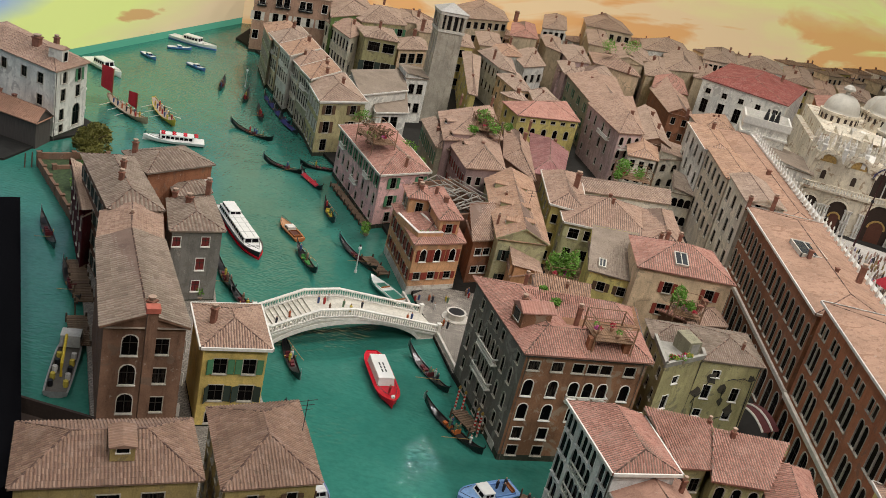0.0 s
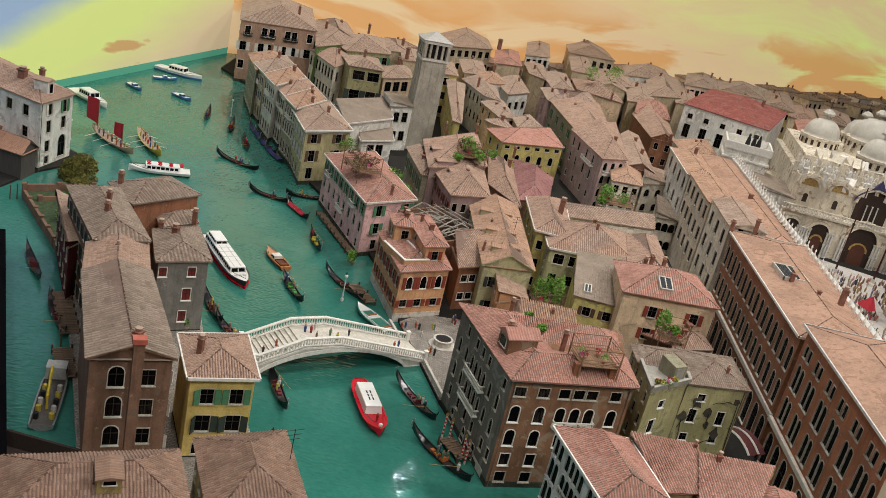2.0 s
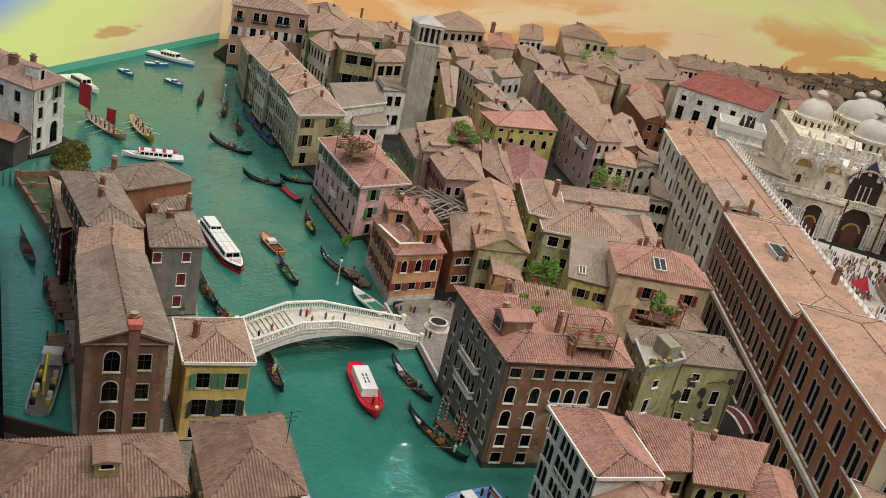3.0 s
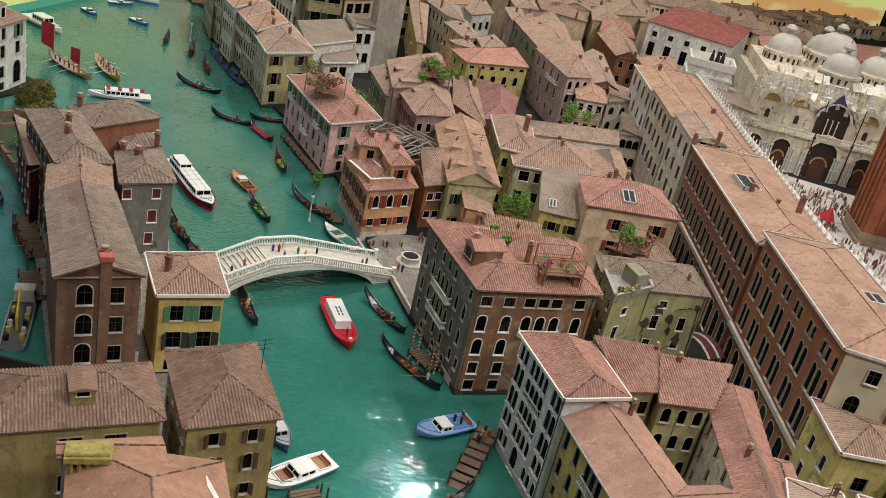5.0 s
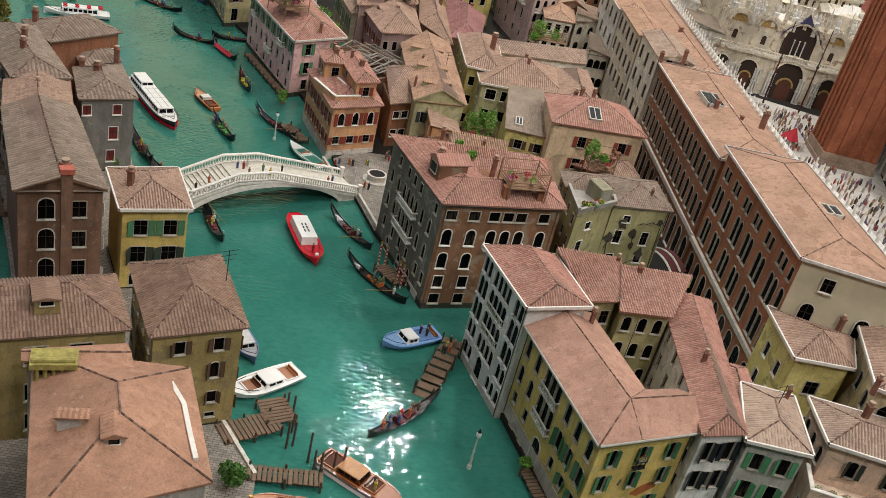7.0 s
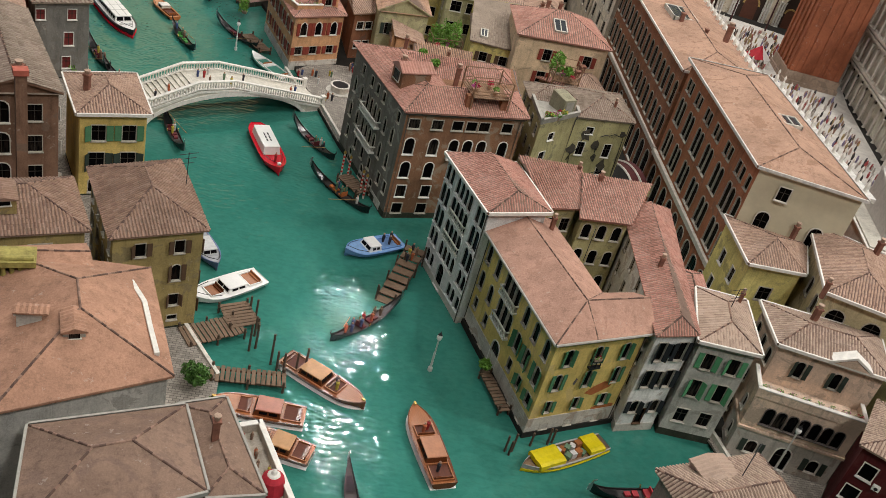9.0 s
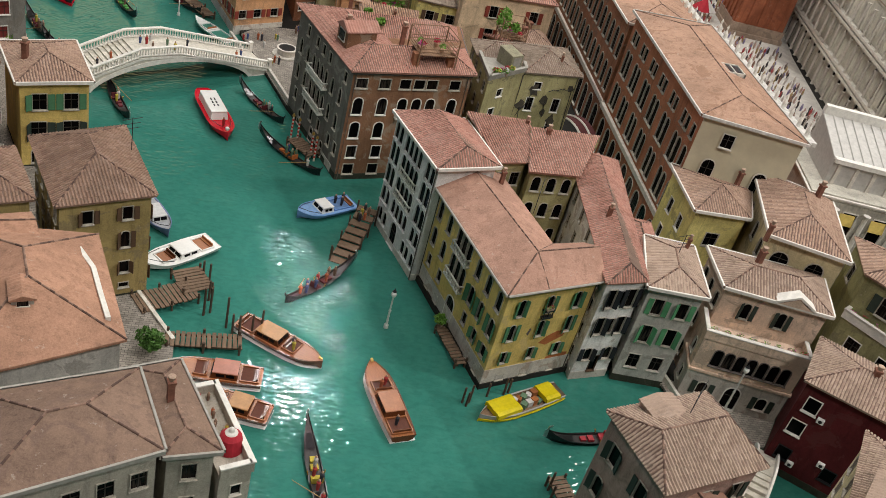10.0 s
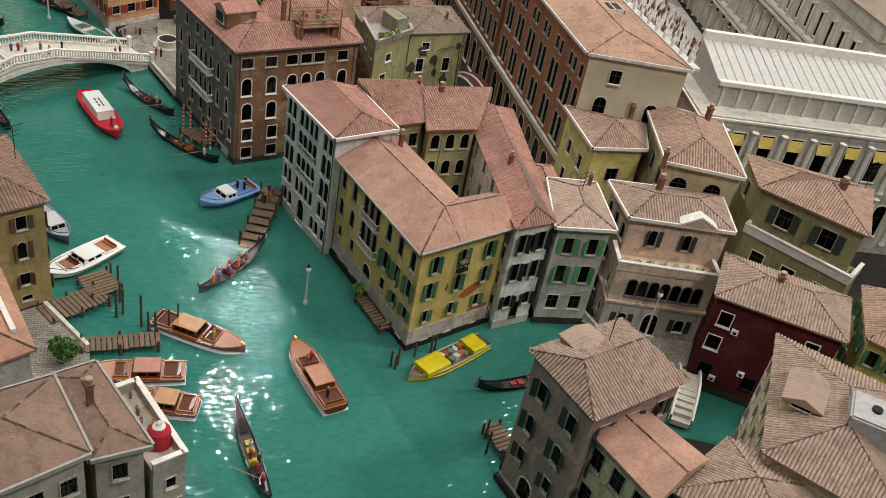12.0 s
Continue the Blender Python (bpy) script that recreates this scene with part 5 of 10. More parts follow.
house("house", [(45.2, 27.4), (52.4, 31.6), (48.9, 38.6), (42.2, 36.2)], 15, "cream house with large dark windows at the bank", CREAM, SALMON_ROOF, along=1, base=0, roof='gable', pitch=0.30, high=0.02, spacing=0.3, faces={3: fl(3, 3, 15, 1.5, 2.4)})
house("house", [(80.5, 46.3), (85.6, 40.5), (95.7, 52.6), (86.7, 55.7)], 15, "ochre house with green shutters beside the maroon house", YELLOW2, TERRA, base=0, faces={3: fl(3, 3, 15, 1.1, 2.0, 'rect', GREEN_SHUTTER), 0: fl(3, 3, 15, 1.1, 2.0, 'rect', GREEN_SHUTTER)})

# western bank
DARK_TIMBER = wood((0.035, 0.022, 0.017), 0.9, (3, 3, 3))
# Near-black sheet added to fill the corner behind the fence.
sheet("dark_yard", [(-47.4, 91.6), (-36.4, 90.6), (-35.0, 72.0), (-39.4, 72.0), (-40.4, 77.6)], -1.2, 0.9, DARK_TIMBER, "near-black ground sheet at the table edge", "yard")
sheet("timber_fence", [(-47.6, 91.9), (-36.4, 90.9), (-36.4, 91.3), (-47.6, 92.3)], -1.2, 3.0, DARK_TIMBER, "dark stained timber fence behind the work barge", "fence")
house("house", [(-15.3, 69.1), (-5.7, 73.9), (-11.6, 88.0), (-21.2, 82.4)], 14.7, "mossy ochre canal house with brown shutters", OCHRE, TERRA_DUSK, base=0.2, pitch=0.5, along=1, faces={0: R(11.6, [0.3, 0.74], 1.1, 1.7, 'rect', BROWN_SHUTTER) + R(7.8, [0.3, 0.72], 1.0, 2.2, 'arch', BROWN_SHUTTER) + R(4.2, [0.3, 0.72], 1.1, 1.6, 'rect', BROWN_SHUTTER) + R(2.0, [0.3, 0.72], 1.1, 0.7), 3: fl(4, 4, 14, 1.1, 1.9), 1: fl(3, 4, 14, 1.1, 1.9, 'rect', BROWN_SHUTTER)})
house("house", [(-34.2, 62.5), (-17.4, 70.0), (-22.0, 79.8), (-38.4, 72.4)], 14.7, "wide ochre house with low tiled hip roof", OCHRE, TERRA_DUSK, along=0, pitch=0.5, dormers=[(-25.6, 68.6, 16.9, 24, 2.4, 0.9, 3.0, 0.1)], faces={0: R(10.8, [0.06, 0.5, 0.75], 2.2, 2.2) + R(6, [0.06, 0.5, 0.75], 2.2, 2.2) + R(2, [0.06, 0.5], 2.2, 2.2)})
house("house", [(-17.6, 41.4), (-4.6, 48.8), (-9.9, 63.7), (-24.9, 62.7)], 16, "grey house with wide smooth orange hip roof", GREY_LIGHT, TERRA_ORANGE3, pitch=0.42, high=0.02, dormers=[(-18.6, 51.4, 18.0, -80, 1.0, 0.75, 2.0, 0.2), (-13.3, 49.5, 17.9, 18, 1.8, 0.95, 2.4, 0.2)])
house("house", [(-24.7, 59.4), (-14.7, 61.0), (-16.4, 64.6), (-25.3, 61.1)], 17, "low rear wing with smooth orange roof", GREY_LIGHT, TERRA_ORANGE3, roof='gable', along=0, pitch=0.3, high=0.02)
house("house", [(-12.3, 30.6), (0.3, 37.1), (-3.1, 46.0), (-14.5, 41.4)], 15.5, "grey stone palace with weathered hip roof", STONEWALL, TERRA_FADE, trim=EAVE_GREY, pitch=0.4, high=0.02, spacing=0.3, faces={0: fl(3, 5, 14.5, 1.3, 1.9), 1: fl(3, 3, 14.5, 1.3, 1.9)})
house("house", [(0.1, 37.7), (4.8, 38.8), (-0.0, 49.1), (-3.9, 47.4)], 14, "grey stone palace wing with tiled hip roof", STONEWALL, TERRA_FADE, trim=EAVE_GREY, pitch=0.4, along=1, high=0.02, spacing=0.3, faces={0: fl(3, 3, 13.5, 1.2, 1.9), 1: fl(3, 4, 13.5, 1.2, 1.9)}, stacks=[(-0.1, 43.3, 15.2, 2.2, 0.7)])
house("house", [(-26.3, 96.5), (-17.6, 100.0), (-22.3, 111.4), (-31.2, 107.3)], 13.5, "yellow house with green shutters beside the bridge", YELLOW, TERRA, base=0.2, pitch=0.4, trim=WHITE, faces={0: R(9.3, [0.28, 0.74], 1.7, 2.3, 'rect', GREEN_SHUTTER) + R(5.0, [0.26, 0.74], 1.9, 2.5, 'rect', DARK_SHUTTER) + R(1.3, [0.26, 0.74], 1.9, 2.4, 'arch'), 1: fl(3, 3, 13, 1.2, 2.0)}, stacks=[(-26.5, 102.0, 14.7, 2.4, 0.9)])
house("house", [(-37.4, 90.4), (-27.4, 94.8), (-39.3, 118.1), (-47.9, 113.4)], 17, "long brown house with grey tiled gable roof", BROWN, TERRA_GREY, spacing=0.6, roof='gable', along=1, pitch=0.35, faces={0: R(12.6, [0.33], 1.9, 3.0, 'arch', None, STONE) + R(12.8, [0.72], 1.7, 2.3) + R(8.2, [0.33], 1.9, 3.0, 'arch', None, STONE) + R(8.4, [0.72], 1.7, 2.3) + R(3.8, [0.33], 1.9, 3.0, 'arch', None, STONE) + R(4.0, [0.72], 1.7, 2.3), 1: fl(3, 6, 16, 1.2, 2.0, 'rect', WHITE)}, stacks=[(-32.8, 95.1, 18.2, 1.6, 1.1)])
house("house", [(-48.0, 114.0), (-39.6, 118.6), (-43.7, 129.2), (-51.9, 124.5)], 16.2, "house with pale reddish roof between larger roofs", BROWN, TERRA, stacks=[(-46.2, 122.6, 17.0, 1.0, 0.6)], roof='gable', along=1, pitch=0.35)
house("house", [(-50.6, 124.0), (-42.9, 128.1), (-56.0, 148.2), (-63.9, 143.9)], 17, "brick house with broad grey hip roof", BROWN, TERRA_GREY, spacing=0.6, pitch=0.4, along=1, faces={3: fl(4, 7, 16, 1.2, 2.0, 'rect', DARK_SHUTTER)}, stacks=[(-52.2, 133.0, 18.2, 2, 0.9), (-53.9, 138.0, 18.2, 2, 0.9)])
house("house", [(-51.5, 142.9), (-42.9, 155.0), (-51.2, 161.0), (-59.3, 150.8)], 16.5, "orange walled wing with grey tiled roof", RUST, TERRA_GREY, spacing=0.6, along=0, pitch=0.35, faces={0: R(12, [0.75], 2.4, 1.6, 'rect', WHITE)}, stacks=[(-56.6, 150.2, 17.7, 1.6, 1)])
house("house", [(-41.7, 127.6), (-33.8, 132.3), (-40.4, 145.9), (-46.8, 140.1)], 14, "dark grey waterfront house with red framed windows", GREY, TERRA_GREY, spacing=0.6, pitch=0.36, base=0.2, faces={0: R(11, [0.1, 0.68], 1.3, 1.7, 'rect', None, WHITE) + R(6.6, [0.62], 1.4, 2.2, 'rect', None, WHITE) + R(2.6, [0.58], 1.3, 2.0, 'rect', None, WHITE), 1: fl(3, 4, 13, 1.2, 1.8)})
house("house", [(-46.6, 143.9), (-41.4, 149.6), (-44.6, 156.3), (-49.3, 149.0)], 13, "low grey roofed annexe with chimneys", RUST, TERRA_GREY, spacing=0.6, along=0, stacks=[(-45.5, 140.7, 14.2, 1.4, 1), (-41.8, 147.9, 14.2, 2, 1)])
house("house", [(-57.7, 131.3), (-56.7, 136.0), (-66.4, 153.0), (-69.4, 152.5)], 11, "low maroon house on the outer canal", MAROON, TERRA_BROWN, roof='shed', along=1, pitch=0.3, faces={3: fl(2, 5, 11, 1.2, 2.0)})

# far banks
house("house", [(-121.0, 203.0), (-89.4, 188.4), (-87.6, 202.0), (-117.0, 220.0)], 16.4, "white canal house with small dark windows", WHITEWALL, TERRA, base=0, pitch=0.3, stacks=[(-99, 199, 18.2, 2.6, 2.0), (-94.5, 199.0, 18.4, 3.6, 1.2)], dormers=[(-90.6, 195.2, 16.6, 82, 2.4, 3.4, 3.4)], pipes=[(1, 0.02)], faces={0: R(12.2, [0.5, 0.7, 0.86], 1.8, 2.4) + R(7.2, [0.86], 1.8, 2.4), 1: R(12.9, [0.28], 1.5, 2.6, 'rect', STONE) + R(12.6, [0.74], 1.5, 2.9, 'rect', GREEN_SHUTTER) + R(8.8, [0.26, 0.72], 1.7, 2.8) + R(4.3, [0.24], 1.7, 2.6) + R(1.4, [0.24], 1.6, 1.8) + R(2.0, [0.7], 2.9, 5.2, 'arch')})
house("house", [(-106.9, 186.2), (-89.8, 181.4), (-89.5, 188.7), (-106.6, 195.1)], 6.2, "weathered plank boathouse with clay roof", DARKPLANK, TERRA_ORANGE3, roof='gable', along=0, pitch=0.6, high=0.05, base=0.5)
house("palace", [(-36.1, 219.8), (-25.1, 229.8), (-36.3, 256.3), (-43.4, 238.2)], 15, "yellow corner palace with dentil cornice on canal", OCHRE_PALE, TERRA_BROWN, base=0, pitch=0.3, trim=WHITE, cornice=WHITE, faces={0: R(11.4, [0.2, 0.75], 1.8, 2.4, 'rect', BROWN_SHUTTER) + R(6.4, [0.2, 0.75], 1.8, 3.0, 'rect', BROWN_SHUTTER) + R(1.6, [0.2, 0.7], 1.8, 3.0), 3: R(10.8, 5, 1.5, 2.6, 'rect', STONE) + R(6.2, 5, 1.5, 3.0, 'rect', STONE) + R(1.5, 5, 1.4, 3.0)}, stacks=[(-33.1, 234.8, 16.2, 3, 1), (-39.1, 243.4, 16.2, 2.4, 1)])
house("palace", [(-41.5, 233.3), (-36.3, 250.8), (-41.9, 263.1), (-47.1, 244.0)], 16.5, "grey canal palace with pale clay roof", OLIVE_GREY, TERRA_ORANGE, base=0, pitch=0.2, along=1, trim=STONE, balconies=[(3, 0.3, 0.7, 12.1, 0.8)], faces={3: R(12.2, 5, 1.5, 2.8, 'arch', None, STONE) + R(7.5, 5, 1.6, 3.2, 'rect', None, STONE) + R(1.8, 4, 1.5, 3.4, 'arch'), 0: R(12.2, 2, 1.5, 2.6)})
house("palace", [(-47.7, 247.7), (-42.5, 267.1), (-47.5, 277.3), (-52.9, 257.9)], 15.6, "pale stone canal palace with tall windows", IVORY, TERRA, base=0, pitch=0.2, along=1, trim=STONE, balconies=[(3, 0.3, 0.7, 11.2, 0.8)], faces={3: R(11.3, 5, 1.5, 2.8, 'arch', None, STONE) + R(6.6, 5, 1.6, 3.2, 'rect', None, STONE) + R(1.8, 4, 1.5, 3.4, 'arch'), 0: R(11.3, 2, 1.5, 2.6)})
house("palace", [(-51.5, 251.1), (-46.3, 270.0), (-52.6, 283.4), (-57.6, 262.9)], 17.2, "weathered grey canal palace with balconies", GREY_LIGHT, TERRA_ORANGE, base=0, pitch=0.2, along=1, trim=STONE, balconies=[(3, 0.3, 0.7, 12.8, 0.8)], faces={3: R(12.9, 5, 1.5, 2.8, 'arch', None, STONE) + R(8.2, 5, 1.6, 3.2, 'rect', None, STONE) + R(1.8, 4, 1.5, 3.4, 'arch'), 0: R(12.9, 2, 1.5, 2.6)})
house("palace", [(-58.8, 268.2), (-53.6, 289.1), (-59.6, 301.8), (-64.9, 279.9)], 16.0, "beige canal palace with arched ground floor", TAN, TERRA_PALE, base=0, pitch=0.2, along=1, trim=STONE, balconies=[(3, 0.3, 0.7, 11.6, 0.8)], faces={3: R(11.7, 5, 1.5, 2.8, 'arch', None, STONE) + R(7.0, 5, 1.6, 3.2, 'rect', None, STONE) + R(1.8, 4, 1.5, 3.4, 'arch'), 0: R(11.7, 2, 1.5, 2.6)})
house("palace", [(-62.3, 272.6), (-59.8, 301.1), (-65.5, 309.2), (-70.6, 294.6)], 15.5, "grey end palace on the far canal bend", OLIVE_GREY, TERRA_ORANGE, base=0, pitch=0.16, faces={3: R(11.4, 7, 1.5, 2.6) + R(6.6, 7, 1.6, 3.2) + R(1.6, 6, 1.5, 3.4, 'arch'), 0: fl(3, 4, 15, 1.6, 2.6)})
house("house", [(-80.0, 316.0), (-54.6, 327.9), (-66.6, 378.7), (-92.0, 365.0)], 22, "salmon apartment house with small iron balconies", SALMON, TERRA_BROWN, base=0, pitch=0.35, balconies=[(0, 0.27, 0.47, 17.0, 1.0, IRON), (0, 0.58, 0.77, 17.0, 1.0, IRON), (0, 0.04, 0.16, 17.0, 1.0, IRON)], faces={0: R(17.2, [0.1, 0.32, 0.42, 0.63, 0.72, 0.93], 2.0, 3.0, 'rect', None, WHITE) + R(11.6, [0.06, 0.3, 0.42, 0.62, 0.72, 0.92], 2.2, 3.0, 'rect', STONE) + R(5, [0.06, 0.3, 0.45, 0.65], 2.0, 3.0, 'rect', None, WHITE), 3: fl(4, 4, 21, 1.8, 2.8)})
house("house", [(-28.8, 242.8), (-17.3, 261.1), (-21.5, 279.0), (-35.3, 262.0)], 13, "low white house with grey slab roof", WHITEWALL, TERRA_GREY, roof='shed', along=0, pitch=0.1, high=0.03, trim=WHITE)
house("house", [(-23.8, 243.6), (-15.2, 251.1), (-18.0, 267.8), (-27.2, 255.6)], 9, "white annexe with shallow grey roof", WHITEWALL, TERRA_GREY, roof='shed', along=0, pitch=0.12, high=0.03, trim=WHITE, faces={0: R(4, [0.3, 0.6], 2.4, 3.6)})
house("house", [(-19.2, 267.7), (-12.3, 273.2), (-15.4, 287.5), (-23.3, 278.9)], 15, "white house beside the old tower", WHITEWALL, TERRA_GREY, roof='shed', pitch=0.15, high=0.03, faces={0: R(10, [0.3, 0.7], 2.0, 3.0) + R(4, [0.3, 0.7], 2.0, 3.0)})
house("house", [(-37.8, 300.0), (-26.1, 303.7), (-31.2, 324.4), (-42.7, 315.0)], 18, "olive house with planted loggia", OLIVE, TERRA_BROWN, faces={0: R(13.6, [0.3, 0.75], 4.0, 3.0) + R(6, [0.25, 0.75], 3.4, 4.0, 'rect', DARK_SHUTTER)}, pitch=0.28, stacks=[(-34.3, 310.2, 19.2, 4, 1)])
house("house", [(-26.5, 306.8), (-17.0, 318.2), (-20.4, 340.5), (-30.5, 322.5)], 15, "ochre house with wooden loggia", PEACH, TERRA_BROWN, faces={0: R(10, [0.2, 0.5, 0.8], 3.0, 3.4) + R(4, [0.2, 0.5, 0.8], 2.2, 3.0, 'arch')}, pitch=0.28, stacks=[(-23.4, 327.0, 16.2, 4, 1.4)])
house("house", [(-42.5, 301.2), (-38.4, 323.3), (-48.5, 338.7), (-55.5, 323.0)], 16, "pale arcaded house with tall dark windows", IVORY, TERRA, faces={3: R(11, 8, 1.6, 3.6, 'arch') + R(5, 8, 1.6, 3.0), 0: fl(2, 3, 16, 2, 3)}, pitch=0.28)
house("house", [(-42.8, 325.3), (-27.7, 338.6), (-33.7, 371.7), (-54.9, 346.4)], 18, "house with weathered roof at the back", OLIVE, TERRA_BROWN, faces={0: fl(3, 5, 18, 2.2, 2.6, 'rect', GREEN_SHUTTER)}, pitch=0.28, stacks=[(-52.1, 367.6, 19.2, 3, 1.2), (-41.3, 373.4, 19.2, 3, 1.2)])
house("house", [(-52.2, 314.4), (-40.2, 342.2), (-52.2, 383.4), (-63.1, 371.5)], 19, "green house with brown roof at the back", GREENWALL, TERRA_BROWN, faces={0: fl(3, 4, 19, 2.2, 2.6), 3: fl(3, 4, 19, 2.2, 2.6)}, pitch=0.28)
house("house", [(-32.5, 342.9), (-21.2, 350.4), (-25.5, 371.4), (-34.5, 373.9)], 18, "brown roofed house behind the tower", TAN, TERRA_BROWN, pitch=0.28, stacks=[(-25.5, 357.1, 19.2, 3, 1.2)])
house("house", [(-11.1, 386.5), (10.8, 408.6), (6.2, 454.2), (-15.4, 435.1)], 18, "house with large brown roof near the wall", TAN, TERRA_BROWN, faces={0: fl(3, 7, 18, 2.4, 2.8)}, pitch=0.28)
house("house", [(8.9, 311.0), (14.9, 307.7), (12.1, 345.5), (-0.0, 333.3)], 16, "grey house with double dark windows", GREY_LIGHT, TERRA_PALE, pitch=0.3, along=1, faces={3: R(11.5, 6, 1.6, 3.0, 'arch') + R(5.5, 6, 1.6, 3.0, 'arch'), 0: fl(3, 3, 16, 1.6, 2.4)}, stacks=[(6.3, 320.8, 17.2, 3.4, 1)])
house("house", [(14.8, 291.4), (20.6, 295.4), (16.1, 320.6), (8.0, 309.9)], 14, "small house with pinkish tiles", PEACH, TERRA_PALE, faces={0: fl(3, 3, 14, 1.4, 2.2), 3: fl(3, 3, 14, 1.4, 2.2)}, pitch=0.28)
house("house", [(20.9, 282.5), (30.0, 289.3), (25.4, 307.2), (19.3, 295.8)], 14, "low house with brown pink roof", PEACH, TERRA_PALE, pitch=0.28)
house("house", [(17.7, 322.7), (26.0, 335.2), (22.2, 370.3), (12.1, 345.5)], 16, "white house with gabled brown roof", WHITEWALL, TERRA_BROWN, faces={0: fl(2, 3, 15, 2.2, 2.8, 'rect', STONE)}, pitch=0.28)
house("house", [(0.2, 267.1), (3.0, 266.0), (1.8, 329.4), (-5.4, 330.0)], 15, "ochre side house on inner canal", YELLOW2, TERRA_BROWN, along=1, faces={3: fl(3, 4, 15, 1.6, 2.4)}, pitch=0.28)
house("house", [(7.8, 328.0), (17.6, 337.2), (12.5, 357.9), (4.3, 347.6)], 17, "house with weathered orange roof", WHITEWALL, TERRA_ORANGE, pitch=0.28, stacks=[(11.7, 351.5, 18.2, 3, 1)])
house("house", [(11.5, 372.4), (23.5, 379.7), (22.6, 418.9), (12.1, 407.1)], 18, "house with red roof and chimney", TAN, TERRA_RED, pitch=0.28, stacks=[(13.5, 412.1, 19.2, 4, 2)])
house("house", [(25.5, 406.4), (37.3, 416.4), (39.2, 462.2), (27.8, 450.8)], 19, "pale house with grey brown roof", WHITEWALL, TERRA_BROWN, faces={0: fl(3, 4, 19, 2.2, 3, 'rect', STONE)}, pitch=0.28)
house("house", [(47.6, 441.4), (71.3, 446.4), (69.1, 500.5), (48.4, 481.4)], 20, "long brown house at the painted wall", TAN, TERRA_BROWN, faces={0: fl(3, 6, 20, 2.0, 2.8)}, pitch=0.28)
house("house", [(35.1, 351.6), (44.5, 356.5), (43.7, 394.1), (31.9, 382.2)], 17, "mauve house with dark loggia", MAUVE2, TERRA_PALE, faces={0: R(11, [0.25, 0.7], 3.0, 3.0) + R(5, [0.25, 0.7], 2.4, 3.0), 3: fl(3, 4, 16, 2, 2.6)}, pitch=0.28)
house("house", [(39.6, 331.9), (53.1, 337.8), (51.5, 367.1), (30.0, 332.0)], 16, "mauve house with broad pinkish roof", MAUVE2, TERRA_PALE, pitch=0.28)
house("house", [(46.7, 366.5), (65.1, 358.8), (64.5, 386.7), (46.3, 391.8)], 16, "house with long reddish roof", PEACH, TERRA, along=0, pitch=0.28, stacks=[(60.0, 359.1, 17.2, 2, 1)])
house("house", [(53.2, 370.9), (68.1, 375.6), (70.4, 418.7), (55.0, 405.5)], 18, "house with gabled brown roof", TAN, TERRA_BROWN, roof='gable', pitch=0.28)
house("house", [(66.8, 360.4), (80.0, 369.9), (84.9, 415.7), (71.8, 407.3)], 17, "house with dim brown tiles", TAN, TERRA_BROWN, pitch=0.28)
house("house", [(72.4, 415.5), (97.8, 431.7), (99.5, 465.6), (74.9, 445.4)], 19, "low house before the painted wall", WHITEWALL, TERRA_BROWN, pitch=0.28)
house("house", [(77.5, 378.7), (94.8, 392.8), (103.8, 450.5), (85.2, 437.0)], 18, "grey brown house with flat hip", TAN, TERRA_BROWN, pitch=0.28)
house("house", [(45.5, 392.1), (55.8, 395.0), (57.3, 443.8), (47.3, 433.4)], 19, "brown house with bright bush", TAN, TERRA_BROWN, faces={0: fl(2, 3, 18, 2.2, 3)}, pitch=0.28)
house("house", [(26.7, 373.0), (33.5, 365.6), (34.1, 403.8), (25.0, 399.4)], 17, "house with dark garden side", TAN, TERRA_BROWN, pitch=0.28)

# rooftops of the far quarter
house("house", [(90.9, 383.8), (101.1, 385.1), (109.9, 444.8), (101.1, 446.6)], 17, "grey house before the white palace", TAN, TERRA_BROWN, pitch=0.28)
house("house", [(101.0, 421.4), (118.6, 427.6), (127.5, 473.1), (110.7, 463.8)], 20, "pale pink house with row of windows", ROSE, TERRA_PALE, faces={0: fl(3, 6, 20, 2, 3)}, pitch=0.28)
house("house", [(119.3, 428.4), (142.8, 431.1), (149.8, 472.4), (125.2, 459.0)], 20, "white house with green shutters at the back", WHITEWALL, TERRA_PALE, faces={0: fl(3, 8, 20, 2, 2.6, 'rect', GREEN_SHUTTER)}, pitch=0.28)
house("house", [(141.5, 425.4), (154.4, 418.5), (168.7, 478.9), (153.1, 472.0)], 19, "yellow house with brown roof at the back", YELLOW2, TERRA_BROWN, faces={0: fl(3, 5, 19, 2, 2.6)}, pitch=0.28)
house("house", [(148.9, 412.7), (160.3, 402.9), (173.7, 453.2), (158.2, 447.8)], 18, "low house with red brown roof", TAN, TERRA, pitch=0.28)
house("house", [(132.7, 346.6), (148.1, 342.3), (166.4, 400.1), (144.6, 392.5)], 20, "house with bright red roof behind the domes", REDWALL, TERRA_RED, high=0.06, pitch=0.28)
house("house", [(148.3, 339.9), (163.3, 335.7), (186.3, 391.8), (164.4, 387.4)], 20, "white house with broad red roof behind the church", WHITEWALL, TERRA_DARKRED, high=0.06, pitch=0.28)
house("house", [(164.5, 416.5), (178.2, 410.0), (191.4, 453.3), (172.6, 447.3)], 19, "low house with dull tiles near the painted wall", TAN, TERRA_BROWN, pitch=0.28)
house("house", [(177.0, 403.3), (192.8, 401.6), (212.3, 454.4), (190.0, 441.5)], 19, "low house with red tiles near the painted wall", TAN, TERRA, pitch=0.28)
house("house", [(127.7, 428.6), (140.8, 421.7), (142.1, 436.1), (131.4, 449.6)], 18, "low brown roofed house", TAN, TERRA_BROWN, pitch=0.28)
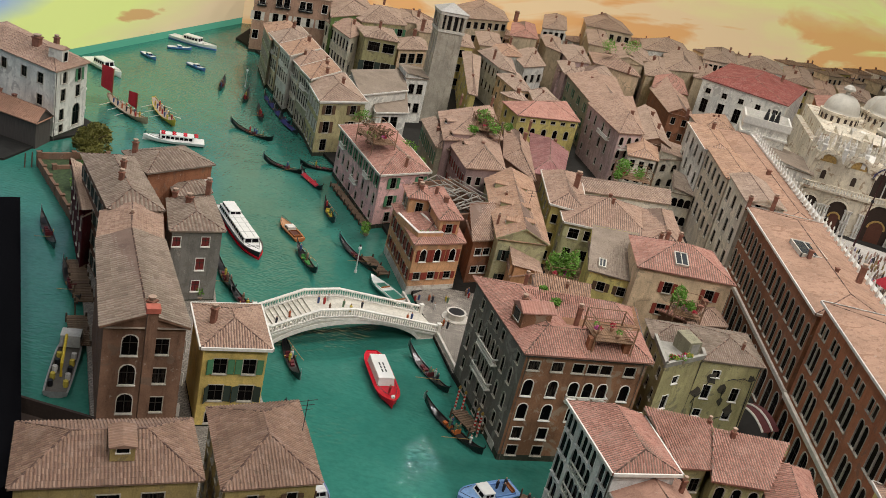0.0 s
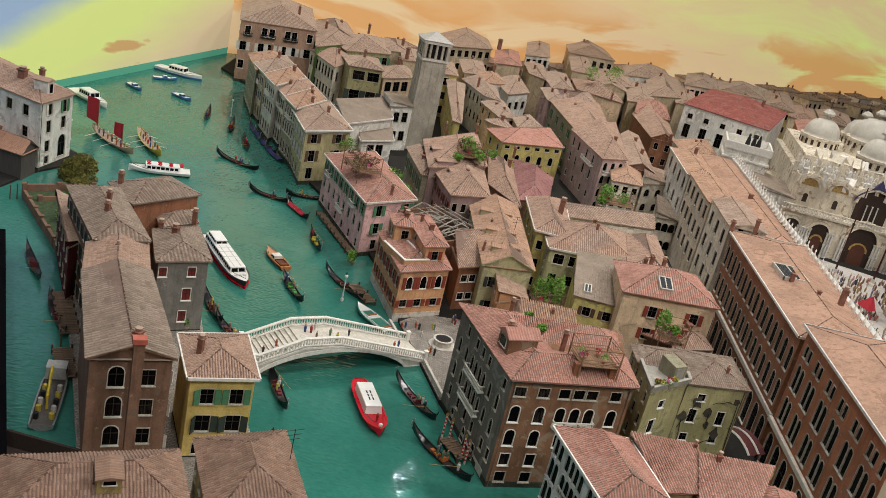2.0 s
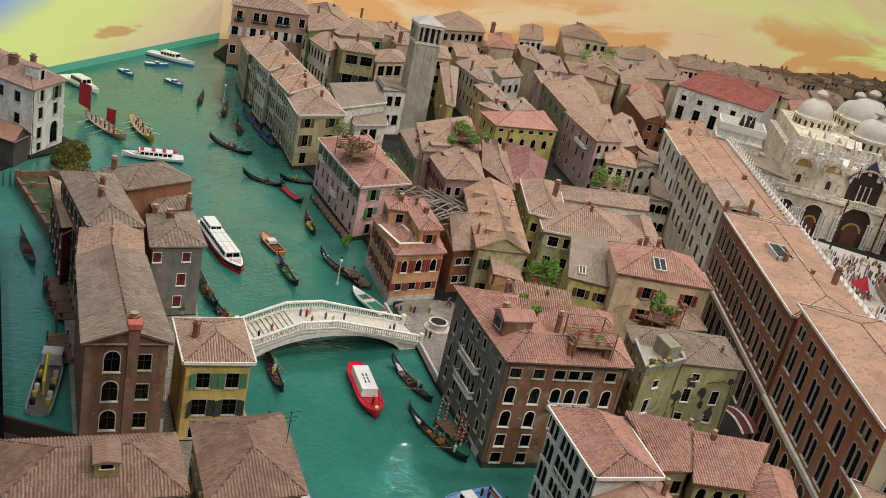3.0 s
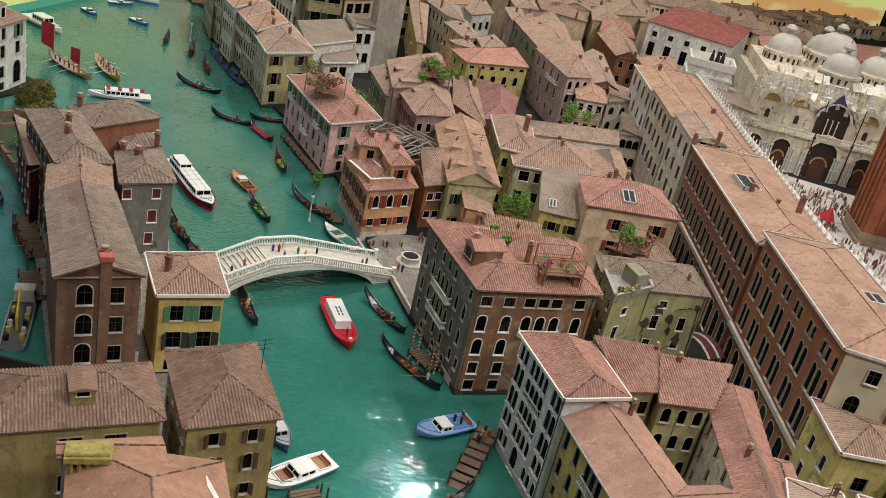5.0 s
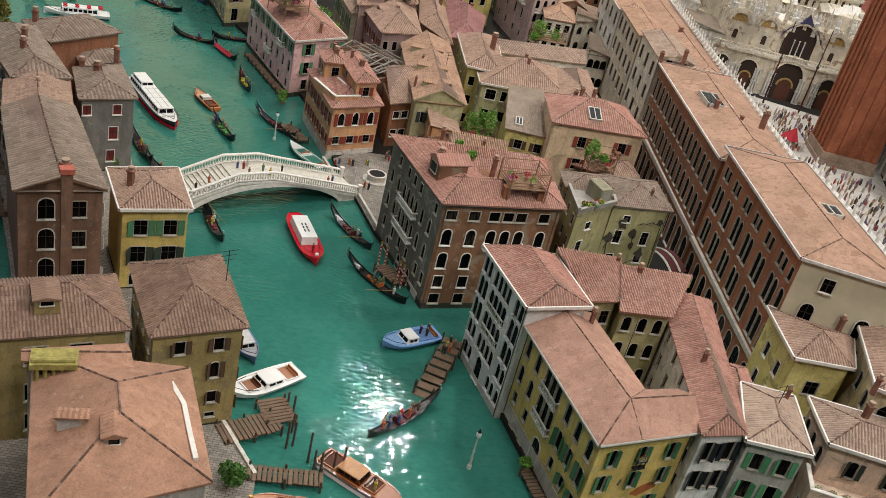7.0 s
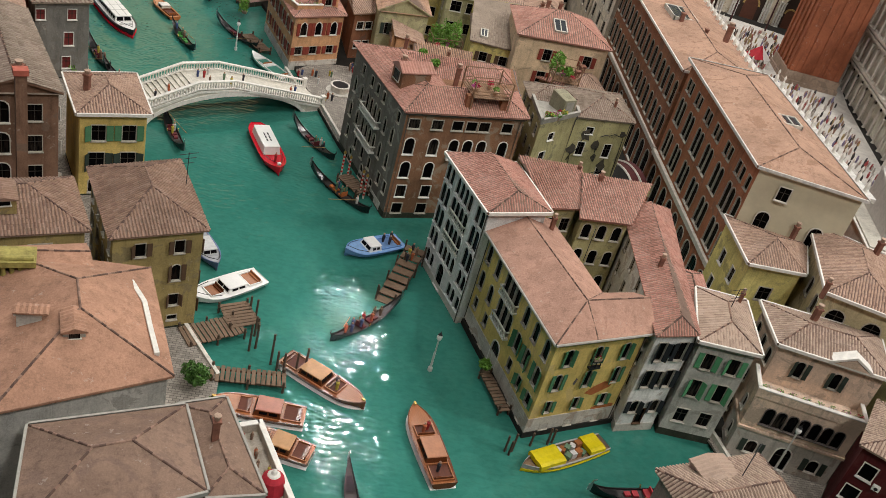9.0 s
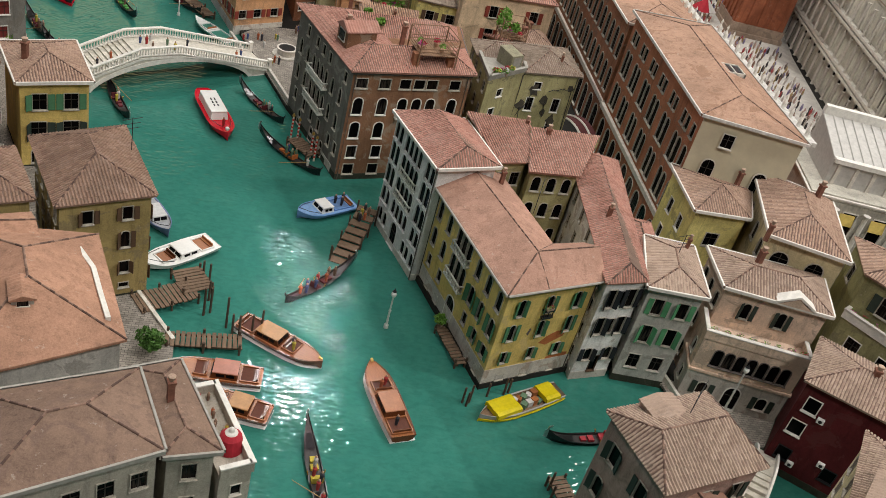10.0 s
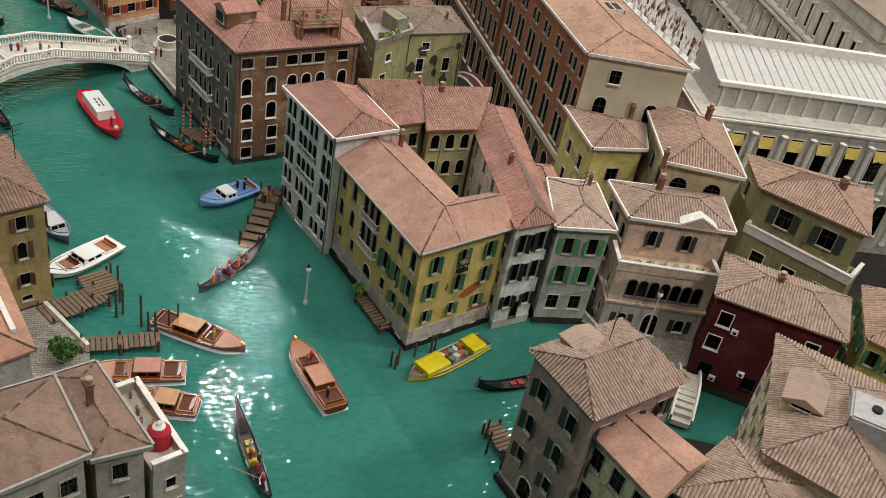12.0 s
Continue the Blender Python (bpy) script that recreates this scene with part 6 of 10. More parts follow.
house("house", [(59.9, 383.8), (73.0, 390.0), (75.7, 428.3), (62.5, 419.3)], 18, "small brown house in the crowd of roofs", TAN, TERRA_BROWN, pitch=0.28)
house("house", [(32.1, 323.1), (38.0, 327.4), (37.3, 350.6), (30.3, 346.2)], 17, "narrow house with shaded front", MAUVE2, TERRA_PALE, pitch=0.28)
house("house", [(-9.5, 327.9), (-1.2, 331.0), (-4.6, 357.1), (-13.2, 351.0)], 17, "ochre house with red balcony behind the tower", YELLOW2, TERRA_BROWN, faces={0: fl(3, 3, 17, 2, 2.6)}, pitch=0.28)
house("house", [(0.2, 339.9), (9.2, 346.2), (7.0, 375.3), (-2.8, 368.0)], 17, "house with grey brown roof", TAN, TERRA_BROWN, faces={0: fl(3, 3, 17, 2, 2.6)}, pitch=0.28)
house("house", [(-22.7, 332.1), (-15.6, 336.4), (-19.3, 361.9), (-26.4, 357.6)], 18, "small house beside the tower", TAN, TERRA_BROWN, pitch=0.28, stacks=[(-21.5, 334.2, 19.2, 4, 1.4)])
house("house", [(12.6, 279.4), (19.9, 278.4), (16.3, 291.2), (9.8, 283.2)], 14, "house with terrace of pale tiles", PEACH, TERRA_PALE, pitch=0.28)


# ---- bridge ----
def bridge():
    b = thing("footbridge", -9.0, 130.5, 0, "white stone arched footbridge with baluster railings over the canal", "bridge", 32.4)
    # local x along the bridge, from the western (-) to the eastern bank (+); y across it, away from the south
    half, wide = 16.0, 7.4
    kinks = [(-half, 2.6), (-7.6, 5.3), (-1.2, 5.2), (half, 0.9)]

    def deck(x):
        for (x0, z0), (x1, z1) in zip(kinks, kinks[1:]):
            if x <= x1:
                return z0 + (z1 - z0) * (x - x0) / (x1 - x0)
        return kinks[-1][1]

    def arch(x):
        return -0.6 + 4.6 * max(0.0, 1 - ((x + 2.0) / 14.2) ** 2) ** 0.62

    bm = bmesh.new()
    n = 40
    xs = [-half + 2 * half * k / n for k in range(n + 1)]
    for x0, x1 in zip(xs, xs[1:]):
        for y, s in ((0.0, 1), (wide, -1)):
            p = [(x0, y, min(arch(x0), deck(x0) - 0.3)), (x1, y, min(arch(x1), deck(x1) - 0.3)), (x1, y, deck(x1)), (x0, y, deck(x0))]
            quad(bm, *(p if s > 0 else p[::-1]))
        quad(bm, (x0, wide, arch(x0)), (x1, wide, arch(x1)), (x1, 0, arch(x1)), (x0, 0, arch(x0)))
    part("arch", bm, STONE_PALE, b)
    for y in (-0.12, wide + 0.02):
        for base, z0, z1 in ((arch, -0.05, 0.7), (deck, -0.45, -0.1)):
            bm = bmesh.new()
            for x0, x1 in zip(xs, xs[1:]):
                a0, a1 = base(x0), base(x1)
                quad(bm, (x0, y, a0 + z0), (x1, y, a1 + z0), (x1, y, a1 + z1), (x0, y, a0 + z1))
                quad(bm, (x0, y, a0 + z1), (x1, y, a1 + z1), (x1, y + 0.1, a1 + z1), (x0, y + 0.1, a0 + z1))
            part("arch_band", bm, WHITE, b)
    # steps on the ramps
    count = 0
    for x0, x1 in zip(xs, xs[1:]):
        bm = bmesh.new()
        z = deck((x0 + x1) / 2)
        box(bm, x0 + 0.01, 0.3, z - 0.3, x1 - 0.01, wide - 0.3, z + 0.04)
        part("step", bm, STONE_PALE, b)
    for y in (0.15, wide - 0.15):
        for (x0, z0), (x1, z1) in zip(kinks, kinks[1:]):
            bm = bmesh.new()
            for z, h, w in ((1.35, 0.22, 0.3), (0.1, 0.2, 0.25)):
                v = [(x0, y - w, z0 + z), (x1, y - w, z1 + z), (x1, y + w, z1 + z), (x0, y + w, z0 + z)]
                top = [(p[0], p[1], p[2] + h) for p in v]
                quad(bm, *top)
                quad(bm, *v[::-1])
                for i in range(4):
                    j = (i + 1) % 4
                    quad(bm, v[i], v[j], top[j], top[i])
            part("handrail", bm, WHITE, b)
        bm = bmesh.new()
        lathe(bm, ((0.09, 0.2), (0.16, 0.45), (0.09, 0.9), (0.12, 1.4)), n=6)
        me = finish(bm)
        me.materials.append(WHITE)
        k = 0
        x = -half + 0.3
        while x < half - 0.2:
            part("baluster", me, (), b, at=(x, y, deck(x) + 0.03))
            x += 0.46
        for px, pz in (kinks[0], kinks[-1]):
            bm = bmesh.new()
            box(bm, px - 0.3, y - 0.32, pz - 0.2, px + 0.3, y + 0.32, pz + 1.75)
            box(bm, px - 0.38, y - 0.4, pz + 1.75, px + 0.38, y + 0.4, pz + 1.95)
            part("pillar", bm, WHITE, b)
    return b


STONE_PALE = paint((0.60, 0.56, 0.48), 0.8, 0, 0.28)
bridge()


# ---- old tower, bell tower ----
def bell_tower(x, y, w, h, turn):
    t = thing("bell_tower", x, y, 0, "tall grey stone bell tower with open belfry", "tower", turn)
    bm = bmesh.new()
    r, q = w / 2, w / 2 * 0.93
    prof = [(r, -1), (q, h)]
    for (a, z0), (b, z1) in zip(prof, prof[1:]):
        for i in range(4):
            c = [(-1, -1), (1, -1), (1, 1), (-1, 1)]
            (x0, y0), (x1, y1) = c[i], c[(i + 1) % 4]
            quad(bm, (x0 * a, y0 * a, z0), (x1 * a, y1 * a, z0), (x1 * b, y1 * b, z1), (x0 * b, y0 * b, z1))
    part("shaft", bm, TOWER_STONE, t)
    for i in range(4):
        bm = bmesh.new()
        c = [(-1, -1), (1, -1), (1, 1), (-1, 1)]
        for s in (-0.62, 0.0, 0.62):
            k = q * 1.0
            box(bm, -k * 0.12 + s * k, -k - 0.25, 0, k * 0.12 + s * k, -k + 0.02, h - 1)
        ob = part("pilaster", bm, TOWER_STONE, t)
        ob.rotation_euler[2] = i * math.pi / 2
    bm = bmesh.new()
    box(bm, -q - 0.4, -q - 0.4, h, q + 0.4, q + 0.4, h + 0.7)
    part("cornice", bm, STONE, t)
    for i in range(4):
        for k in range(5):
            bm = bmesh.new()
            box(bm, -q + k * q / 2 - 0.35, -q, h + 0.7, -q + k * q / 2 + 0.35, -q + 0.7, h + 5.4)
            ob = part("belfry_pier", bm, TOWER_STONE, t)
            ob.rotation_euler[2] = i * math.pi / 2
    # Black core added to paint the shade inside the open belfry.
    bm = bmesh.new()
    box(bm, -q + 0.8, -q + 0.8, h + 0.7, q - 0.8, q - 0.8, h + 5.2)
    part("bell_chamber", bm, BLACK, t)
    bm = bmesh.new()
    box(bm, -q - 0.5, -q - 0.5, h + 5.2, q + 0.5, q + 0.5, h + 6.2)
    part("belfry_cornice", bm, STONE, t)
    bm = bmesh.new()
    k = q + 0.9
    for i in range(4):
        c = [(-1, -1), (1, -1), (1, 1), (-1, 1)]
        (x0, y0), (x1, y1) = c[i], c[(i + 1) % 4]
        quad(bm, (x0 * k, y0 * k, h + 6.2), (x1 * k, y1 * k, h + 6.2), (0, 0, h + 8.6))
    quad(bm, (-k, k, h + 6.2), (k, k, h + 6.2), (k, -k, h + 6.2), (-k, -k, h + 6.2))
    part("roof", bm, paint((0.42, 0.40, 0.37), 0.7), t)


TOWER_STONE = plaster((0.42, 0.38, 0.31), (0.30, 0.26, 0.20))
bell_tower(-10.4, 281, 8.4, 29.4, 18)

BRICK = plaster((0.30, 0.10, 0.05), (0.22, 0.07, 0.04))
camp = thing("campanile", 129, 213.5, 0.8, "massive red brick campanile rising from the square", "tower", -8)
bm = bmesh.new()
box(bm, -6.6, -6.6, 0, 6.6, 6.6, 95)
part("shaft", bm, BRICK, camp)
for side in range(4):
    for k in range(5):
        bm = bmesh.new()
        box(bm, -6.6 + k * 3.0, -6.95, 3.5, -5.4 + k * 3.0, -6.58, 94)
        ob = part("lesene", bm, BRICK, camp)
        ob.rotation_euler[2] = side * math.pi / 2
bm = bmesh.new()
box(bm, -7.6, -7.6, 0, 7.6, 7.6, 1.2)
box(bm, -7.2, -7.2, 1.2, 7.2, 7.2, 3.4)
part("base", bm, plaster((0.34, 0.25, 0.19)), camp)


# ---- white church with domes ----
# Brown blotches paint the facade's shadow detail besides its wear.
CHURCH = plaster((0.66, 0.59, 0.47), (0.27, 0.18, 0.115), 0.75)
LEAD = paint((0.47, 0.44, 0.38), 0.7, 0, 0.22, 0.3, 0.35)


def ring_arch(bm, x, y, z, r, w, depth, n=10):
    """A projecting semicircular band on a wall facing -y."""
    for k in range(n):
        a0, a1 = math.pi * k / n, math.pi * (k + 1) / n
        p = [(x + rr * math.cos(a), z + rr * math.sin(a)) for rr, a in ((r, a0), (r + w, a0), (r + w, a1), (r, a1))]
        quad(bm, *[(px, y - depth, pz) for px, pz in p])
        quad(bm, (p[1][0], y - depth, p[1][1]), (p[1][0], y, p[1][1]), (p[2][0], y, p[2][1]), (p[2][0], y - depth, p[2][1]))
        quad(bm, (p[0][0], y, p[0][1]), (p[0][0], y - depth, p[0][1]), (p[3][0], y - depth, p[3][1]), (p[3][0], y, p[3][1]))


def half_disc(bm, x, y, z, r, n=12, stretch=1.0):
    v = [bm.verts.new((x + r * math.cos(math.pi * k / n), y, z + stretch * r * math.sin(math.pi * k / n))) for k in range(n + 1)]
    bm.faces.new(v[::-1])


# Near-black for flat panels: the shade inside openings is painted on.
OPENING_SHADE = paint((0.035, 0.02, 0.014), 0.7)
DOOR_RED = paint((0.10, 0.035, 0.02), 0.6)
MOSAIC = paint((0.42, 0.27, 0.09), 0.5, 0, 0.5, 0.4, 2.0)


def church():
    c = thing("church", 128, 259, 0.8, "white marble domed church with arched portals and pinnacles", "church", -9)
    for size in ((-25, 0, 0, 27, 60, 12), (-23, 4, 12, 25, 58, 22), (-21, 13, 21.9, 24, 57, 26.6)):
        bm = bmesh.new()
        box(bm, *size)
        part("wall", bm, CHURCH, c)
    bm = bmesh.new()
    lathe(bm, ((0.42, 0), (0.32, 0.3), (0.27, 3.4), (0.42, 3.6), (0.5, 4.0)), n=7)
    column = finish(bm)
    column.materials.append(MARBLE)
    for x, r in ((-21, 2.5), (-12.5, 2.9), (0, 4.4), (12.5, 2.9), (21, 2.5)):
        spring = 7.6 if r > 4 else 7.0
        bm = bmesh.new()
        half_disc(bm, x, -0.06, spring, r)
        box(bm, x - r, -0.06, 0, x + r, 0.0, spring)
        p = part("portal", bm, OPENING_SHADE, c)
        bm = bmesh.new()
        half_disc(bm, x, -0.1, 4.4, r * 0.5)
        box(bm, x - r * 0.5, -0.14, 0, x + r * 0.5, -0.1, 4.4)
        part("door", bm, DOOR_RED, p)
        bm = bmesh.new()
        ring_arch(bm, x, 0, 4.4, r * 0.5, 0.5, 0.35)
        part("door_arch", bm, MOSAIC, p)
        bm = bmesh.new()
        for rr, dd in ((r, 1.0), (r + 0.8, 0.6), (r + 1.5, 0.3)):
            ring_arch(bm, x, 0, spring, rr, 0.7, dd)
        part("portal_arch", bm, CHURCH, p)
        for s in (-1, 1):
            for j in range(3):
                for z in (0, 3.8):
                    part("column", column, (), p, at=(x + s * (r - 0.3 + 0.75 * j), -0.55 - 0.25 * (j % 2), z))
    bm = bmesh.new()
    box(bm, 0, -0.15, 0, 0.34, 0.15, 1.3)
    baluster = finish(bm)
    baluster.materials.append(WHITE)
    for k in range(60):
        part("baluster", baluster, (), c, at=(-24.6 + k * 0.86, -0.75, 12.2))
    bm = bmesh.new()
    box(bm, -25.2, -1.0, 11.6, 27.2, 0.2, 12.2)
    box(bm, -25.2, -1.0, 13.5, 27.2, -0.5, 13.8)
    part("terrace_rail", bm, CHURCH, c)
    for x, r in ((-19, 2.6), (-10, 2.6), (0.5, 4.8), (11, 2.6), (20, 2.6)):
        spring = 18.0 if r > 4 else 19.4
        bm = bmesh.new()
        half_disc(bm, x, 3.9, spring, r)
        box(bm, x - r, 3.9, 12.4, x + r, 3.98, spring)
        l = part("lunette", bm, OPENING_SHADE if r > 4 else CHURCH, c)
        bm = bmesh.new()
        for rr, dd in ((r, 1.0), (r + 0.7, 0.6)):
            ring_arch(bm, x, 4, spring, rr, 0.65, dd)
        part("lunette_arch", bm, CHURCH, l)
        if r < 4:
            bm = bmesh.new()
            half_disc(bm, x, 3.8, spring, r * 0.92)
            part("mosaic", bm, MOSAIC, l)
            bm = bmesh.new()
            half_disc(bm, x, 3.78, 16.2, 0.7)
            box(bm, x - 0.7, 3.78, 14.2, x + 0.7, 3.84, 16.2)
            part("small_window", bm, OPENING_SHADE, l)
        else:
            for u in (-1.6, 0, 1.6):
                bm = bmesh.new()
                lathe(bm, ((0.3, 12.4), (0.2, 12.8), (0.18, 17.6), (0.35, 18.0)), x + u, 3.5, 0, 6)
                part("window_column", bm, MARBLE, l)
        top, w = spring + r, r + 1.2
        bm = bmesh.new()
        n = 10
        rim = []
        for k in range(n + 1):
            u = -1 + 2 * k / n
            rim.append((x + u * w, spring + math.sqrt(max(0, 1 - u * u)) * (r + 0.5), top + 0.6 + (r * 0.6 if r > 4 else r * 0.45) * (1 - abs(u)) ** 2.2 - abs(u) * r * 0.8))
        for a, b in zip(rim, rim[1:]):
            quad(bm, (a[0], 3.0, a[1]), (b[0], 3.0, b[1]), (b[0], 3.0, b[2]), (a[0], 3.0, a[2]))
            quad(bm, (a[0], 3.0, a[2]), (b[0], 3.0, b[2]), (b[0], 4.2, b[2]), (a[0], 4.2, a[2]))
        part("lunette_gable", bm, paint((0.05, 0.05, 0.12), 0.6) if r > 4 else CHURCH, l)
    rnd = random.Random(4)
    # pinnacles and statues crowning the facade and the roofs behind it
    meshes = []
    for k in range(4):
        bm = bmesh.new()
        s = 1 + 0.2 * k
        if k < 2:
            box(bm, -0.5 * s, -0.5 * s, -2, 0.5 * s, 0.5 * s, 2.2)
            lathe(bm, ((0.75 * s, 2.2), (0.5, 2.6), (0.55, 4.2), (0.2, 4.8), (0.06, 6.4)), n=6)
        else:
            lathe(bm, ((0.5, -1), (0.55, 0.3), (0.3, 0.5), (0.45, 1.6), (0.2, 2.1), (0.28, 2.5), (0.08, 2.9)), n=7)
        me = finish(bm)
        me.materials.append((CHURCH, MARBLE, WHITE, STONE)[k])
        meshes.append(me)
    for k in range(17):
        part("pinnacle", meshes[k % 2], (), c, at=(-24.5 + k * 3.1, 4.2, 22.0 if k % 2 else 23.4))
    for k in range(60):
        part("statue", meshes[2 + k % 2], (), c, at=(rnd.uniform(-24, 26), rnd.uniform(4, 12.5), 22.4 + rnd.uniform(0, 1.8)), turn=rnd.uniform(0, 3))
    for k in range(46):
        x, y = rnd.uniform(-23, 25), rnd.uniform(6, 30)
        bm = bmesh.new()
        a, b, h = rnd.uniform(1.4, 3.6), rnd.uniform(1.4, 4), rnd.uniform(0.4, 2.6)
        quad(bm, (-a / 2, -b / 2, 0), (a / 2, -b / 2, 0), (a / 2, b / 2, h), (-a / 2, b / 2, h))
        quad(bm, (-a / 2, b / 2, 0), (-a / 2, b / 2, h), (a / 2, b / 2, h), (a / 2, b / 2, 0))
        for q in (-a / 2, a / 2):
            quad(bm, (q, -b / 2, 0), (q, b / 2, h), (q, b / 2, 0))
        part("roof_slab", bm, rnd.choice((WHITE, WHITE, CHURCH, LEAD)), c, at=(x, y, 21.95 if y < 13 else 26.55), turn=rnd.uniform(-0.5, 0.5))
    for x, y, r, z in ((1.5, 19.5, 5.9, 30), (-13.5, 37, 5.7, 29.8), (17, 35, 5.8, 29.6), (2.5, 38, 7.2, 32), (3, 56, 5.6, 30)):
        bm = bmesh.new()
        lathe(bm, ((r + 0.5, 21.8), (r + 0.5, z - 0.9), (r + 0.9, z - 0.7), (r + 0.9, z)), x, y, 0, 32)
        d = part("drum", bm, CHURCH, c)
        bm = bmesh.new()
        lathe(bm, [(r * math.cos(a) ** 0.85 + 0.02, z + r * 1.02 * math.sin(a)) for a in [math.pi / 2 * k / 12 for k in range(13)]], x, y, 0, 32)
        for f in bm.faces:
            f.smooth = True
        part("dome", bm, LEAD, d)
        top = z + r * 1.02
        bm = bmesh.new()
        for k in range(16):
            a = 2 * math.pi * k / 16
            tube(bm, [(x + (r * math.cos(e) ** 0.85 + 0.04) * math.cos(a), y + (r * math.cos(e) ** 0.85 + 0.04) * math.sin(a), z + r * 1.02 * math.sin(e)) for e in (0.02, 0.5, 1.0, 1.45)], 0.07, 4)
        tagged(part("lead_seams", bm, LEAD, d), kind="stuff")
        bm = bmesh.new()
        lathe(bm, ((0.8, top - 0.3), (0.75, top + 1.0), (1.9, top + 1.3), (2.0, top + 1.9), (1.2, top + 2.8), (0.2, top + 3.2)), x, y, 0, 10)
        lan = part("lantern", bm, LEAD, d)
        bm = bmesh.new()
        tube(bm, [(x, y, top + 3.1), (x, y, top + 6.4)], 0.1, 5)
        tube(bm, [(x - 1.1, y, top + 5.3), (x + 1.1, y, top + 5.3)], 0.1, 5)
        part("cross", bm, IRON, lan)
        bm = bmesh.new()
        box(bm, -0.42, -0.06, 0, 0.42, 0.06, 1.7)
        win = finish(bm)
        win.materials.append(OPENING_SHADE)
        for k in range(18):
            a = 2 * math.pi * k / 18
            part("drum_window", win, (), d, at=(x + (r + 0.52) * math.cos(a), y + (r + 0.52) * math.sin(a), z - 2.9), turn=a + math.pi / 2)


church()


def flagpole(x, y, h):
    p = thing("flagpole", x, y, 0.8, "tall dark red flagpole on stone base", "flagpole", group="flagpoles on the square")
    bm = bmesh.new()
    tube(bm, [(0, 0, 0), (0, 0, h)], [0.3, 0.14], 8)
    part("pole", bm, paint((0.05, 0.012, 0.012), 0.5), p)
    bm = bmesh.new()
    lathe(bm, ((1.2, 0), (1.0, 0.8), (0.6, 1.0), (0.5, 2.2)), n=10)
    part("base", bm, STONE, p)
    bm = bmesh.new()
    lathe(bm, ((0.3, 0), (0.5, 0.5), (0.1, 1.0)), 0, 0, h * 0.58, 8)
    part("finial", bm, IRON, p)


for x, y in ((117, 244), (127.5, 242), (141, 240)):
    flagpole(x, y, 27)

# ---- long civic buildings round the square ----
house("palace", [(81.0, 329.0), (108.5, 312.0), (131, 364), (104, 384)], 26, "white palace with dark red hip roof", WHITEWALL, TERRA_DARKRED, pitch=0.2, along=1,
      high=0.05, cornice=WHITE, faces={0: R(21.4, 5, 1.8, 1.7) + R(14.4, 5, 2.4, 4.8) + R(6.0, 5, 2.2, 4.6), 3: R(21.4, 9, 1.8, 1.7) + R(14.4, 9, 2.6, 4.8)})
house("house", [(93, 268), (106, 262), (112, 280), (99, 287)], 16, "small white corner building beside the church", WHITEWALL, TERRA_GREY, roof="shed", pitch=0.1, high=0.03,
      faces={0: R(9, [0.3, 0.6], 1.6, 3.0, "arch")})


def clock_tower():
    t = thing("clock_tower", 95.5, 289, -1.4, "white square tower with parapet and dark bell figures", "tower", -12)
    bm = bmesh.new()
    box(bm, -7, -7, 0, 7, 7, 24)
    part("wall", bm, WHITEWALL, t)
    for x0, y0, x1, y1 in ((-7.4, -7.4, 7.4, -6.8), (-7.4, 6.8, 7.4, 7.4), (-7.4, -6.8, -6.8, 6.8), (6.8, -6.8, 7.4, 6.8)):
        bm = bmesh.new()
        box(bm, x0, y0, 24, x1, y1, 26.4)
        part("parapet", bm, WHITE, t)
    bm = bmesh.new()
    box(bm, -7.5, -7.5, 21, 7.5, 7.5, 21.6)
    part("cornice", bm, WHITE, t)
    for x in (-1.6, 0.2, 1.8):
        bm = bmesh.new()
        lathe(bm, ((0.7, 24), (0.8, 25.4), (0.55, 27.4), (0.35, 27.6), (0.45, 28.2), (0.1, 28.8)), x + 1.5, 1.5, 0, 8)
        part("bell_figure", bm, IRON, t)
    for z in (7, 13):
        for x in (-3, 3):
            bm = bmesh.new()
            box(bm, x - 0.8, -7.06, z, x + 0.8, -6.99, z + 3)
            part("window", bm, GLASS, t)


clock_tower()

PROC = plaster((0.58, 0.55, 0.47), (0.40, 0.37, 0.30))
house("civic_palace", [(119.0, 104.0), (152, 98), (178, 240), (145.2, 240)], 27, "long grey stone palace with endless rows of columns", PROC, TERRA_GREY, roof="shed", along=2, pitch=0.02, high=0.02,
      cornice=STONE, bars=False, faces={3: R(19.5, 30, 1.3, 4.6, "rect", None, STONE) + R(11.0, 30, 1.3, 5.4, "arch", None, STONE) + R(1.6, 30, 1.7, 6.4, "arch", None, STONE)})
civic = [o for o in bpy.data.objects if o.name.startswith("civic_palace")][0]
bm0 = bmesh.new()
lathe(bm0, ((0.45, 0), (0.35, 0.4), (0.3, 5.6), (0.5, 6.2)), n=6)
column_me = finish(bm0)
column_me.materials.append(STONE)
a, b = Vector((145.2, 240)), Vector((119.0, 104.0))
mid = (Vector((119.0, 104.0)) + Vector((152, 98)) + Vector((178, 240)) + Vector((145.2, 240))) / 4
way = (b - a).normalized()
out = Vector((way.y, -way.x))
for z in (1.2, 10.4, 19.0):
    for k in range(31):
        p = a + (b - a) * (k / 30) + out * 0.5 - mid
        part("column", column_me, (), civic, at=(p.x, p.y, z))
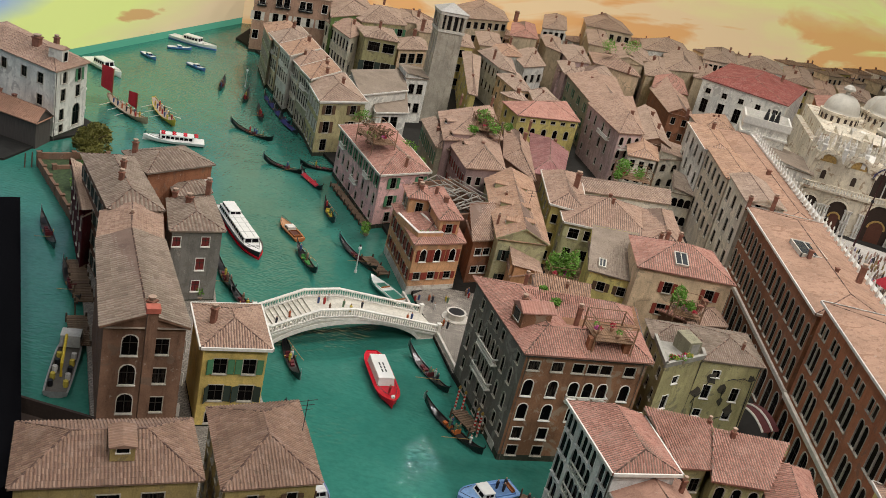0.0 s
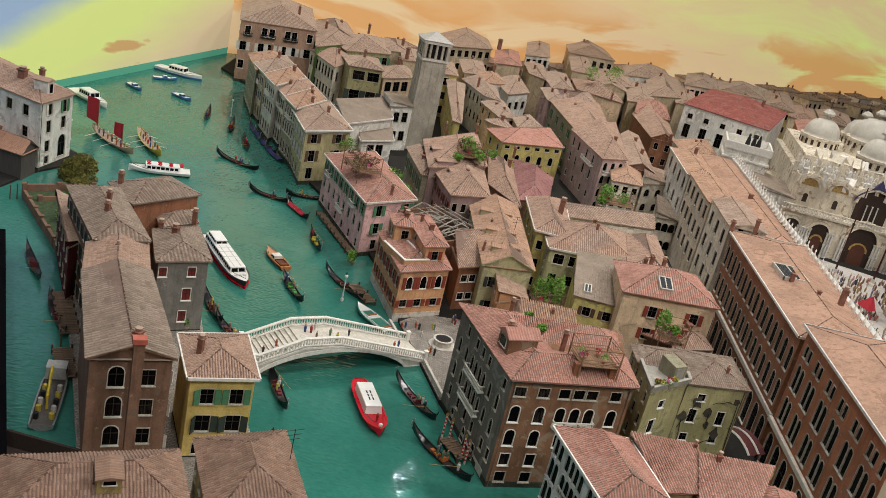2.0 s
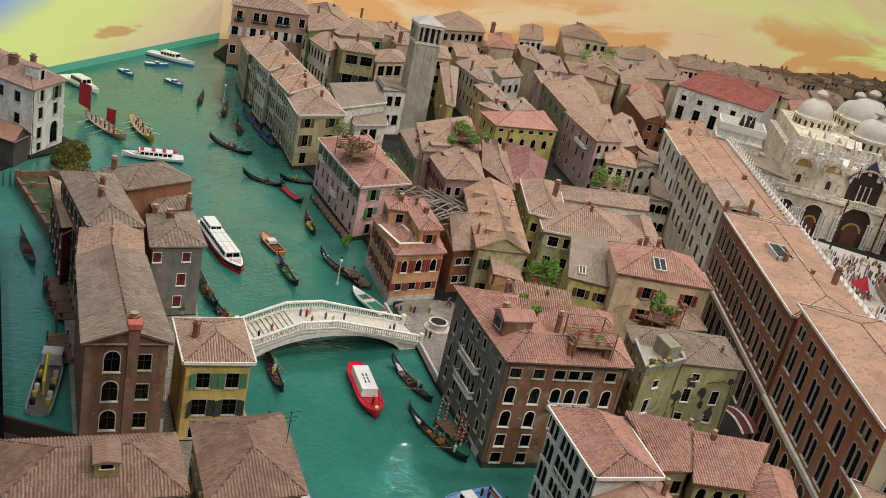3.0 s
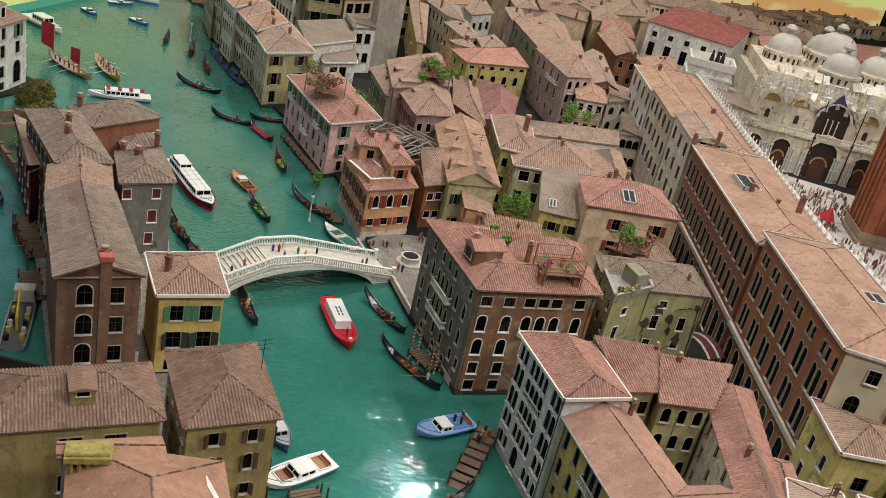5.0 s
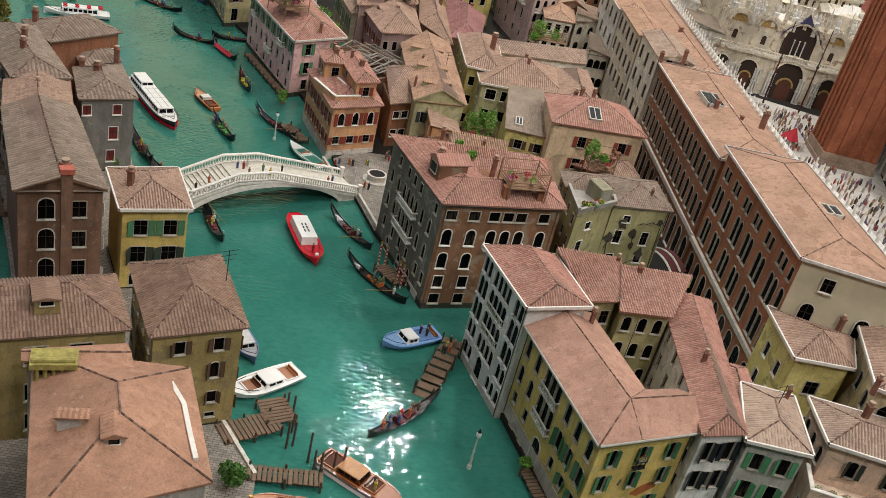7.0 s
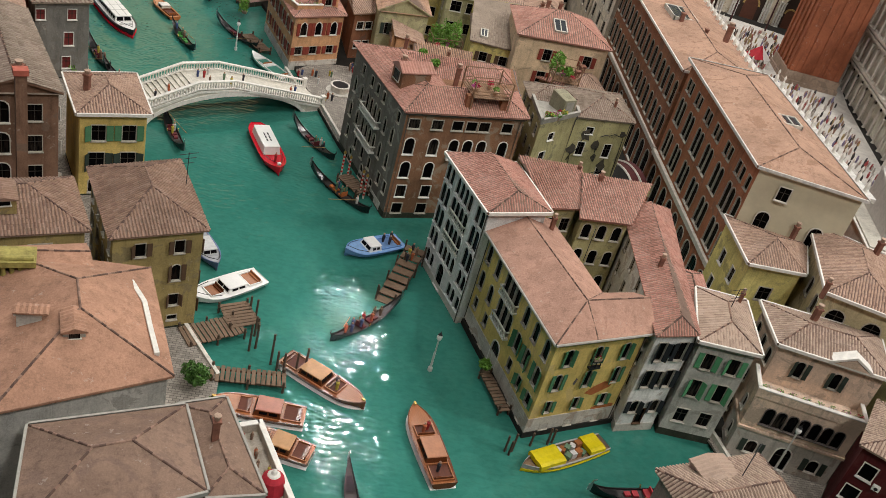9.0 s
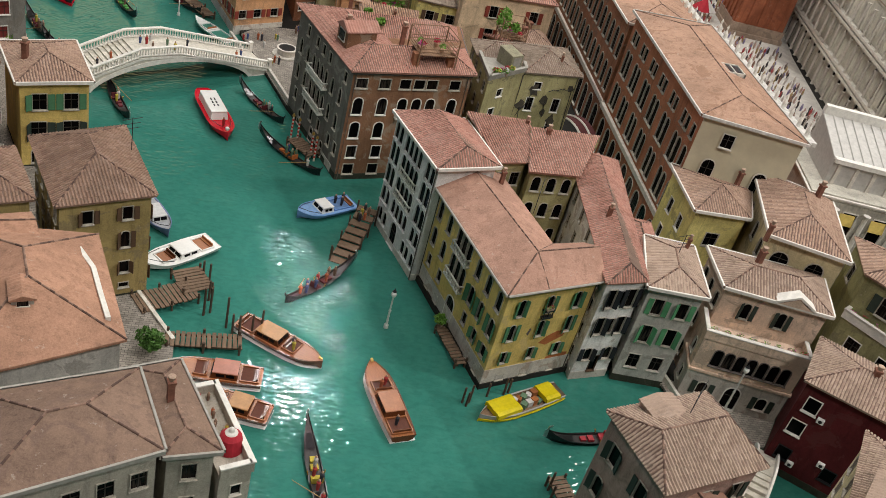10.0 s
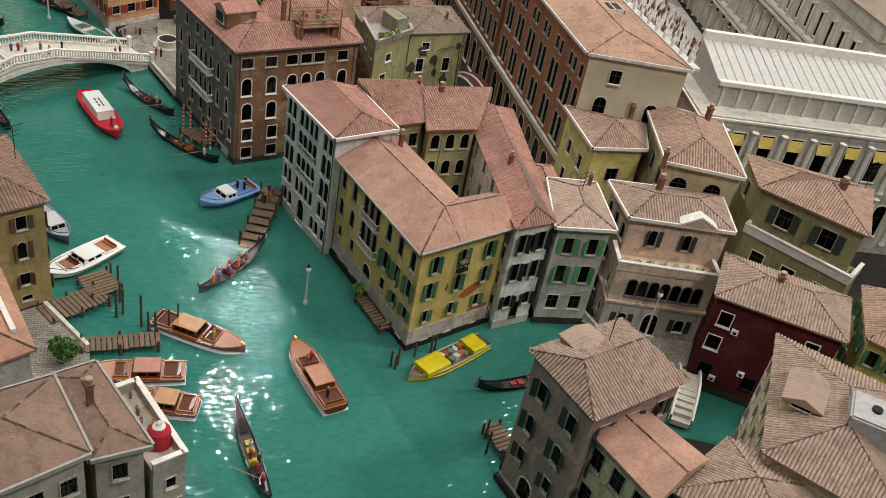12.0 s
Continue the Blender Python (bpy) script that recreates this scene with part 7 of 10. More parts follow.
for z in (8.6, 9.6, 17.4, 18.4):
    bm = bmesh.new()
    p, q = a - mid + out * 1.0, b - mid + out * 1.0
    r, s = a - mid - out * 0.2, b - mid - out * 0.2
    quad(bm, (p.x, p.y, z), (q.x, q.y, z), (q.x, q.y, z + 0.6), (p.x, p.y, z + 0.6))
    quad(bm, (p.x, p.y, z + 0.6), (q.x, q.y, z + 0.6), (s.x, s.y, z + 0.6), (r.x, r.y, z + 0.6))
    part("string_course", bm, STONE, civic)


LIBRARY_STONE = plaster((0.54, 0.51, 0.44), (0.42, 0.39, 0.33), 0.4)


def library():
    h = house("library", [(78.6, 87.4), (128, 78), (131, 95), (82, 105)], 21, "white palace with ribbed metal roof and tall windows", LIBRARY_STONE, TERRA_GREY, roof="none", cornice=WHITE, bars=False,
              faces={0: R(13.4, 11, 2.0, 5.4, "rect", None, WHITE) + R(4.0, 11, 2.0, 5.6, "arch", None, WHITE)})
    mid = Vector((78.6 + 128 + 131 + 82, 87.4 + 78 + 95 + 105)) / 4
    fl_, fr, br, bl = [Vector(c) - mid for c in ((78.6, 87.4), (128, 78), (131, 95), (82, 105))]
    metal = paint((0.50, 0.48, 0.45), 0.55, 0, 0.2)
    bm = bmesh.new()
    lift = lambda p, z: (p.x, p.y, z)  # noqa: E731
    f2, g2 = fl_ + (bl - fl_) * 0.22 + (fr - fl_) * 0.06, fr + (br - fr) * 0.22
    b2, c2 = fl_ + (bl - fl_) * 0.82 + (fr - fl_) * 0.06, fr + (br - fr) * 0.82
    quad(bm, lift(f2, 24.6), lift(g2, 24.6), lift(c2, 27.0), lift(b2, 27.0))
    quad(bm, lift(f2, 21.0), lift(g2, 21.0), lift(g2, 24.6), lift(f2, 24.6))
    quad(bm, lift(b2, 27.0), lift(c2, 27.0), lift(c2, 21.0), lift(b2, 21.0))
    quad(bm, lift(b2, 21.0), lift(f2, 21.0), lift(f2, 24.6), lift(b2, 27.0))
    roof = part("roof", bm, metal, h)
    d = (g2 - f2).normalized()
    n = Vector((d.y, -d.x))
    for k in range(18):
        p = f2 + (g2 - f2) * ((k + 0.3) / 18)
        bm = bmesh.new()
        prism(bm, [p + n * 0.02, p + n * 0.3, p + d * 0.5 + n * 0.3, p + d * 0.5 + n * 0.02][::-1], 21.0, 24.4)
        part("attic_pilaster", bm, STONE, h)
    for k in range(33):
        p, q = f2 + (g2 - f2) * (k / 32), b2 + (c2 - b2) * (k / 32)
        bm = bmesh.new()
        tube(bm, [(p.x, p.y, 24.66), (q.x, q.y, 27.06)], 0.13, 6)
        part("seam", bm, metal, roof)
    for p, q, z0, z1 in ((f2, g2, 24.3, 24.95), (b2, c2, 26.6, 28.2)):
        bm = bmesh.new()
        d = (q - p).normalized()
        n = Vector((-d.y, d.x)) * 0.5
        prism(bm, [p - n, q - n, q + n, p + n], z0, z1)
        part("parapet", bm, WHITE, h)
    for k in range(12):
        p = fl_ + (fr - fl_) * (k / 11)
        d = (fr - fl_).normalized()
        n = Vector((d.y, -d.x))
        for z0, z1 in ((3, 11), (12, 19.4)):
            bm = bmesh.new()
            c = p + n * 0.2
            lathe(bm, ((0.5, z0), (0.36, z0 + 0.5), (0.32, z1 - 0.6), (0.55, z1)), c.x, c.y, 0, 8)
            part("column", bm, WHITE, h)
    for k in range(11):
        p = fl_ + (fr - fl_) * ((k + 0.5) / 11)
        d = (fr - fl_).normalized()
        n = Vector((d.y, -d.x))
        bm = bmesh.new()
        q, r, o = p - d * 1.1, p + d * 1.1, n * 0.9
        quad(bm, (q.x - n.x * 0.4, q.y - n.y * 0.4, 18.6), (r.x - n.x * 0.4, r.y - n.y * 0.4, 18.6), (r.x + o.x * 0.1, r.y + o.y * 0.1, 17.0), (q.x + o.x * 0.1, q.y + o.y * 0.1, 17.0))
        part("blind", bm, paint((0.62, 0.46, 0.12), 0.8), h)


library()
SQUARE = paint((0.50, 0.47, 0.43), 0.85, 0, 0.3, 0.2, 0.6)
sheet("square_paving", [(82, 108), (118, 110), (136, 198), (150, 245), (104, 262), (84, 240)], 0.79, 0.86, SQUARE, "pale stone paving of the large square", "pavement")

# white finials along the eaves on the square side of the long block
blocks = [o for o in bpy.data.objects if o.name.startswith("arcade_block")]
bm0 = bmesh.new()
lathe(bm0, ((0.45, 0), (0.3, 0.5), (0.34, 1.2), (0.12, 1.7), (0.22, 2.1), (0.04, 2.6)), n=6)
finial_me = finish(bm0)
finial_me.materials.append(WHITE)
for k in range(62):
    u = k / 61
    x, y = 77.2 + 7.0 * max(0.0, (u - 0.28)) / 0.72, 92 + 168 * u
    owner = blocks[0] if y < 130 else blocks[1] if y < 183 else blocks[2]
    z = 26.6 if y < 130 else 24.4 if y < 183 else 23.8
    part("finial", finial_me, (), owner, at=(x - owner.location.x / UNIT, y - owner.location.y / UNIT, z))
for o, (x0, y0, x1, y1, z) in zip(blocks, ((76.6, 90, 77.7, 130, 26.2), (77.6, 130.5, 80.9, 183, 24.0), (80.6, 183.5, 84.6, 262, 23.4))):
    bm = bmesh.new()
    cx, cy = o.location.x / UNIT, o.location.y / UNIT
    prism(bm, [(x0 - cx, y0 - cy), (x0 + 1.4 - cx, y0 - cy), (x1 + 0.4 - cx, y1 - cy), (x1 - 1.0 - cx, y1 - cy)], z, z + 0.6)
    part("cornice", bm, MARBLE, o)
for o, (x0, y0, x1, y1) in zip(blocks[:2], ((62.0, 93.4, 62.75, 130), (62.75, 130.4, 63.8, 183))):
    cx, cy = o.location.x / UNIT, o.location.y / UNIT
    bm = bmesh.new()
    prism(bm, [(x0 - cx, y0 - cy), (x0 + 0.5 - cx, y0 - cy), (x1 + 0.3 - cx, y1 - cy), (x1 - 0.35 - cx, y1 - cy)], 9.0, 9.8)
    part("string_course", bm, STONE, o)
# light front of the long block
front = blocks[0]
cx, cy = front.location.x / UNIT, front.location.y / UNIT
bm = bmesh.new()
p, q = Vector((62.3, 92.95)), Vector((75.7, 89.25))
d = (q - p).normalized()
n = Vector((d.y, -d.x)) * 0.12
prism(bm, [p + n - Vector((cx, cy)), q + n - Vector((cx, cy)), q - n * 0.2 - Vector((cx, cy)), p - n * 0.2 - Vector((cx, cy))], 0.8, 26.6)
part("end_wall", bm, SMOOTH_CREAM, front, "beige plastered end wall")
for u, z, w, h, style in ((0.3, 23.2, 1.6, 2.0, "rect"), (0.22, 17.4, 1.8, 3.6, "arch"), (0.75, 17.4, 1.8, 3.6, "arch"), (0.25, 11.0, 1.8, 3.6, "arch")):
    fm, pm = window_meshes(w, h, style, STONE, True)
    at = p + (q - p) * u + n * 3.6
    win = part("window", fm, (), front, at=(at.x - cx, at.y - cy, z), turn=math.atan2(d.y, d.x))
    part("pane", pm, (), win)


# ---- boats ----
def hull_mesh(length, beam, side, bow_rise=0.0, stern_rise=0.0, bow=2.0, stern=1.2, transom=0.7, flare=0.75, n=18, deck_drop=0.12, deck_mat=1):
    """A lofted hull along x (bow at +x), with its inside deck."""
    bm = bmesh.new()
    rings, inner = [], []
    for k in range(n + 1):
        s = 2 * k / n - 1
        if s > 0:
            b = beam / 2 * max(0.02, 1 - abs(s) ** bow)
        else:
            b = beam / 2 * (1 - (1 - transom) * abs(s) ** stern)
        b = max(b, 0.03)
        top = side + (bow_rise * max(0, s) ** 3 if s > 0 else stern_rise * abs(s) ** 3)
        keel = -0.35 + (bow_rise * 0.75 * max(0, s) ** 4 if s > 0 else stern_rise * 0.75 * abs(s) ** 4)
        x = s * length / 2
        rings.append([bm.verts.new(p) for p in ((x, -b, top), (x, -b * flare, (top + keel) / 2), (x, 0, keel), (x, b * flare, (top + keel) / 2), (x, b, top))])
        inner.append([bm.verts.new((x, -b * 0.86, top)), bm.verts.new((x, -b * 0.84, top - deck_drop)), bm.verts.new((x, b * 0.84, top - deck_drop)), bm.verts.new((x, b * 0.86, top))])
    for a, b, c, d in zip(rings, rings[1:], inner, inner[1:]):
        for i in range(4):
            bm.faces.new((a[i], b[i], b[i + 1], a[i + 1]))
        bm.faces.new((c[0], d[0], b[0], a[0]))
        bm.faces.new((a[4], b[4], d[3], c[3]))
        for i in range(3):
            bm.faces.new((d[i], c[i], c[i + 1], d[i + 1])).material_index = deck_mat
    bm.faces.new(rings[0])
    bm.faces.new(rings[-1][::-1])
    bmesh.ops.recalc_face_normals(bm, faces=bm.faces)
    return bm


def figure(x, y, z, coat, parent_turn=0.0, label="small painted standing figure, plain shape", h=1.75):
    """A plain peg-shaped miniature figure."""
    bm = bmesh.new()
    k = h / 1.75
    lathe(bm, ((0.2 * k, 0), (0.26 * k, 0.9 * k), (0.3 * k, 1.25 * k), (0.12 * k, 1.45 * k)), n=7)
    lathe(bm, ((0.08 * k, 1.42 * k), (0.16 * k, 1.55 * k), (0.15 * k, 1.7 * k), (0.05 * k, 1.8 * k)), n=7, mat=1)
    ob = part("figurine", bm, (coat, SKIN), at=(x, y, z))
    return tagged(ob, label, "figurine")


SKIN = paint((0.42, 0.26, 0.18), 0.7)
COATS = [paint(c, 0.8) for c in ((0.35, 0.03, 0.03), (0.03, 0.03, 0.04), (0.55, 0.53, 0.5), (0.05, 0.08, 0.2), (0.5, 0.4, 0.06), (0.2, 0.12, 0.08), (0.45, 0.12, 0.05), (0.12, 0.2, 0.12))]
RED_CLOTH = paint((0.42, 0.02, 0.035), 0.8)
GOLD = paint((0.5, 0.32, 0.08), 0.35, 0.7)
crew = random.Random(11)


def riders(x, y, turn, spots, z=0.7, coats=None):
    c, s = math.cos(radians(turn)), math.sin(radians(turn))
    for u, v in spots:
        figure(x + c * u - s * v, y + s * u + c * v, z, (coats or COATS)[crew.randrange(len(coats or COATS))], h=1.5)


def gondola(x, y, turn, length=13.5, seat=None, cover=None, label="black lacquered gondola with upturned iron prow"):
    g = thing("gondola", x, y, 0, label, "gondola", turn, "gondolas on the canals")
    seat = seat or paint((0.11, 0.016, 0.02), 0.8)
    part("hull", hull_mesh(length, 1.75, 0.55, 1.75, 1.35, 2.4, 2.4, 0.06, 0.6, 24, 0.25), (BLACK, paint((0.035, 0.03, 0.028), 0.5)), g)
    bm = bmesh.new()
    l = length / 2
    comb = [(l - 0.1, 1.1), (l + 0.1, 1.1)] + [q for k in range(5) for q in ((l + 0.42, 1.2 + 0.22 * k), (l + 0.42, 1.3 + 0.22 * k), (l + 0.14, 1.32 + 0.22 * k))] + [(l + 0.2, 2.4), (l + 0.05, 2.8), (l - 0.4, 2.85), (l - 0.1, 2.5)]
    for y in (-0.035, 0.035):
        bm.faces.new([bm.verts.new((x, y, z)) for x, z in (comb if y < 0 else comb[::-1])])
    bm.verts.ensure_lookup_table()
    q = len(comb)
    for i in range(q):
        a, b = i, (i + 1) % q
        bm.faces.new((bm.verts[b], bm.verts[a], bm.verts[2 * q - 1 - a], bm.verts[2 * q - 1 - b]))
    part("prow_iron", bm, paint((0.5, 0.5, 0.5), 0.3, 0.9), g)
    bm = bmesh.new()
    tube(bm, [(-l, 0, 1.8), (-l - 0.25, 0, 2.2), (-l - 0.1, 0, 2.5)], [0.12, 0.09, 0.04], 6)
    part("stern_curl", bm, BLACK, g)
    for u, w in ((-0.9, 1.0), (0.6, 0.7), (1.6, 0.5)):
        bm = bmesh.new()
        box(bm, u - 0.35, -w * 0.6, 0.35, u + 0.35, w * 0.6, 0.62)
        if u < 0:
            box(bm, u - 0.5, -w * 0.6, 0.35, u - 0.35, w * 0.6, 1.15)
        part("seat", bm, seat, g)
    bm = bmesh.new()
    quad(bm, (l * 0.45, -0.5, 0.66), (l * 0.78, -0.2, 1.05), (l * 0.78, 0.2, 1.05), (l * 0.45, 0.5, 0.66))
    part("foredeck", bm, BLACK, g)
    bm = bmesh.new()
    quad(bm, (-l * 0.78, -0.2, 0.95), (-l * 0.4, -0.55, 0.62), (-l * 0.4, 0.55, 0.62), (-l * 0.78, 0.2, 0.95))
    part("afterdeck", bm, BLACK, g)
    for s in (-1, 1):
        bm = bmesh.new()
        tube(bm, [(-0.3, s * 0.85, 0.6), (-0.35, s * 0.9, 0.85), (-0.2, s * 0.9, 1.0)], [0.09, 0.07, 0.1], 6)
        part("brass_ornament", bm, GOLD, g)
    if cover:
        bm = bmesh.new()
        for k in range(8):
            a, b = -l * 0.7 + k * l * 0.175, -l * 0.7 + (k + 1) * l * 0.175
            quad(bm, (a, -0.85, 0.62), (b, -0.85, 0.62), (b, 0, 1.15), (a, 0, 1.15))
            quad(bm, (a, 0, 1.15), (b, 0, 1.15), (b, 0.85, 0.62), (a, 0.85, 0.62))
        part("cover", bm, cover, g)
    else:
        bm = bmesh.new()
        tube(bm, [(-l * 0.62, 0.3, 1.6), (-l * 0.15, 2.0, 0.2), (l * 0.0, 2.6, -0.2)], [0.05, 0.05, 0.05], 5)
        box(bm, -l * 0.02, 2.3, -0.25, l * 0.08, 2.9, -0.15)
        part("oar", bm, wood((0.4, 0.25, 0.1)), g)
    return g


BLUE_COVER = paint((0.02, 0.02, 0.12), 0.7, 0, 0.4)
GREEN_SEAT = paint((0.06, 0.25, 0.05), 0.8)
gondola(9.1, 111.2, 133, 14.2, paint((0.55, 0.16, 0.04), 0.8))
riders(9.1, 111.2, 133, ((-1.2, -0.3), (-1.0, 0.35), (0.4, 0.2), (0.6, -0.3), (-4.2, 0)))
gondola(3.9, 126.0, 125, 13.6)
riders(3.9, 126.0, 125, ((-1.2, 0.3), (-1.9, -0.3), (-3.2, 0.0)))
gondola(-17.9, 120.0, -65, 13.2)
riders(-17.9, 120.0, -65, ((-1.0, 0.3), (0.6, -0.3), (-0.2, 0.2), (-5.2, 0)))
gondola(14.4, 80.1, 49, 13.4)
riders(14.4, 80.1, 49, ((-4.0, 0), (-2.4, 0.3), (-1.4, -0.3), (-0.4, 0.3), (0.6, -0.3), (1.6, 0.2), (2.4, -0.2), (-3.2, -0.3)), coats=COATS[:1] + COATS[2:3] + COATS[2:3] + COATS[5:7] + COATS[3:4])
gondola(14.2, 49.0, 100, 13.2, paint((0.5, 0.4, 0.05), 0.8))
riders(14.2, 49.0, 100, ((0.6, 0), (-0.6, 0.3), (-1.4, -0.3), (-2.4, 0.2), (-4.0, 0)))
gondola(46.6, 57.2, -171, 13.0, paint((0.4, 0.04, 0.05), 0.8), label="black gondola with green gilded trim")
gondola(-53.7, 226.7, 154, 14.6)
riders(-53.7, 226.7, 154, ((-1, 0), (-2, 0.3), (0.5, 0), (-4, 0)))
gondola(-14.5, 164.5, 131, 14.6)
gondola(-23.5, 157.2, -60, 12.6, GREEN_SEAT)
riders(-23.5, 157.2, -60, ((0.4, 0), (-1.0, 0.2), (-3.8, 0)))
gondola(-40.0, 206.5, 165, 11.5)
riders(-40.0, 206.5, 165, ((-1, 0),))
gondola(-31.5, 212.0, 12, 11.0)
riders(-31.5, 212.0, 12, ((-1.5, 0),))
gondola(-31.9, 201.0, 129, 11.5, RED_CLOTH, RED_CLOTH, "black gondola with bright red cover")
gondola(-24.0, 183.8, -68, 11.5, paint((0.5, 0.4, 0.05), 0.8))
riders(-24.0, 183.8, -68, ((0.5, 0), (-3.5, 0)))
gondola(-35.2, 142.5, 121, 12.5)
riders(-35.2, 142.5, 121, ((0.5, 0), (-1.5, 0.2), (-2.4, -0.2)), coats=COATS[4:6])
gondola(-29.6, 134.6, 132, 12.0)
riders(-29.6, 134.6, 132, ((0.5, 0), (-1.5, 0.2), (-2.4, -0.2)), coats=COATS[4:6])
gondola(-68.9, 143.9, 125, 14.5)
gondola(-57.0, 127.5, 126, 13.4)
gondola(-73.4, 265.2, 101, 14)
riders(-73.4, 265.2, 101, ((0, 0), (-3, 0)))
gondola(-64.0, 258.1, 99, 14)
riders(-64.0, 258.1, 99, ((0, 0), (-3, 0)))
gondola(-55.9, 244.2, 111, 13)
riders(-55.9, 244.2, 111, ((1, 0), (0, 0.2), (-1, 0)), coats=COATS[:1])
for k in range(4):
    gondola(-56.8 + k * 3.4, 258.5 - k * 6.3, 120 + 2 * k, 13, None, BLUE_COVER, "moored gondola under a dark blue cover")

VARNISH = wood((0.136, 0.040, 0.014), 0.25, (1, 10, 10))
DECKWOOD = wood((0.32, 0.115, 0.04), 0.35, (1, 14, 14))
CREAM_PAINT = paint((0.70, 0.66, 0.58), 0.35)
WHITE_GLOSS = paint((0.80, 0.79, 0.76), 0.25, 0, 0.08)
# Dark red wood; the sunken wells' shade is put into flat floors' colour.
WELL_SHADE_WOOD = wood((0.10, 0.03, 0.016), 0.75, (1, 8, 8))


def cabin(parent, x0, x1, w, z0, z1, mat, roof_mat, glass=True, slope=0.35, name="cabin"):
    bm = bmesh.new()
    y = w / 2
    lo = [(x0, -y, z0), (x1, -y, z0), (x1, y, z0), (x0, y, z0)]
    hi = [(x0 + slope * 0.4, -y * 0.88, z1), (x1 - slope, -y * 0.88, z1), (x1 - slope, y * 0.88, z1), (x0 + slope * 0.4, y * 0.88, z1)]
    for i in range(4):
        j = (i + 1) % 4
        quad(bm, lo[i], lo[j], hi[j], hi[i])
    c = part(name, bm, mat, parent)
    bm = bmesh.new()
    box(bm, hi[0][0] - 0.12, -y * 0.95, z1, hi[1][0] + 0.12, y * 0.95, z1 + 0.12)
    bmesh.ops.bevel(bm, geom=bm.edges[:], offset=0.05, segments=2, affect="EDGES")
    part("roof", bm, roof_mat, c)
    if glass:
        n = max(2, int((x1 - x0) / 1.1))
        for s in (-1, 1):
            for k in range(n):
                bm = bmesh.new()
                a, b = x0 + 0.35 + (x1 - x0 - 0.8) * k / n, x0 + 0.35 + (x1 - x0 - 0.8) * (k + 0.8) / n
                zz = [(a, z0 + 0.35 * (z1 - z0)), (b, z0 + 0.35 * (z1 - z0)), (b, z0 + 0.85 * (z1 - z0)), (a, z0 + 0.85 * (z1 - z0))]
                quad(bm, *[(px, s * (y - 0.12 * y * (pz - z0) / (z1 - z0) + 0.02), pz) for px, pz in zz])
                part("window", bm, GLASS, c)
        bm = bmesh.new()
        for f0, f1 in ((-0.9, -0.05), (0.05, 0.9)):
            p = [(x1, f0 * y), (x1, f1 * y)]
            quad(bm, (x1 - 0.3 * slope + 0.02, f0 * y * 0.9, z0 + 0.3 * (z1 - z0)), (x1 - 0.3 * slope + 0.02, f1 * y * 0.9, z0 + 0.3 * (z1 - z0)), (x1 - 0.9 * slope + 0.02, f1 * y * 0.85, z0 + 0.9 * (z1 - z0)), (x1 - 0.9 * slope + 0.02, f0 * y * 0.85, z0 + 0.9 * (z1 - z0)))
        part("windscreen", bm, GLASS, c)
    return c


def cockpit(parent, x0, x1, w, z, floor_mat, seat_mat, rim=None):
    bm = bmesh.new()
    box(bm, x0, -w / 2, z - 0.02, x1, w / 2, z + 0.03)
    part("cockpit_floor", bm, floor_mat, parent)
    bm = bmesh.new()
    for x in (x0, x1):
        box(bm, x - 0.07, -w / 2, z, x + 0.07, w / 2, z + 0.22)
    part("bulkhead", bm, rim or VARNISH, parent)
    for s in (-1, 1):
        bm = bmesh.new()
        box(bm, x0, s * w / 2 - 0.06, z, x1, s * w / 2 + 0.06, z + 0.22)
        part("coaming", bm, rim or VARNISH, parent)
    bm = bmesh.new()
    box(bm, x0 + 0.1, -w * 0.42, z, x0 + 0.5, w * 0.42, z + 0.2)
    box(bm, x0 + 0.08, -w * 0.42, z + 0.2, x0 + 0.2, w * 0.42, z + 0.5)
    part("seat", bm, seat_mat, parent)


def water_taxi(x, y, turn, length, roof_mat, label):
    t = thing("water_taxi", x, y, 0, label, "boat", turn, "wooden water taxis")
    h = part("hull", hull_mesh(length, 3.5, 0.95, 0.3, 0.0, 3.6, 2, 0.86, 0.82, 20, 0.06), (VARNISH, DECKWOOD), t)
    bm = hull_mesh(length * 1.005, 3.52, 0.1, 0.02, 0.0, 3.6, 2, 0.86, 0.9, 20, 0.02)
    part("waterline", bm, (WHITE_GLOSS, WHITE_GLOSS), h)
    l = length / 2
    cabin(t, -l * 0.5, l * 0.08, 2.5, 0.9, 1.6, VARNISH, roof_mat)
    cockpit(t, -l * 0.93, -l * 0.55, 2.4, 0.9, WELL_SHADE_WOOD, VARNISH, DECKWOOD)
    cockpit(t, l * 0.14, l * 0.42, 2.2, 0.93, WELL_SHADE_WOOD, VARNISH, DECKWOOD)
    bm = bmesh.new()
    box(bm, l * 0.9, -0.12, 1.3, l * 0.98, 0.12, 1.5)
    part("bow_cleat", bm, GOLD, t)
    return t


TAN_ROOF = paint((0.40, 0.19, 0.055), 0.4)
water_taxi(9.8, 67.8, -32, 11.6, TAN_ROOF, "varnished wooden water taxi with tan cabin roof")
water_taxi(22.0, 60.2, 106, 11.9, paint((0.36, 0.14, 0.06), 0.35), "varnished wooden water taxi with white waterline")
water_taxi(2.9, 61.8, 176, 10.4, paint((0.34, 0.10, 0.05), 0.35), "reddish wooden water taxi moored at the jetty")
water_taxi(5.1, 57.1, 164, 8.6, TAN_ROOF, "brown wooden water taxi moored beside another")
riders(9.8, 67.8, -32, ((1.6, 0.2), (2.0, -0.4)), 0.95)
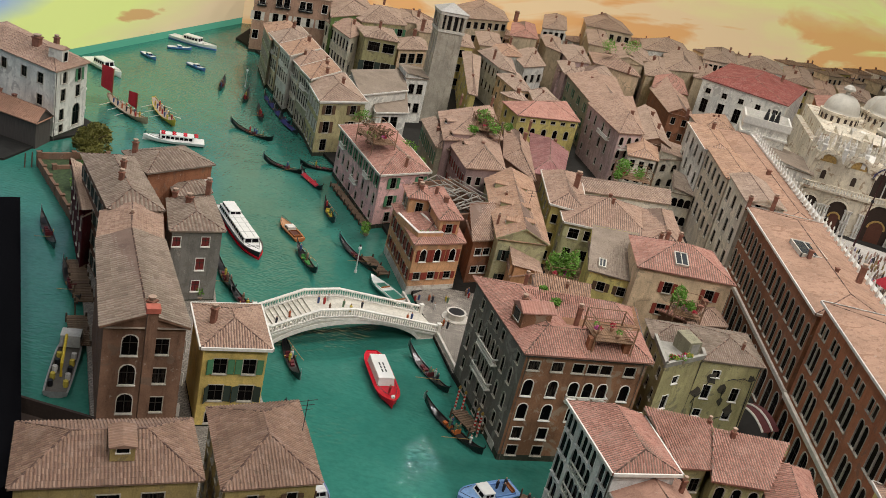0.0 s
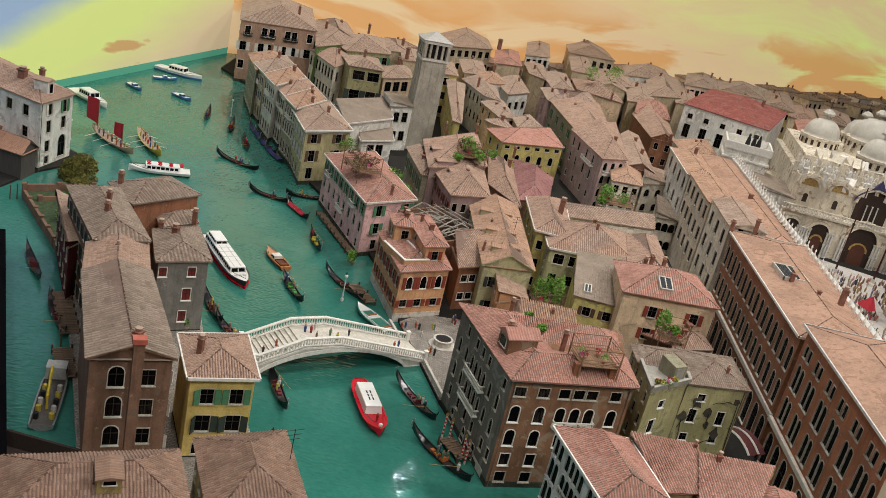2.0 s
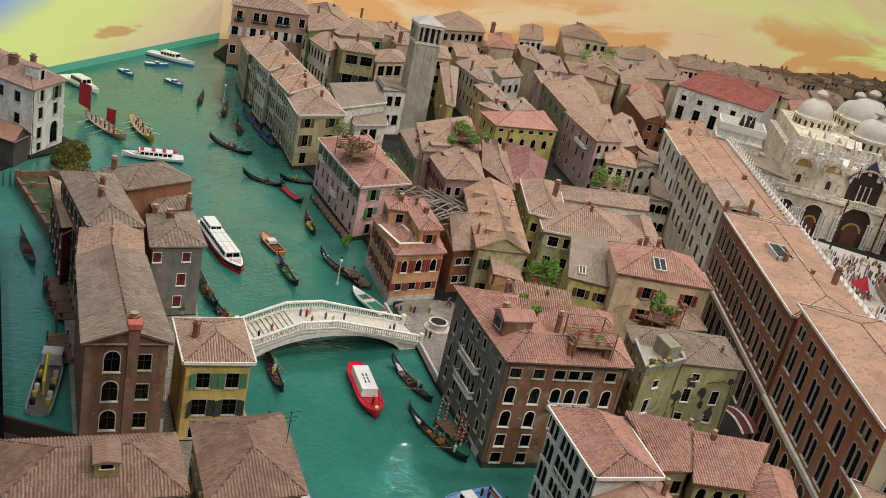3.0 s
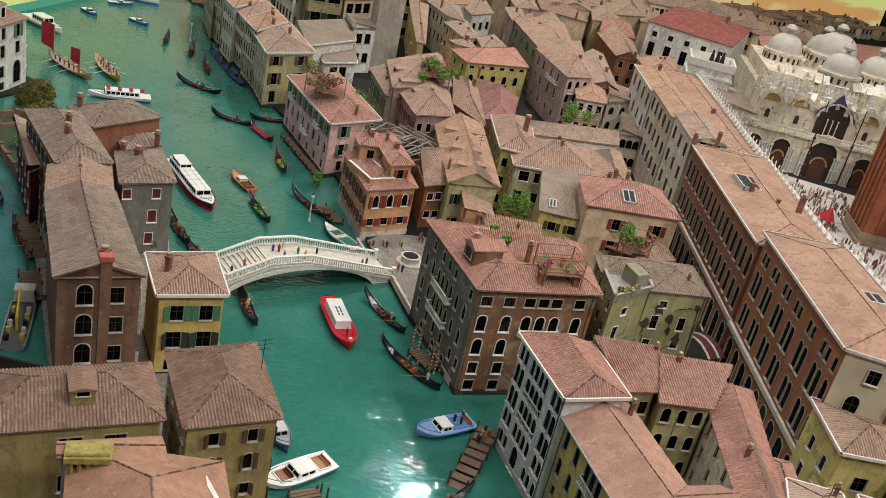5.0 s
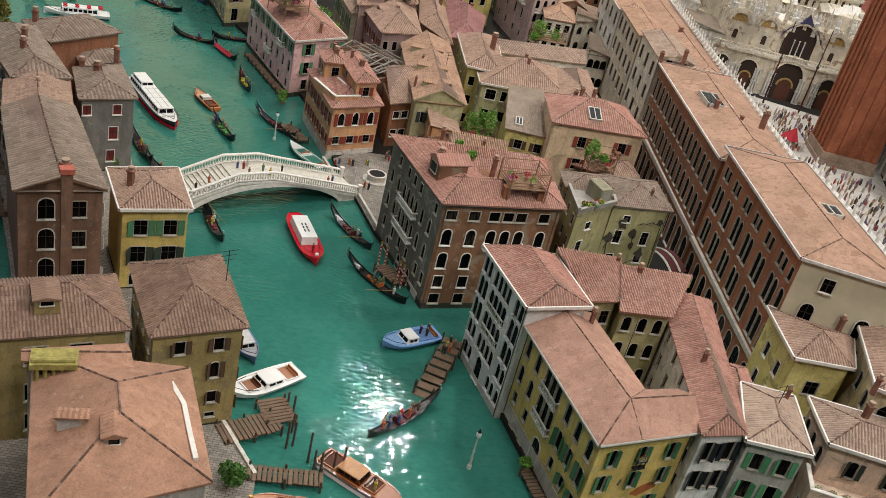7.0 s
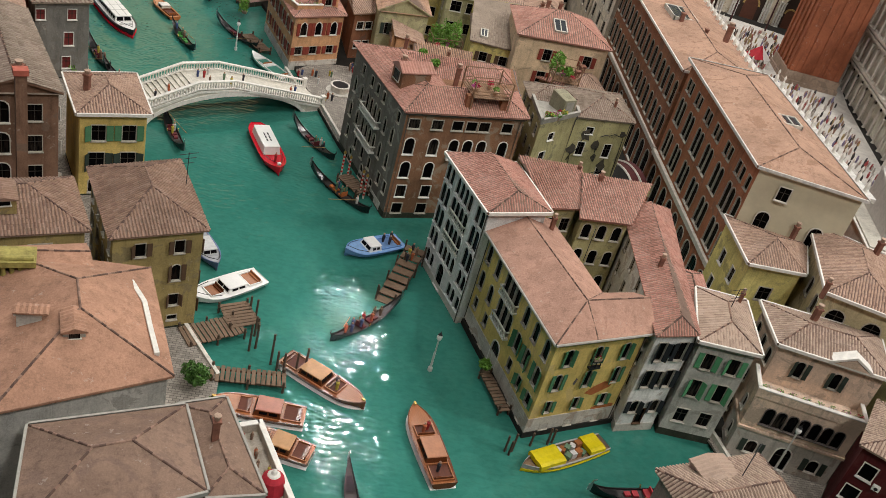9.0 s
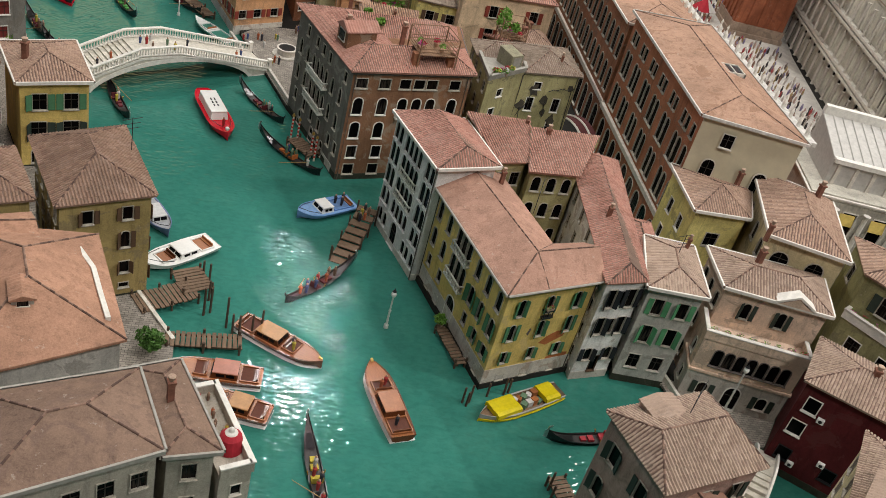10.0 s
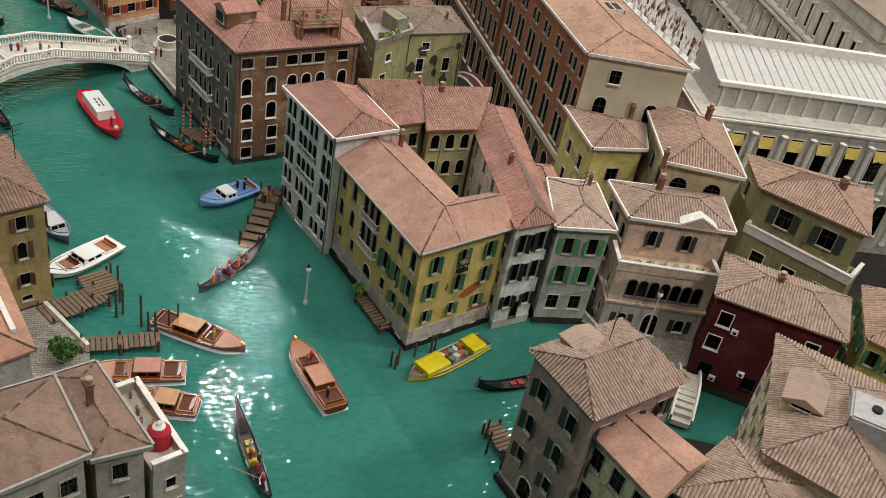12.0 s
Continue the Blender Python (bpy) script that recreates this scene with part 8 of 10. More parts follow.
riders(22.0, 60.2, 106, ((1.5, 0.2), (-4.2, 0.3), (1.9, -0.4)), 0.95)


def motorboat(name, x, y, turn, length, beam, hull, deck, cab, roof, label, band=None, cab_at=(-0.35, 0.25), high=1.5, side=0.95, open_at=None, bow=2.3, stern=2, transom=0.84, floor=None, glass=True):
    t = thing(name, x, y, 0, label, "boat", turn)
    h = part("hull", hull_mesh(length, beam, side, 0.5, 0, bow, stern, transom, 0.82, 24, 0.12), (hull, deck), t)
    if band:
        part("hull_band", hull_mesh(length * 1.006, beam * 1.012, side * 0.35, 0.15, 0, bow, stern, transom, 0.88, 24, 0.02), (band, band), h)
    l = length / 2
    cabin(t, cab_at[0] * length, cab_at[1] * length, beam * 0.68, side - 0.15, side + high, cab, roof, glass)
    if open_at:
        cockpit(t, open_at[0] * length, open_at[1] * length, beam * 0.62, side - 0.1, floor or WELL_SHADE_WOOD, DECKWOOD, hull if floor else None)
    bm = bmesh.new()
    tube(bm, [(l * 0.35, -beam * 0.38, side + 0.2), (l * 0.7, -beam * 0.24, side + 0.55), (l * 0.96, 0, side + 0.9), (l * 0.7, beam * 0.24, side + 0.55), (l * 0.35, beam * 0.38, side + 0.2)], 0.045, 5)
    part("bow_rail", bm, IRON, t)
    return t


RED_GLOSS = paint((0.55, 0.005, 0.02), 0.25, 0, 0.1)
amb = motorboat("rescue_boat", -3.1, 120.4, -69, 15.4, 4.1, RED_GLOSS, RED_GLOSS, WHITE_GLOSS, WHITE_GLOSS, "bright red rescue boat with white cabin roof", None, (-0.30, 0.18), 1.1, 1.1, bow=4.6, stern=5, transom=0.42, glass=False)
for s in (-1, 1):
    for k in range(3):
        bm = bmesh.new()
        box(bm, -2.0 + k * 1.0, s * 0.3 - 0.12, 2.34, -1.2 + k * 1.0, s * 0.3 + 0.12, 2.355)
        part("roof_marking", bm, IRON, amb)
bm = bmesh.new()
lathe(bm, ((0.3, 0), (0.34, 0.25), (0.2, 0.4)), 7.0, 0, 1.7, 8)
part("bow_lamp", bm, WHITE_GLOSS, amb)
figure(-3.1 + 0.35 * 5.0, 120.4 - 0.93 * 5.0, 1.2, COATS[0], h=1.5)
POLICE = paint((0.09, 0.19, 0.42), 0.3, 0, 0.15)
PATROL = paint((0.16, 0.30, 0.58), 0.3, 0, 0.12)
motorboat("patrol_boat", 14.9, 97.4, -147, 9.6, 4.0, PATROL, paint((0.24, 0.40, 0.66), 0.4), WHITE_GLOSS, WHITE_GLOSS, "light blue patrol boat with white wheelhouse", None, (-0.06, 0.16), 0.6, 0.9, (-0.42, -0.08), bow=3.6, stern=4, floor=paint((0.12, 0.22, 0.42), 0.6))
riders(14.9, 97.4, -147, ((-2.4, 0.4), (-3.2, -0.5), (-1.8, -0.4)), 0.9, COATS[1:2] + COATS[3:4])
cruiser = motorboat("cabin_cruiser", -3.6, 82.3, -138, 10.4, 4.2, WHITE_GLOSS, WHITE_GLOSS, WHITE_GLOSS, WHITE_GLOSS, "white cabin cruiser with two wooden cockpits, moored", None, (-0.2, 0.08), 0.45, 1.0, (-0.42, -0.24), bow=3.4, floor=DECKWOOD)
cockpit(cruiser, 1.1, 3.0, 2.2, 0.95, DECKWOOD, VARNISH, WHITE_GLOSS)
motorboat("workboat", -7.6, 90.0, -60, 8.6, 3.2, paint((0.12, 0.16, 0.3), 0.5), paint((0.35, 0.36, 0.38), 0.6), paint((0.5, 0.5, 0.5), 0.5), paint((0.55, 0.55, 0.54), 0.5), "grey and blue workboat moored behind the house", None, (-0.2, 0.2), 0.5, 0.9)
DARKHULL = paint((0.02, 0.02, 0.025), 0.4)
bus = motorboat("water_bus", -38.5, 163.4, -57, 24.0, 4.9, DARKHULL, WHITE_GLOSS, WHITE_GLOSS, WHITE_GLOSS, "large white water bus with black and red hull", RED_GLOSS, (-0.42, 0.3), 1.0, 1.2, bow=4.5)
SEAM = paint((0.42, 0.42, 0.40), 0.5)
cabin(bus, -9.5, -4.0, 2.6, 2.2, 2.9, WHITE_GLOSS, WHITE_GLOSS, name="wheelhouse")
for k in range(4):
    bm = bmesh.new()
    box(bm, -2.6 + k * 2.2, -1.5, 2.28, -2.45 + k * 2.2, 1.5, 2.34)
    part("roof_seam", bm, SEAM, bus)
for y in (-0.7, 0.7):
    bm = bmesh.new()
    box(bm, -3.6, y - 0.07, 2.28, 6.6, y + 0.07, 2.35)
    part("roof_seam", bm, SEAM, bus)
for k in range(3):
    bm = bmesh.new()
    box(bm, 8.2, -1.2 + k * 0.85, 1.02, 8.9, -0.6 + k * 0.85, 1.35)
    part("bow_bench", bm, SEAM, bus)
motorboat("launch", -29.7, 169.9, 127, 9.8, 2.9, paint((0.45, 0.14, 0.04), 0.35), paint((0.5, 0.25, 0.12), 0.5), paint((0.6, 0.55, 0.45), 0.5), paint((0.7, 0.66, 0.6), 0.5), "small orange launch under way", None, (-0.1, 0.12), 0.5, 0.8, (-0.42, -0.12))
GREEN_HULL = paint((0.05, 0.20, 0.15), 0.4)
launch = thing("launch", -6.6, 151.8, 0, "open green launch with white gunwale moored at the quay", "boat", 131)
part("hull", hull_mesh(11.4, 3.6, 0.95, 0.5, 0, 2.3, 2, 0.84, 0.82, 24, 0.12), (GREEN_HULL, WHITE_GLOSS), launch)
cockpit(launch, -4.8, -0.5, 2.6, 0.9, GREEN_HULL, DECKWOOD, WHITE_GLOSS)
cockpit(launch, 0.2, 2.6, 2.2, 0.9, GREEN_HULL, DECKWOOD, WHITE_GLOSS)
motorboat("motor_yacht", -105.1, 253.6, -35, 17.0, 5.0, WHITE_GLOSS, WHITE_GLOSS, WHITE_GLOSS, WHITE_GLOSS, "white motor yacht on the far water", None, (-0.2, 0.15), 1.6, 1.4)
motorboat("motor_yacht", -96.5, 307.9, -12, 17.5, 5.0, WHITE_GLOSS, WHITE_GLOSS, WHITE_GLOSS, WHITE_GLOSS, "white motor yacht with blue stripe", POLICE, (-0.2, 0.15), 1.4, 1.4)
ferry = motorboat("ferry", -67.6, 206.4, -160, 14.5, 4.6, WHITE_GLOSS, WHITE_GLOSS, WHITE_GLOSS, WHITE_GLOSS, "white passenger ferry with round lifebuoys", None, (-0.32, 0.25), 1.1, 1.1)
for k in range(8):
    bm = bmesh.new()
    tube(bm, [(0.42 * math.cos(a), 0.42 * math.sin(a), 0) for a in [0.6 * q for q in range(11)]], 0.13, 5, cap=False)
    part("lifebuoy", bm, RED_GLOSS, ferry, at=(-5.2 + (k % 4) * 2.6, -0.7 + 1.4 * (k // 4), 2.42))
for x, y, a in ((-101.1, 278.3, -38), (-85.8, 278.6, -30), (-97.7, 296.9, 33)):
    motorboat("jet_boat", x, y, a, 8.0, 2.4, POLICE, WHITE_GLOSS, POLICE, WHITE_GLOSS, "small blue patrol jet boat", None, (-0.1, 0.1), 0.5, 0.8)

YELLOW_TARP = paint((0.62, 0.50, 0.0), 0.6, 0, 0.2)
barge = thing("cargo_barge", 38.2, 61.6, 0, "cargo barge with bright yellow tarpaulins", "boat", -152)
part("hull", hull_mesh(12.4, 3.2, 0.8, 0.4, 0.1, 3, 2, 0.8, 0.85, 20, 0.4), (paint((0.35, 0.34, 0.33), 0.5), wood((0.2, 0.13, 0.08))), barge)
part("rubbing_strake", hull_mesh(12.5, 3.26, 0.3, 0.2, 0.1, 3, 2, 0.8, 0.9, 20, 0.02), (YELLOW_TARP, YELLOW_TARP), barge)
for x0, x1 in ((0.8, 4.4), (-5.2, -3.0)):
    bm = bmesh.new()
    sag = [(-1.35, 0.7), (-1.3, 1.25), (-0.9, 1.38), (0.0, 1.30), (0.9, 1.38), (1.3, 1.25), (1.35, 0.7)]
    for (y0, z0), (y1, z1) in zip(sag, sag[1:]):
        quad(bm, (x0, y0, z0), (x0, y1, z1), (x1, y1, z1), (x1, y0, z0))
    for x in (x0, x1):
        quad(bm, *[(x, y, z) for y, z in (sag if x == x1 else sag[::-1])])
    bmesh.ops.recalc_face_normals(bm, faces=bm.faces)
    part("tarpaulin", bm, YELLOW_TARP, barge)
for k in range(9):
    bm = bmesh.new()
    box(bm, -0.4, -0.35, 0, 0.4, 0.35, crew.uniform(0.4, 0.9))
    part("crate", bm, (DECKWOOD, COATS[2], COATS[7])[k % 3], barge, at=(-2.4 + (k % 5) * 0.75, -0.6 + 1.1 * (k // 5), 0.45), turn=crew.uniform(0, 1))

barge2 = thing("work_barge", -47.4, 104.5, 0, "grey work barge with yellow crane arm and cargo", "boat", 106)
part("hull", hull_mesh(15.0, 3.6, 0.9, 0.2, 0.1, 5, 3, 0.9, 0.92, 20, 0.4), (paint((0.22, 0.22, 0.22), 0.6), paint((0.10, 0.09, 0.08), 0.8)), barge2)
cabin(barge2, 4.4, 7.0, 3.0, 0.8, 2.6, paint((0.4, 0.4, 0.38), 0.6), paint((0.45, 0.45, 0.43), 0.6))
bm = bmesh.new()
tube(bm, [(-3, 0, 0.6), (-3, 0, 2.6), (3.6, 0.4, 3.4)], 0.22, 6)
part("crane_arm", bm, paint((0.55, 0.40, 0.03), 0.5), barge2)
for k in range(10):
    bm = bmesh.new()
    lathe(bm, ((0.35, 0), (0.38, 0.5), (0.35, 1.0)), n=8)
    part("barrel", bm, (COATS[4], COATS[2], IRON)[k % 3], barge2, at=(-5.4 + (k % 5) * 1.8, -1.0 + 2.0 * (k // 5), 0.5))


def parade_boat(x, y, turn, length, hull, label, flags):
    t = thing("rowing_boat", x, y, 0, label, "boat", turn)
    part("hull", hull_mesh(length, 3.4, 1.0, 1.6, 1.2, 2.4, 2.4, 0.3, 0.7, 20, 0.3), (hull, paint((0.40, 0.30, 0.22), 0.7)), t)
    for k in range(3):
        for s in (-1, 1):
            bm = bmesh.new()
            u = -length * 0.3 + k * length * 0.2
            tube(bm, [(u, s * 0.9, 1.2), (u - 0.6, s * 4.2, 0.1)], 0.07, 5)
            part("oar", bm, CREAM_PAINT, t)
    for u, hgt, w in flags:
        bm = bmesh.new()
        tube(bm, [(u, 0, 0.8), (u, 0, hgt + 0.4)], 0.1, 6)
        mast = part("mast", bm, wood((0.3, 0.2, 0.1)), t)
        bm = bmesh.new()
        n = 6
        for k in range(n):
            a, b = k / n, (k + 1) / n
            f = lambda q: 0.5 * math.sin(q * 5)  # noqa: E731
            quad(bm, (u - w * a, f(a), 2.0 + a * 1.2), (u - w * b, f(b), 2.0 + b * 1.2), (u - w * b, f(b), hgt), (u - w * a, f(a), hgt))
        part("flag", bm, RED_CLOTH, mast)
    riders(x, y, turn, [(-length * 0.3 + k * length * 0.11, s * 0.6) for k in range(6) for s in (-1, 1)], 0.9)


parade_boat(-84.7, 219.9, -40, 20.5, paint((0.42, 0.32, 0.22), 0.5), "ceremonial rowing boat with red flags", ((4.5, 6.5, 3.6), (-8.2, 9.0, 5.5)))
parade_boat(-76.7, 224.4, -54, 20.0, paint((0.55, 0.42, 0.05), 0.5), "bright yellow ceremonial rowing boat", ())


# ---- jetties, poles and lamps ----
PLANK = wood((0.17, 0.11, 0.07), 0.8, (3, 3, 3))
POLE = wood((0.09, 0.06, 0.04), 0.8, (6, 6, 1))


def dock(x, y, turn, length, width, z, label, legs=True):
    d = thing("jetty", x, y, 0, label, "jetty", turn)
    n = int(length / 0.55)
    bm = bmesh.new()
    box(bm, -0.22, -width / 2, 0, 0.22, width / 2, 0.12)
    me = finish(bm)
    me.materials.append(PLANK)
    rnd = random.Random(int(x * 7 + y))
    for k in range(n):
        part("plank", me, (), d, at=(-length / 2 + (k + 0.5) * length / n, rnd.uniform(-0.12, 0.12), z + rnd.uniform(-0.02, 0.02)), turn=rnd.uniform(-0.03, 0.03))
    for s in (-1, 1):
        bm = bmesh.new()
        box(bm, -length / 2, s * width * 0.38 - 0.1, z - 0.25, length / 2, s * width * 0.38 + 0.1, z)
        part("beam", bm, POLE, d)
        for k in range(max(2, int(length / 2.4)) if legs else 0):
            bm = bmesh.new()
            u = -length / 2 + 0.3 + k * (length - 0.6) / max(1, int(length / 2.4) - 1)
            tube(bm, [(u, s * width * 0.48, -1), (u, s * width * 0.48, z + 0.7)], 0.15, 6)
            part("post", bm, POLE, d)
    return d


dock(-4.0, 73.4, 33, 7.4, 3.6, 0.9, "weathered plank jetty on piles")
dock(-1.4, 77.0, 118, 4.6, 3.8, 0.95, "short plank landing stage on piles")
dock(1.2, 66.4, 4, 8.6, 2.4, 0.9, "weathered plank jetty beside moored taxis")
dock(11.2, 113.6, -52, 5.6, 2.6, 0.9, "dark wooden landing stage before the palace")
dock(-56.0, 128.5, 120, 15, 3.0, 0.9, "dark plank walkway along the outer canal")
dock(-49.5, 113.5, 118, 9, 3.0, 0.9, "dark plank landing on the outer canal")
dock(-10.2, 161.2, 125, 8, 2.6, 0.9, "small gondola landing before the orange house")
dock(-20.7, 191.2, 118, 25, 1.8, 0.7, "plank walkway along the pink house")
dock(41.2, 46.4, -76, 8.5, 2.2, 0.9, "plank landing stage below the mauve house")
dock(30.6, 70.4, -73, 7.0, 1.5, 0.8, "narrow water landing before the arched door")


def mooring(x, y, h=3.2, r=0.16, lean=(0.0, 0.0), striped=None):
    p = thing("mooring_pole", x, y, 0, "striped mooring pole in the canal" if striped else "dark wooden mooring pole in the canal", "mooring pole", group="mooring poles")
    bm = bmesh.new()
    tube(bm, [(0, 0, -1), (lean[0], lean[1], h)], [r, r * 0.85], 7)
    part("pole", bm, POLE if not striped else CREAM_PAINT, p)
    if striped:
        for k in range(5):
            bm = bmesh.new()
            z = 0.6 + k * h / 6
            tube(bm, [(0, 0, z), (0, 0, z + h / 12)], r * 1.06, 8)
            part("stripe", bm, striped, p)
        bm = bmesh.new()
        lathe(bm, ((r * 1.3, h), (r * 1.6, h + 0.2), (r * 0.6, h + 0.5)), n=8)
        part("cap", bm, GOLD, p)


for x, y, h in ((0.6, 71.8, 4.2), (1.3, 72.4, 3.8), (3.4, 70.0, 4.6), (4.2, 69.0, 3.0), (5.0, 68.2, 3.6), (6.4, 68.8, 3.4), (7.4, 69.6, 3.6), (0.9, 74.6, 3.0), (-0.2, 79.0, 2.6), (0.6, 78.0, 3.0),
                (31.2, 61.4, 2.4), (31.6, 60.9, 2.2), (32.0, 61.5, 2.8), (34.4, 62.8, 2.0), (36.6, 63.4, 2.6), (37.2, 63.8, 2.2), (39.4, 49.4, 2.8), (38.8, 47.2, 3.4), (39.8, 45.0, 2.6),
                (-52.0, 118.0, 2.4), (-55.0, 124.0, 2.4), (-86.0, 172.0, 3.4), (-87.0, 171.0, 3.2), (-85.2, 174.6, 3.2), (19.2, 93.8, 3.0), (15.6, 86.0, 2.4), (18.0, 84.8, 2.2)):
    mooring(x, y, h, lean=(0.08 * math.sin(x), 0.08 * math.cos(y)))
STRIPE = paint((0.5, 0.03, 0.02), 0.5)
for x, y in ((9.2, 117.2), (10.2, 116.0), (12.4, 112.2), (13.0, 111.2)):
    mooring(x, y, 4.0, 0.16, striped=STRIPE)


def lamp_post(x, y, h=4.9, z=0.0):
    p = thing("street_lamp", x, y, z, "pale lamp post standing in the water", "street lamp", group="canal lamps")
    bm = bmesh.new()
    lathe(bm, ((0.32, -0.6), (0.3, 0.5), (0.16, 0.7), (0.12, h * 0.55), (0.18, h * 0.57), (0.11, h * 0.6), (0.1, h)), n=8)
    part("post", bm, paint((0.68, 0.66, 0.62), 0.5, 0.2), p)
    bm = bmesh.new()
    lathe(bm, ((0.14, h), (0.32, h + 0.25), (0.36, h + 0.6), (0.14, h + 0.95)), n=8)
    part("globe", bm, WHITE_GLOSS, p)
    bm = bmesh.new()
    lathe(bm, ((0.3, h + 0.9), (0.1, h + 1.15), (0.03, h + 1.4)), n=8)
    part("cap", bm, IRON, p)


for x, y in ((22.7, 73.3), (-13.6, 157.8), (-67.5, 270), (-94.1, 215.7), (-14.8, 100.6)):
    lamp_post(x, y)
lamp_post(64.5, 62.5, 7.5, 0.8)


def water_steps():
    d = thing("landing_steps", 18.8, 90.8, 0, "wooden landing steps down to the canal", "steps", -110)
    for k in range(8):
        bm = bmesh.new()
        box(bm, -6 + k * 1.5, -1.4, 2.2 - k * 0.32, -4.6 + k * 1.5, 1.4, 2.34 - k * 0.32)
        part("tread", bm, PLANK, d)
    for s in (-1, 1):
        bm = bmesh.new()
        tube(bm, [(-6, s * 1.3, 2.0), (6, s * 1.3, -0.5)], 0.16, 6)
        part("stringer", bm, POLE, d)
        for k in range(4):
            bm = bmesh.new()
            tube(bm, [(-5.5 + k * 3.3, s * 1.5, -1), (-5.5 + k * 3.3, s * 1.5, 3.4 - k * 0.7)], 0.13, 6)
            part("post", bm, POLE, d)
    riders(18.8, 90.8, -110, ((-4.6, 0.5), (-4.0, -0.4), (-3.2, 0.3), (-5.2, -0.3), (-2.5, -0.2)), 2.0)


water_steps()


# ---- squares and bridges ----
def wellhead(x, y):
    w = thing("wellhead", x, y, 0.8, "round white stone wellhead on the small square", "well")
    bm = bmesh.new()
    lathe(bm, ((2.6, 0), (2.6, 0.25), (1.7, 0.26), (1.7, 1.2), (1.9, 1.25), (1.9, 1.45)), n=20)
    part("drum", bm, STONE, w)
    # Black disc on top: the shaft's shade is painted, not sunk.
    bm = bmesh.new()
    lathe(bm, ((1.5, 1.44), (1.5, 1.47)), n=20)
    part("shaft", bm, BLACK, w)


wellhead(7.2, 146.6)
for k, (x, y) in enumerate(((-0.9, 150.0), (-0.2, 150.6), (1.7, 151.3), (2.4, 151.0), (4.9, 152.8), (5.3, 152.4), (3.0, 148.2), (8.6, 157.2), (9.2, 156.6), (9.0, 158.4), (5.2, 142.6), (6.0, 142.0), (4.8, 141.6))):
    figure(x, y, 0.8, COATS[(k * 3) % 8], h=1.3 + 0.1 * (k % 4))
for k, (x, y, z) in enumerate(((-21.8, 124.2, 4.0), (-20.2, 126.4, 4.4), (-16.6, 131.6, 5.3), (-15.6, 131.8, 5.3), (-14.4, 130.4, 5.3), (-15.2, 133.2, 5.3), (-12.4, 132.4, 5.3), (-11.0, 131.4, 5.2), (-9.4, 134.2, 5.1), (-1.4, 138.2, 2.6), (-0.7, 139.2, 2.4))):
    figure(x, y, z - 0.1, COATS[(k * 5 + 1) % 8], h=1.3 + 0.1 * (k % 4))


def quay_wall(x0, y0, x1, y1, z, label):
    bm = bmesh.new()
    a, b = Vector((x0, y0)), Vector((x1, y1))
    d = (b - a).normalized()
    n = Vector((-d.y, d.x)) * 0.22
    prism(bm, [a - n, b - n, b + n, a + n], 0.2, z)
    tagged(part("parapet", bm, STONE), label, "low wall", "", "structure")


quay_wall(4.4, 138.6, 15.6, 108.4, 1.5, "low stone wall along the quay")
quay_wall(-0.6, 144.6, -3.4, 151.2, 1.6, "low stone wall beside the orange house")
quay_wall(-2.1, 66.0, -8.0, 75.0, 1.1, "white quay edge before the ochre house")
quay_wall(58.4, 69.0, 60.2, 60.4, 1.6, "low stone wall round the small square")


def small_bridge(x, y, turn, span, width, label):
    b = thing("footbridge", x, y, 0, label, "bridge", turn)
    n = 12
    f = lambda u: 0.8 + 1.9 * (1 - (2 * u / span) ** 2)  # noqa: E731
    for k in range(n):
        u0, u1 = -span / 2 + span * k / n, -span / 2 + span * (k + 1) / n
        bm = bmesh.new()
        z = f((u0 + u1) / 2)
        box(bm, u0, -width / 2, z - 0.7, u1 - 0.02, width / 2, z)
        part("step", bm, STONE_PALE, b)
    for s in (-1, 1):
        bm = bmesh.new()
        for k in range(n):
            u0, u1 = -span / 2 + span * k / n, -span / 2 + span * (k + 1) / n
            quad(bm, (u0, s * width / 2, f(u0) - 0.4), (u1, s * width / 2, f(u1) - 0.4), (u1, s * width / 2, f(u1) + 1.0), (u0, s * width / 2, f(u0) + 1.0))
            quad(bm, (u0, s * (width / 2 + 0.25), f(u0) + 1.0), (u1, s * (width / 2 + 0.25), f(u1) + 1.0), (u1, s * (width / 2 + 0.25), f(u1) - 0.4), (u0, s * (width / 2 + 0.25), f(u0) - 0.4))
            quad(bm, (u0, s * width / 2, f(u0) + 1.0), (u1, s * width / 2, f(u1) + 1.0), (u1, s * (width / 2 + 0.25), f(u1) + 1.0), (u0, s * (width / 2 + 0.25), f(u0) + 1.0))
        part("parapet", bm, WHITE, b)


small_bridge(65.6, 52.8, 58, 10, 2.2, "small white stone bridge with steps")
small_bridge(57.5, 118.5, -60, 13, 3.4, "narrow stone bridge in the shaded lane")


# ---- planting ----
green = random.Random(21)


def plant(x, y, z, r, h, bright=True, label="bushy green potted plant", n=160, pot=True, name="potted_plant"):
    p = thing(name, x, y, z, label, "plant")
    if pot:
        bm = bmesh.new()
        lathe(bm, ((0.3 * r, 0), (0.45 * r, 0.5), (0.5 * r, 0.55)), n=8)
        part("pot", bm, TERRA_BROWN, p)
    bm = bmesh.new()
    for _ in range(4):
        leaves(bm, green.uniform(-0.35, 0.35) * r, green.uniform(-0.35, 0.35) * r, 0.4 + h * green.uniform(0.35, 0.6), r * green.uniform(0.5, 0.8), r * green.uniform(0.5, 0.8), h * green.uniform(0.3, 0.45), n // 3, 0.34, green)
    part("foliage", bm, LEAF_BRIGHT if bright else LEAF, p)


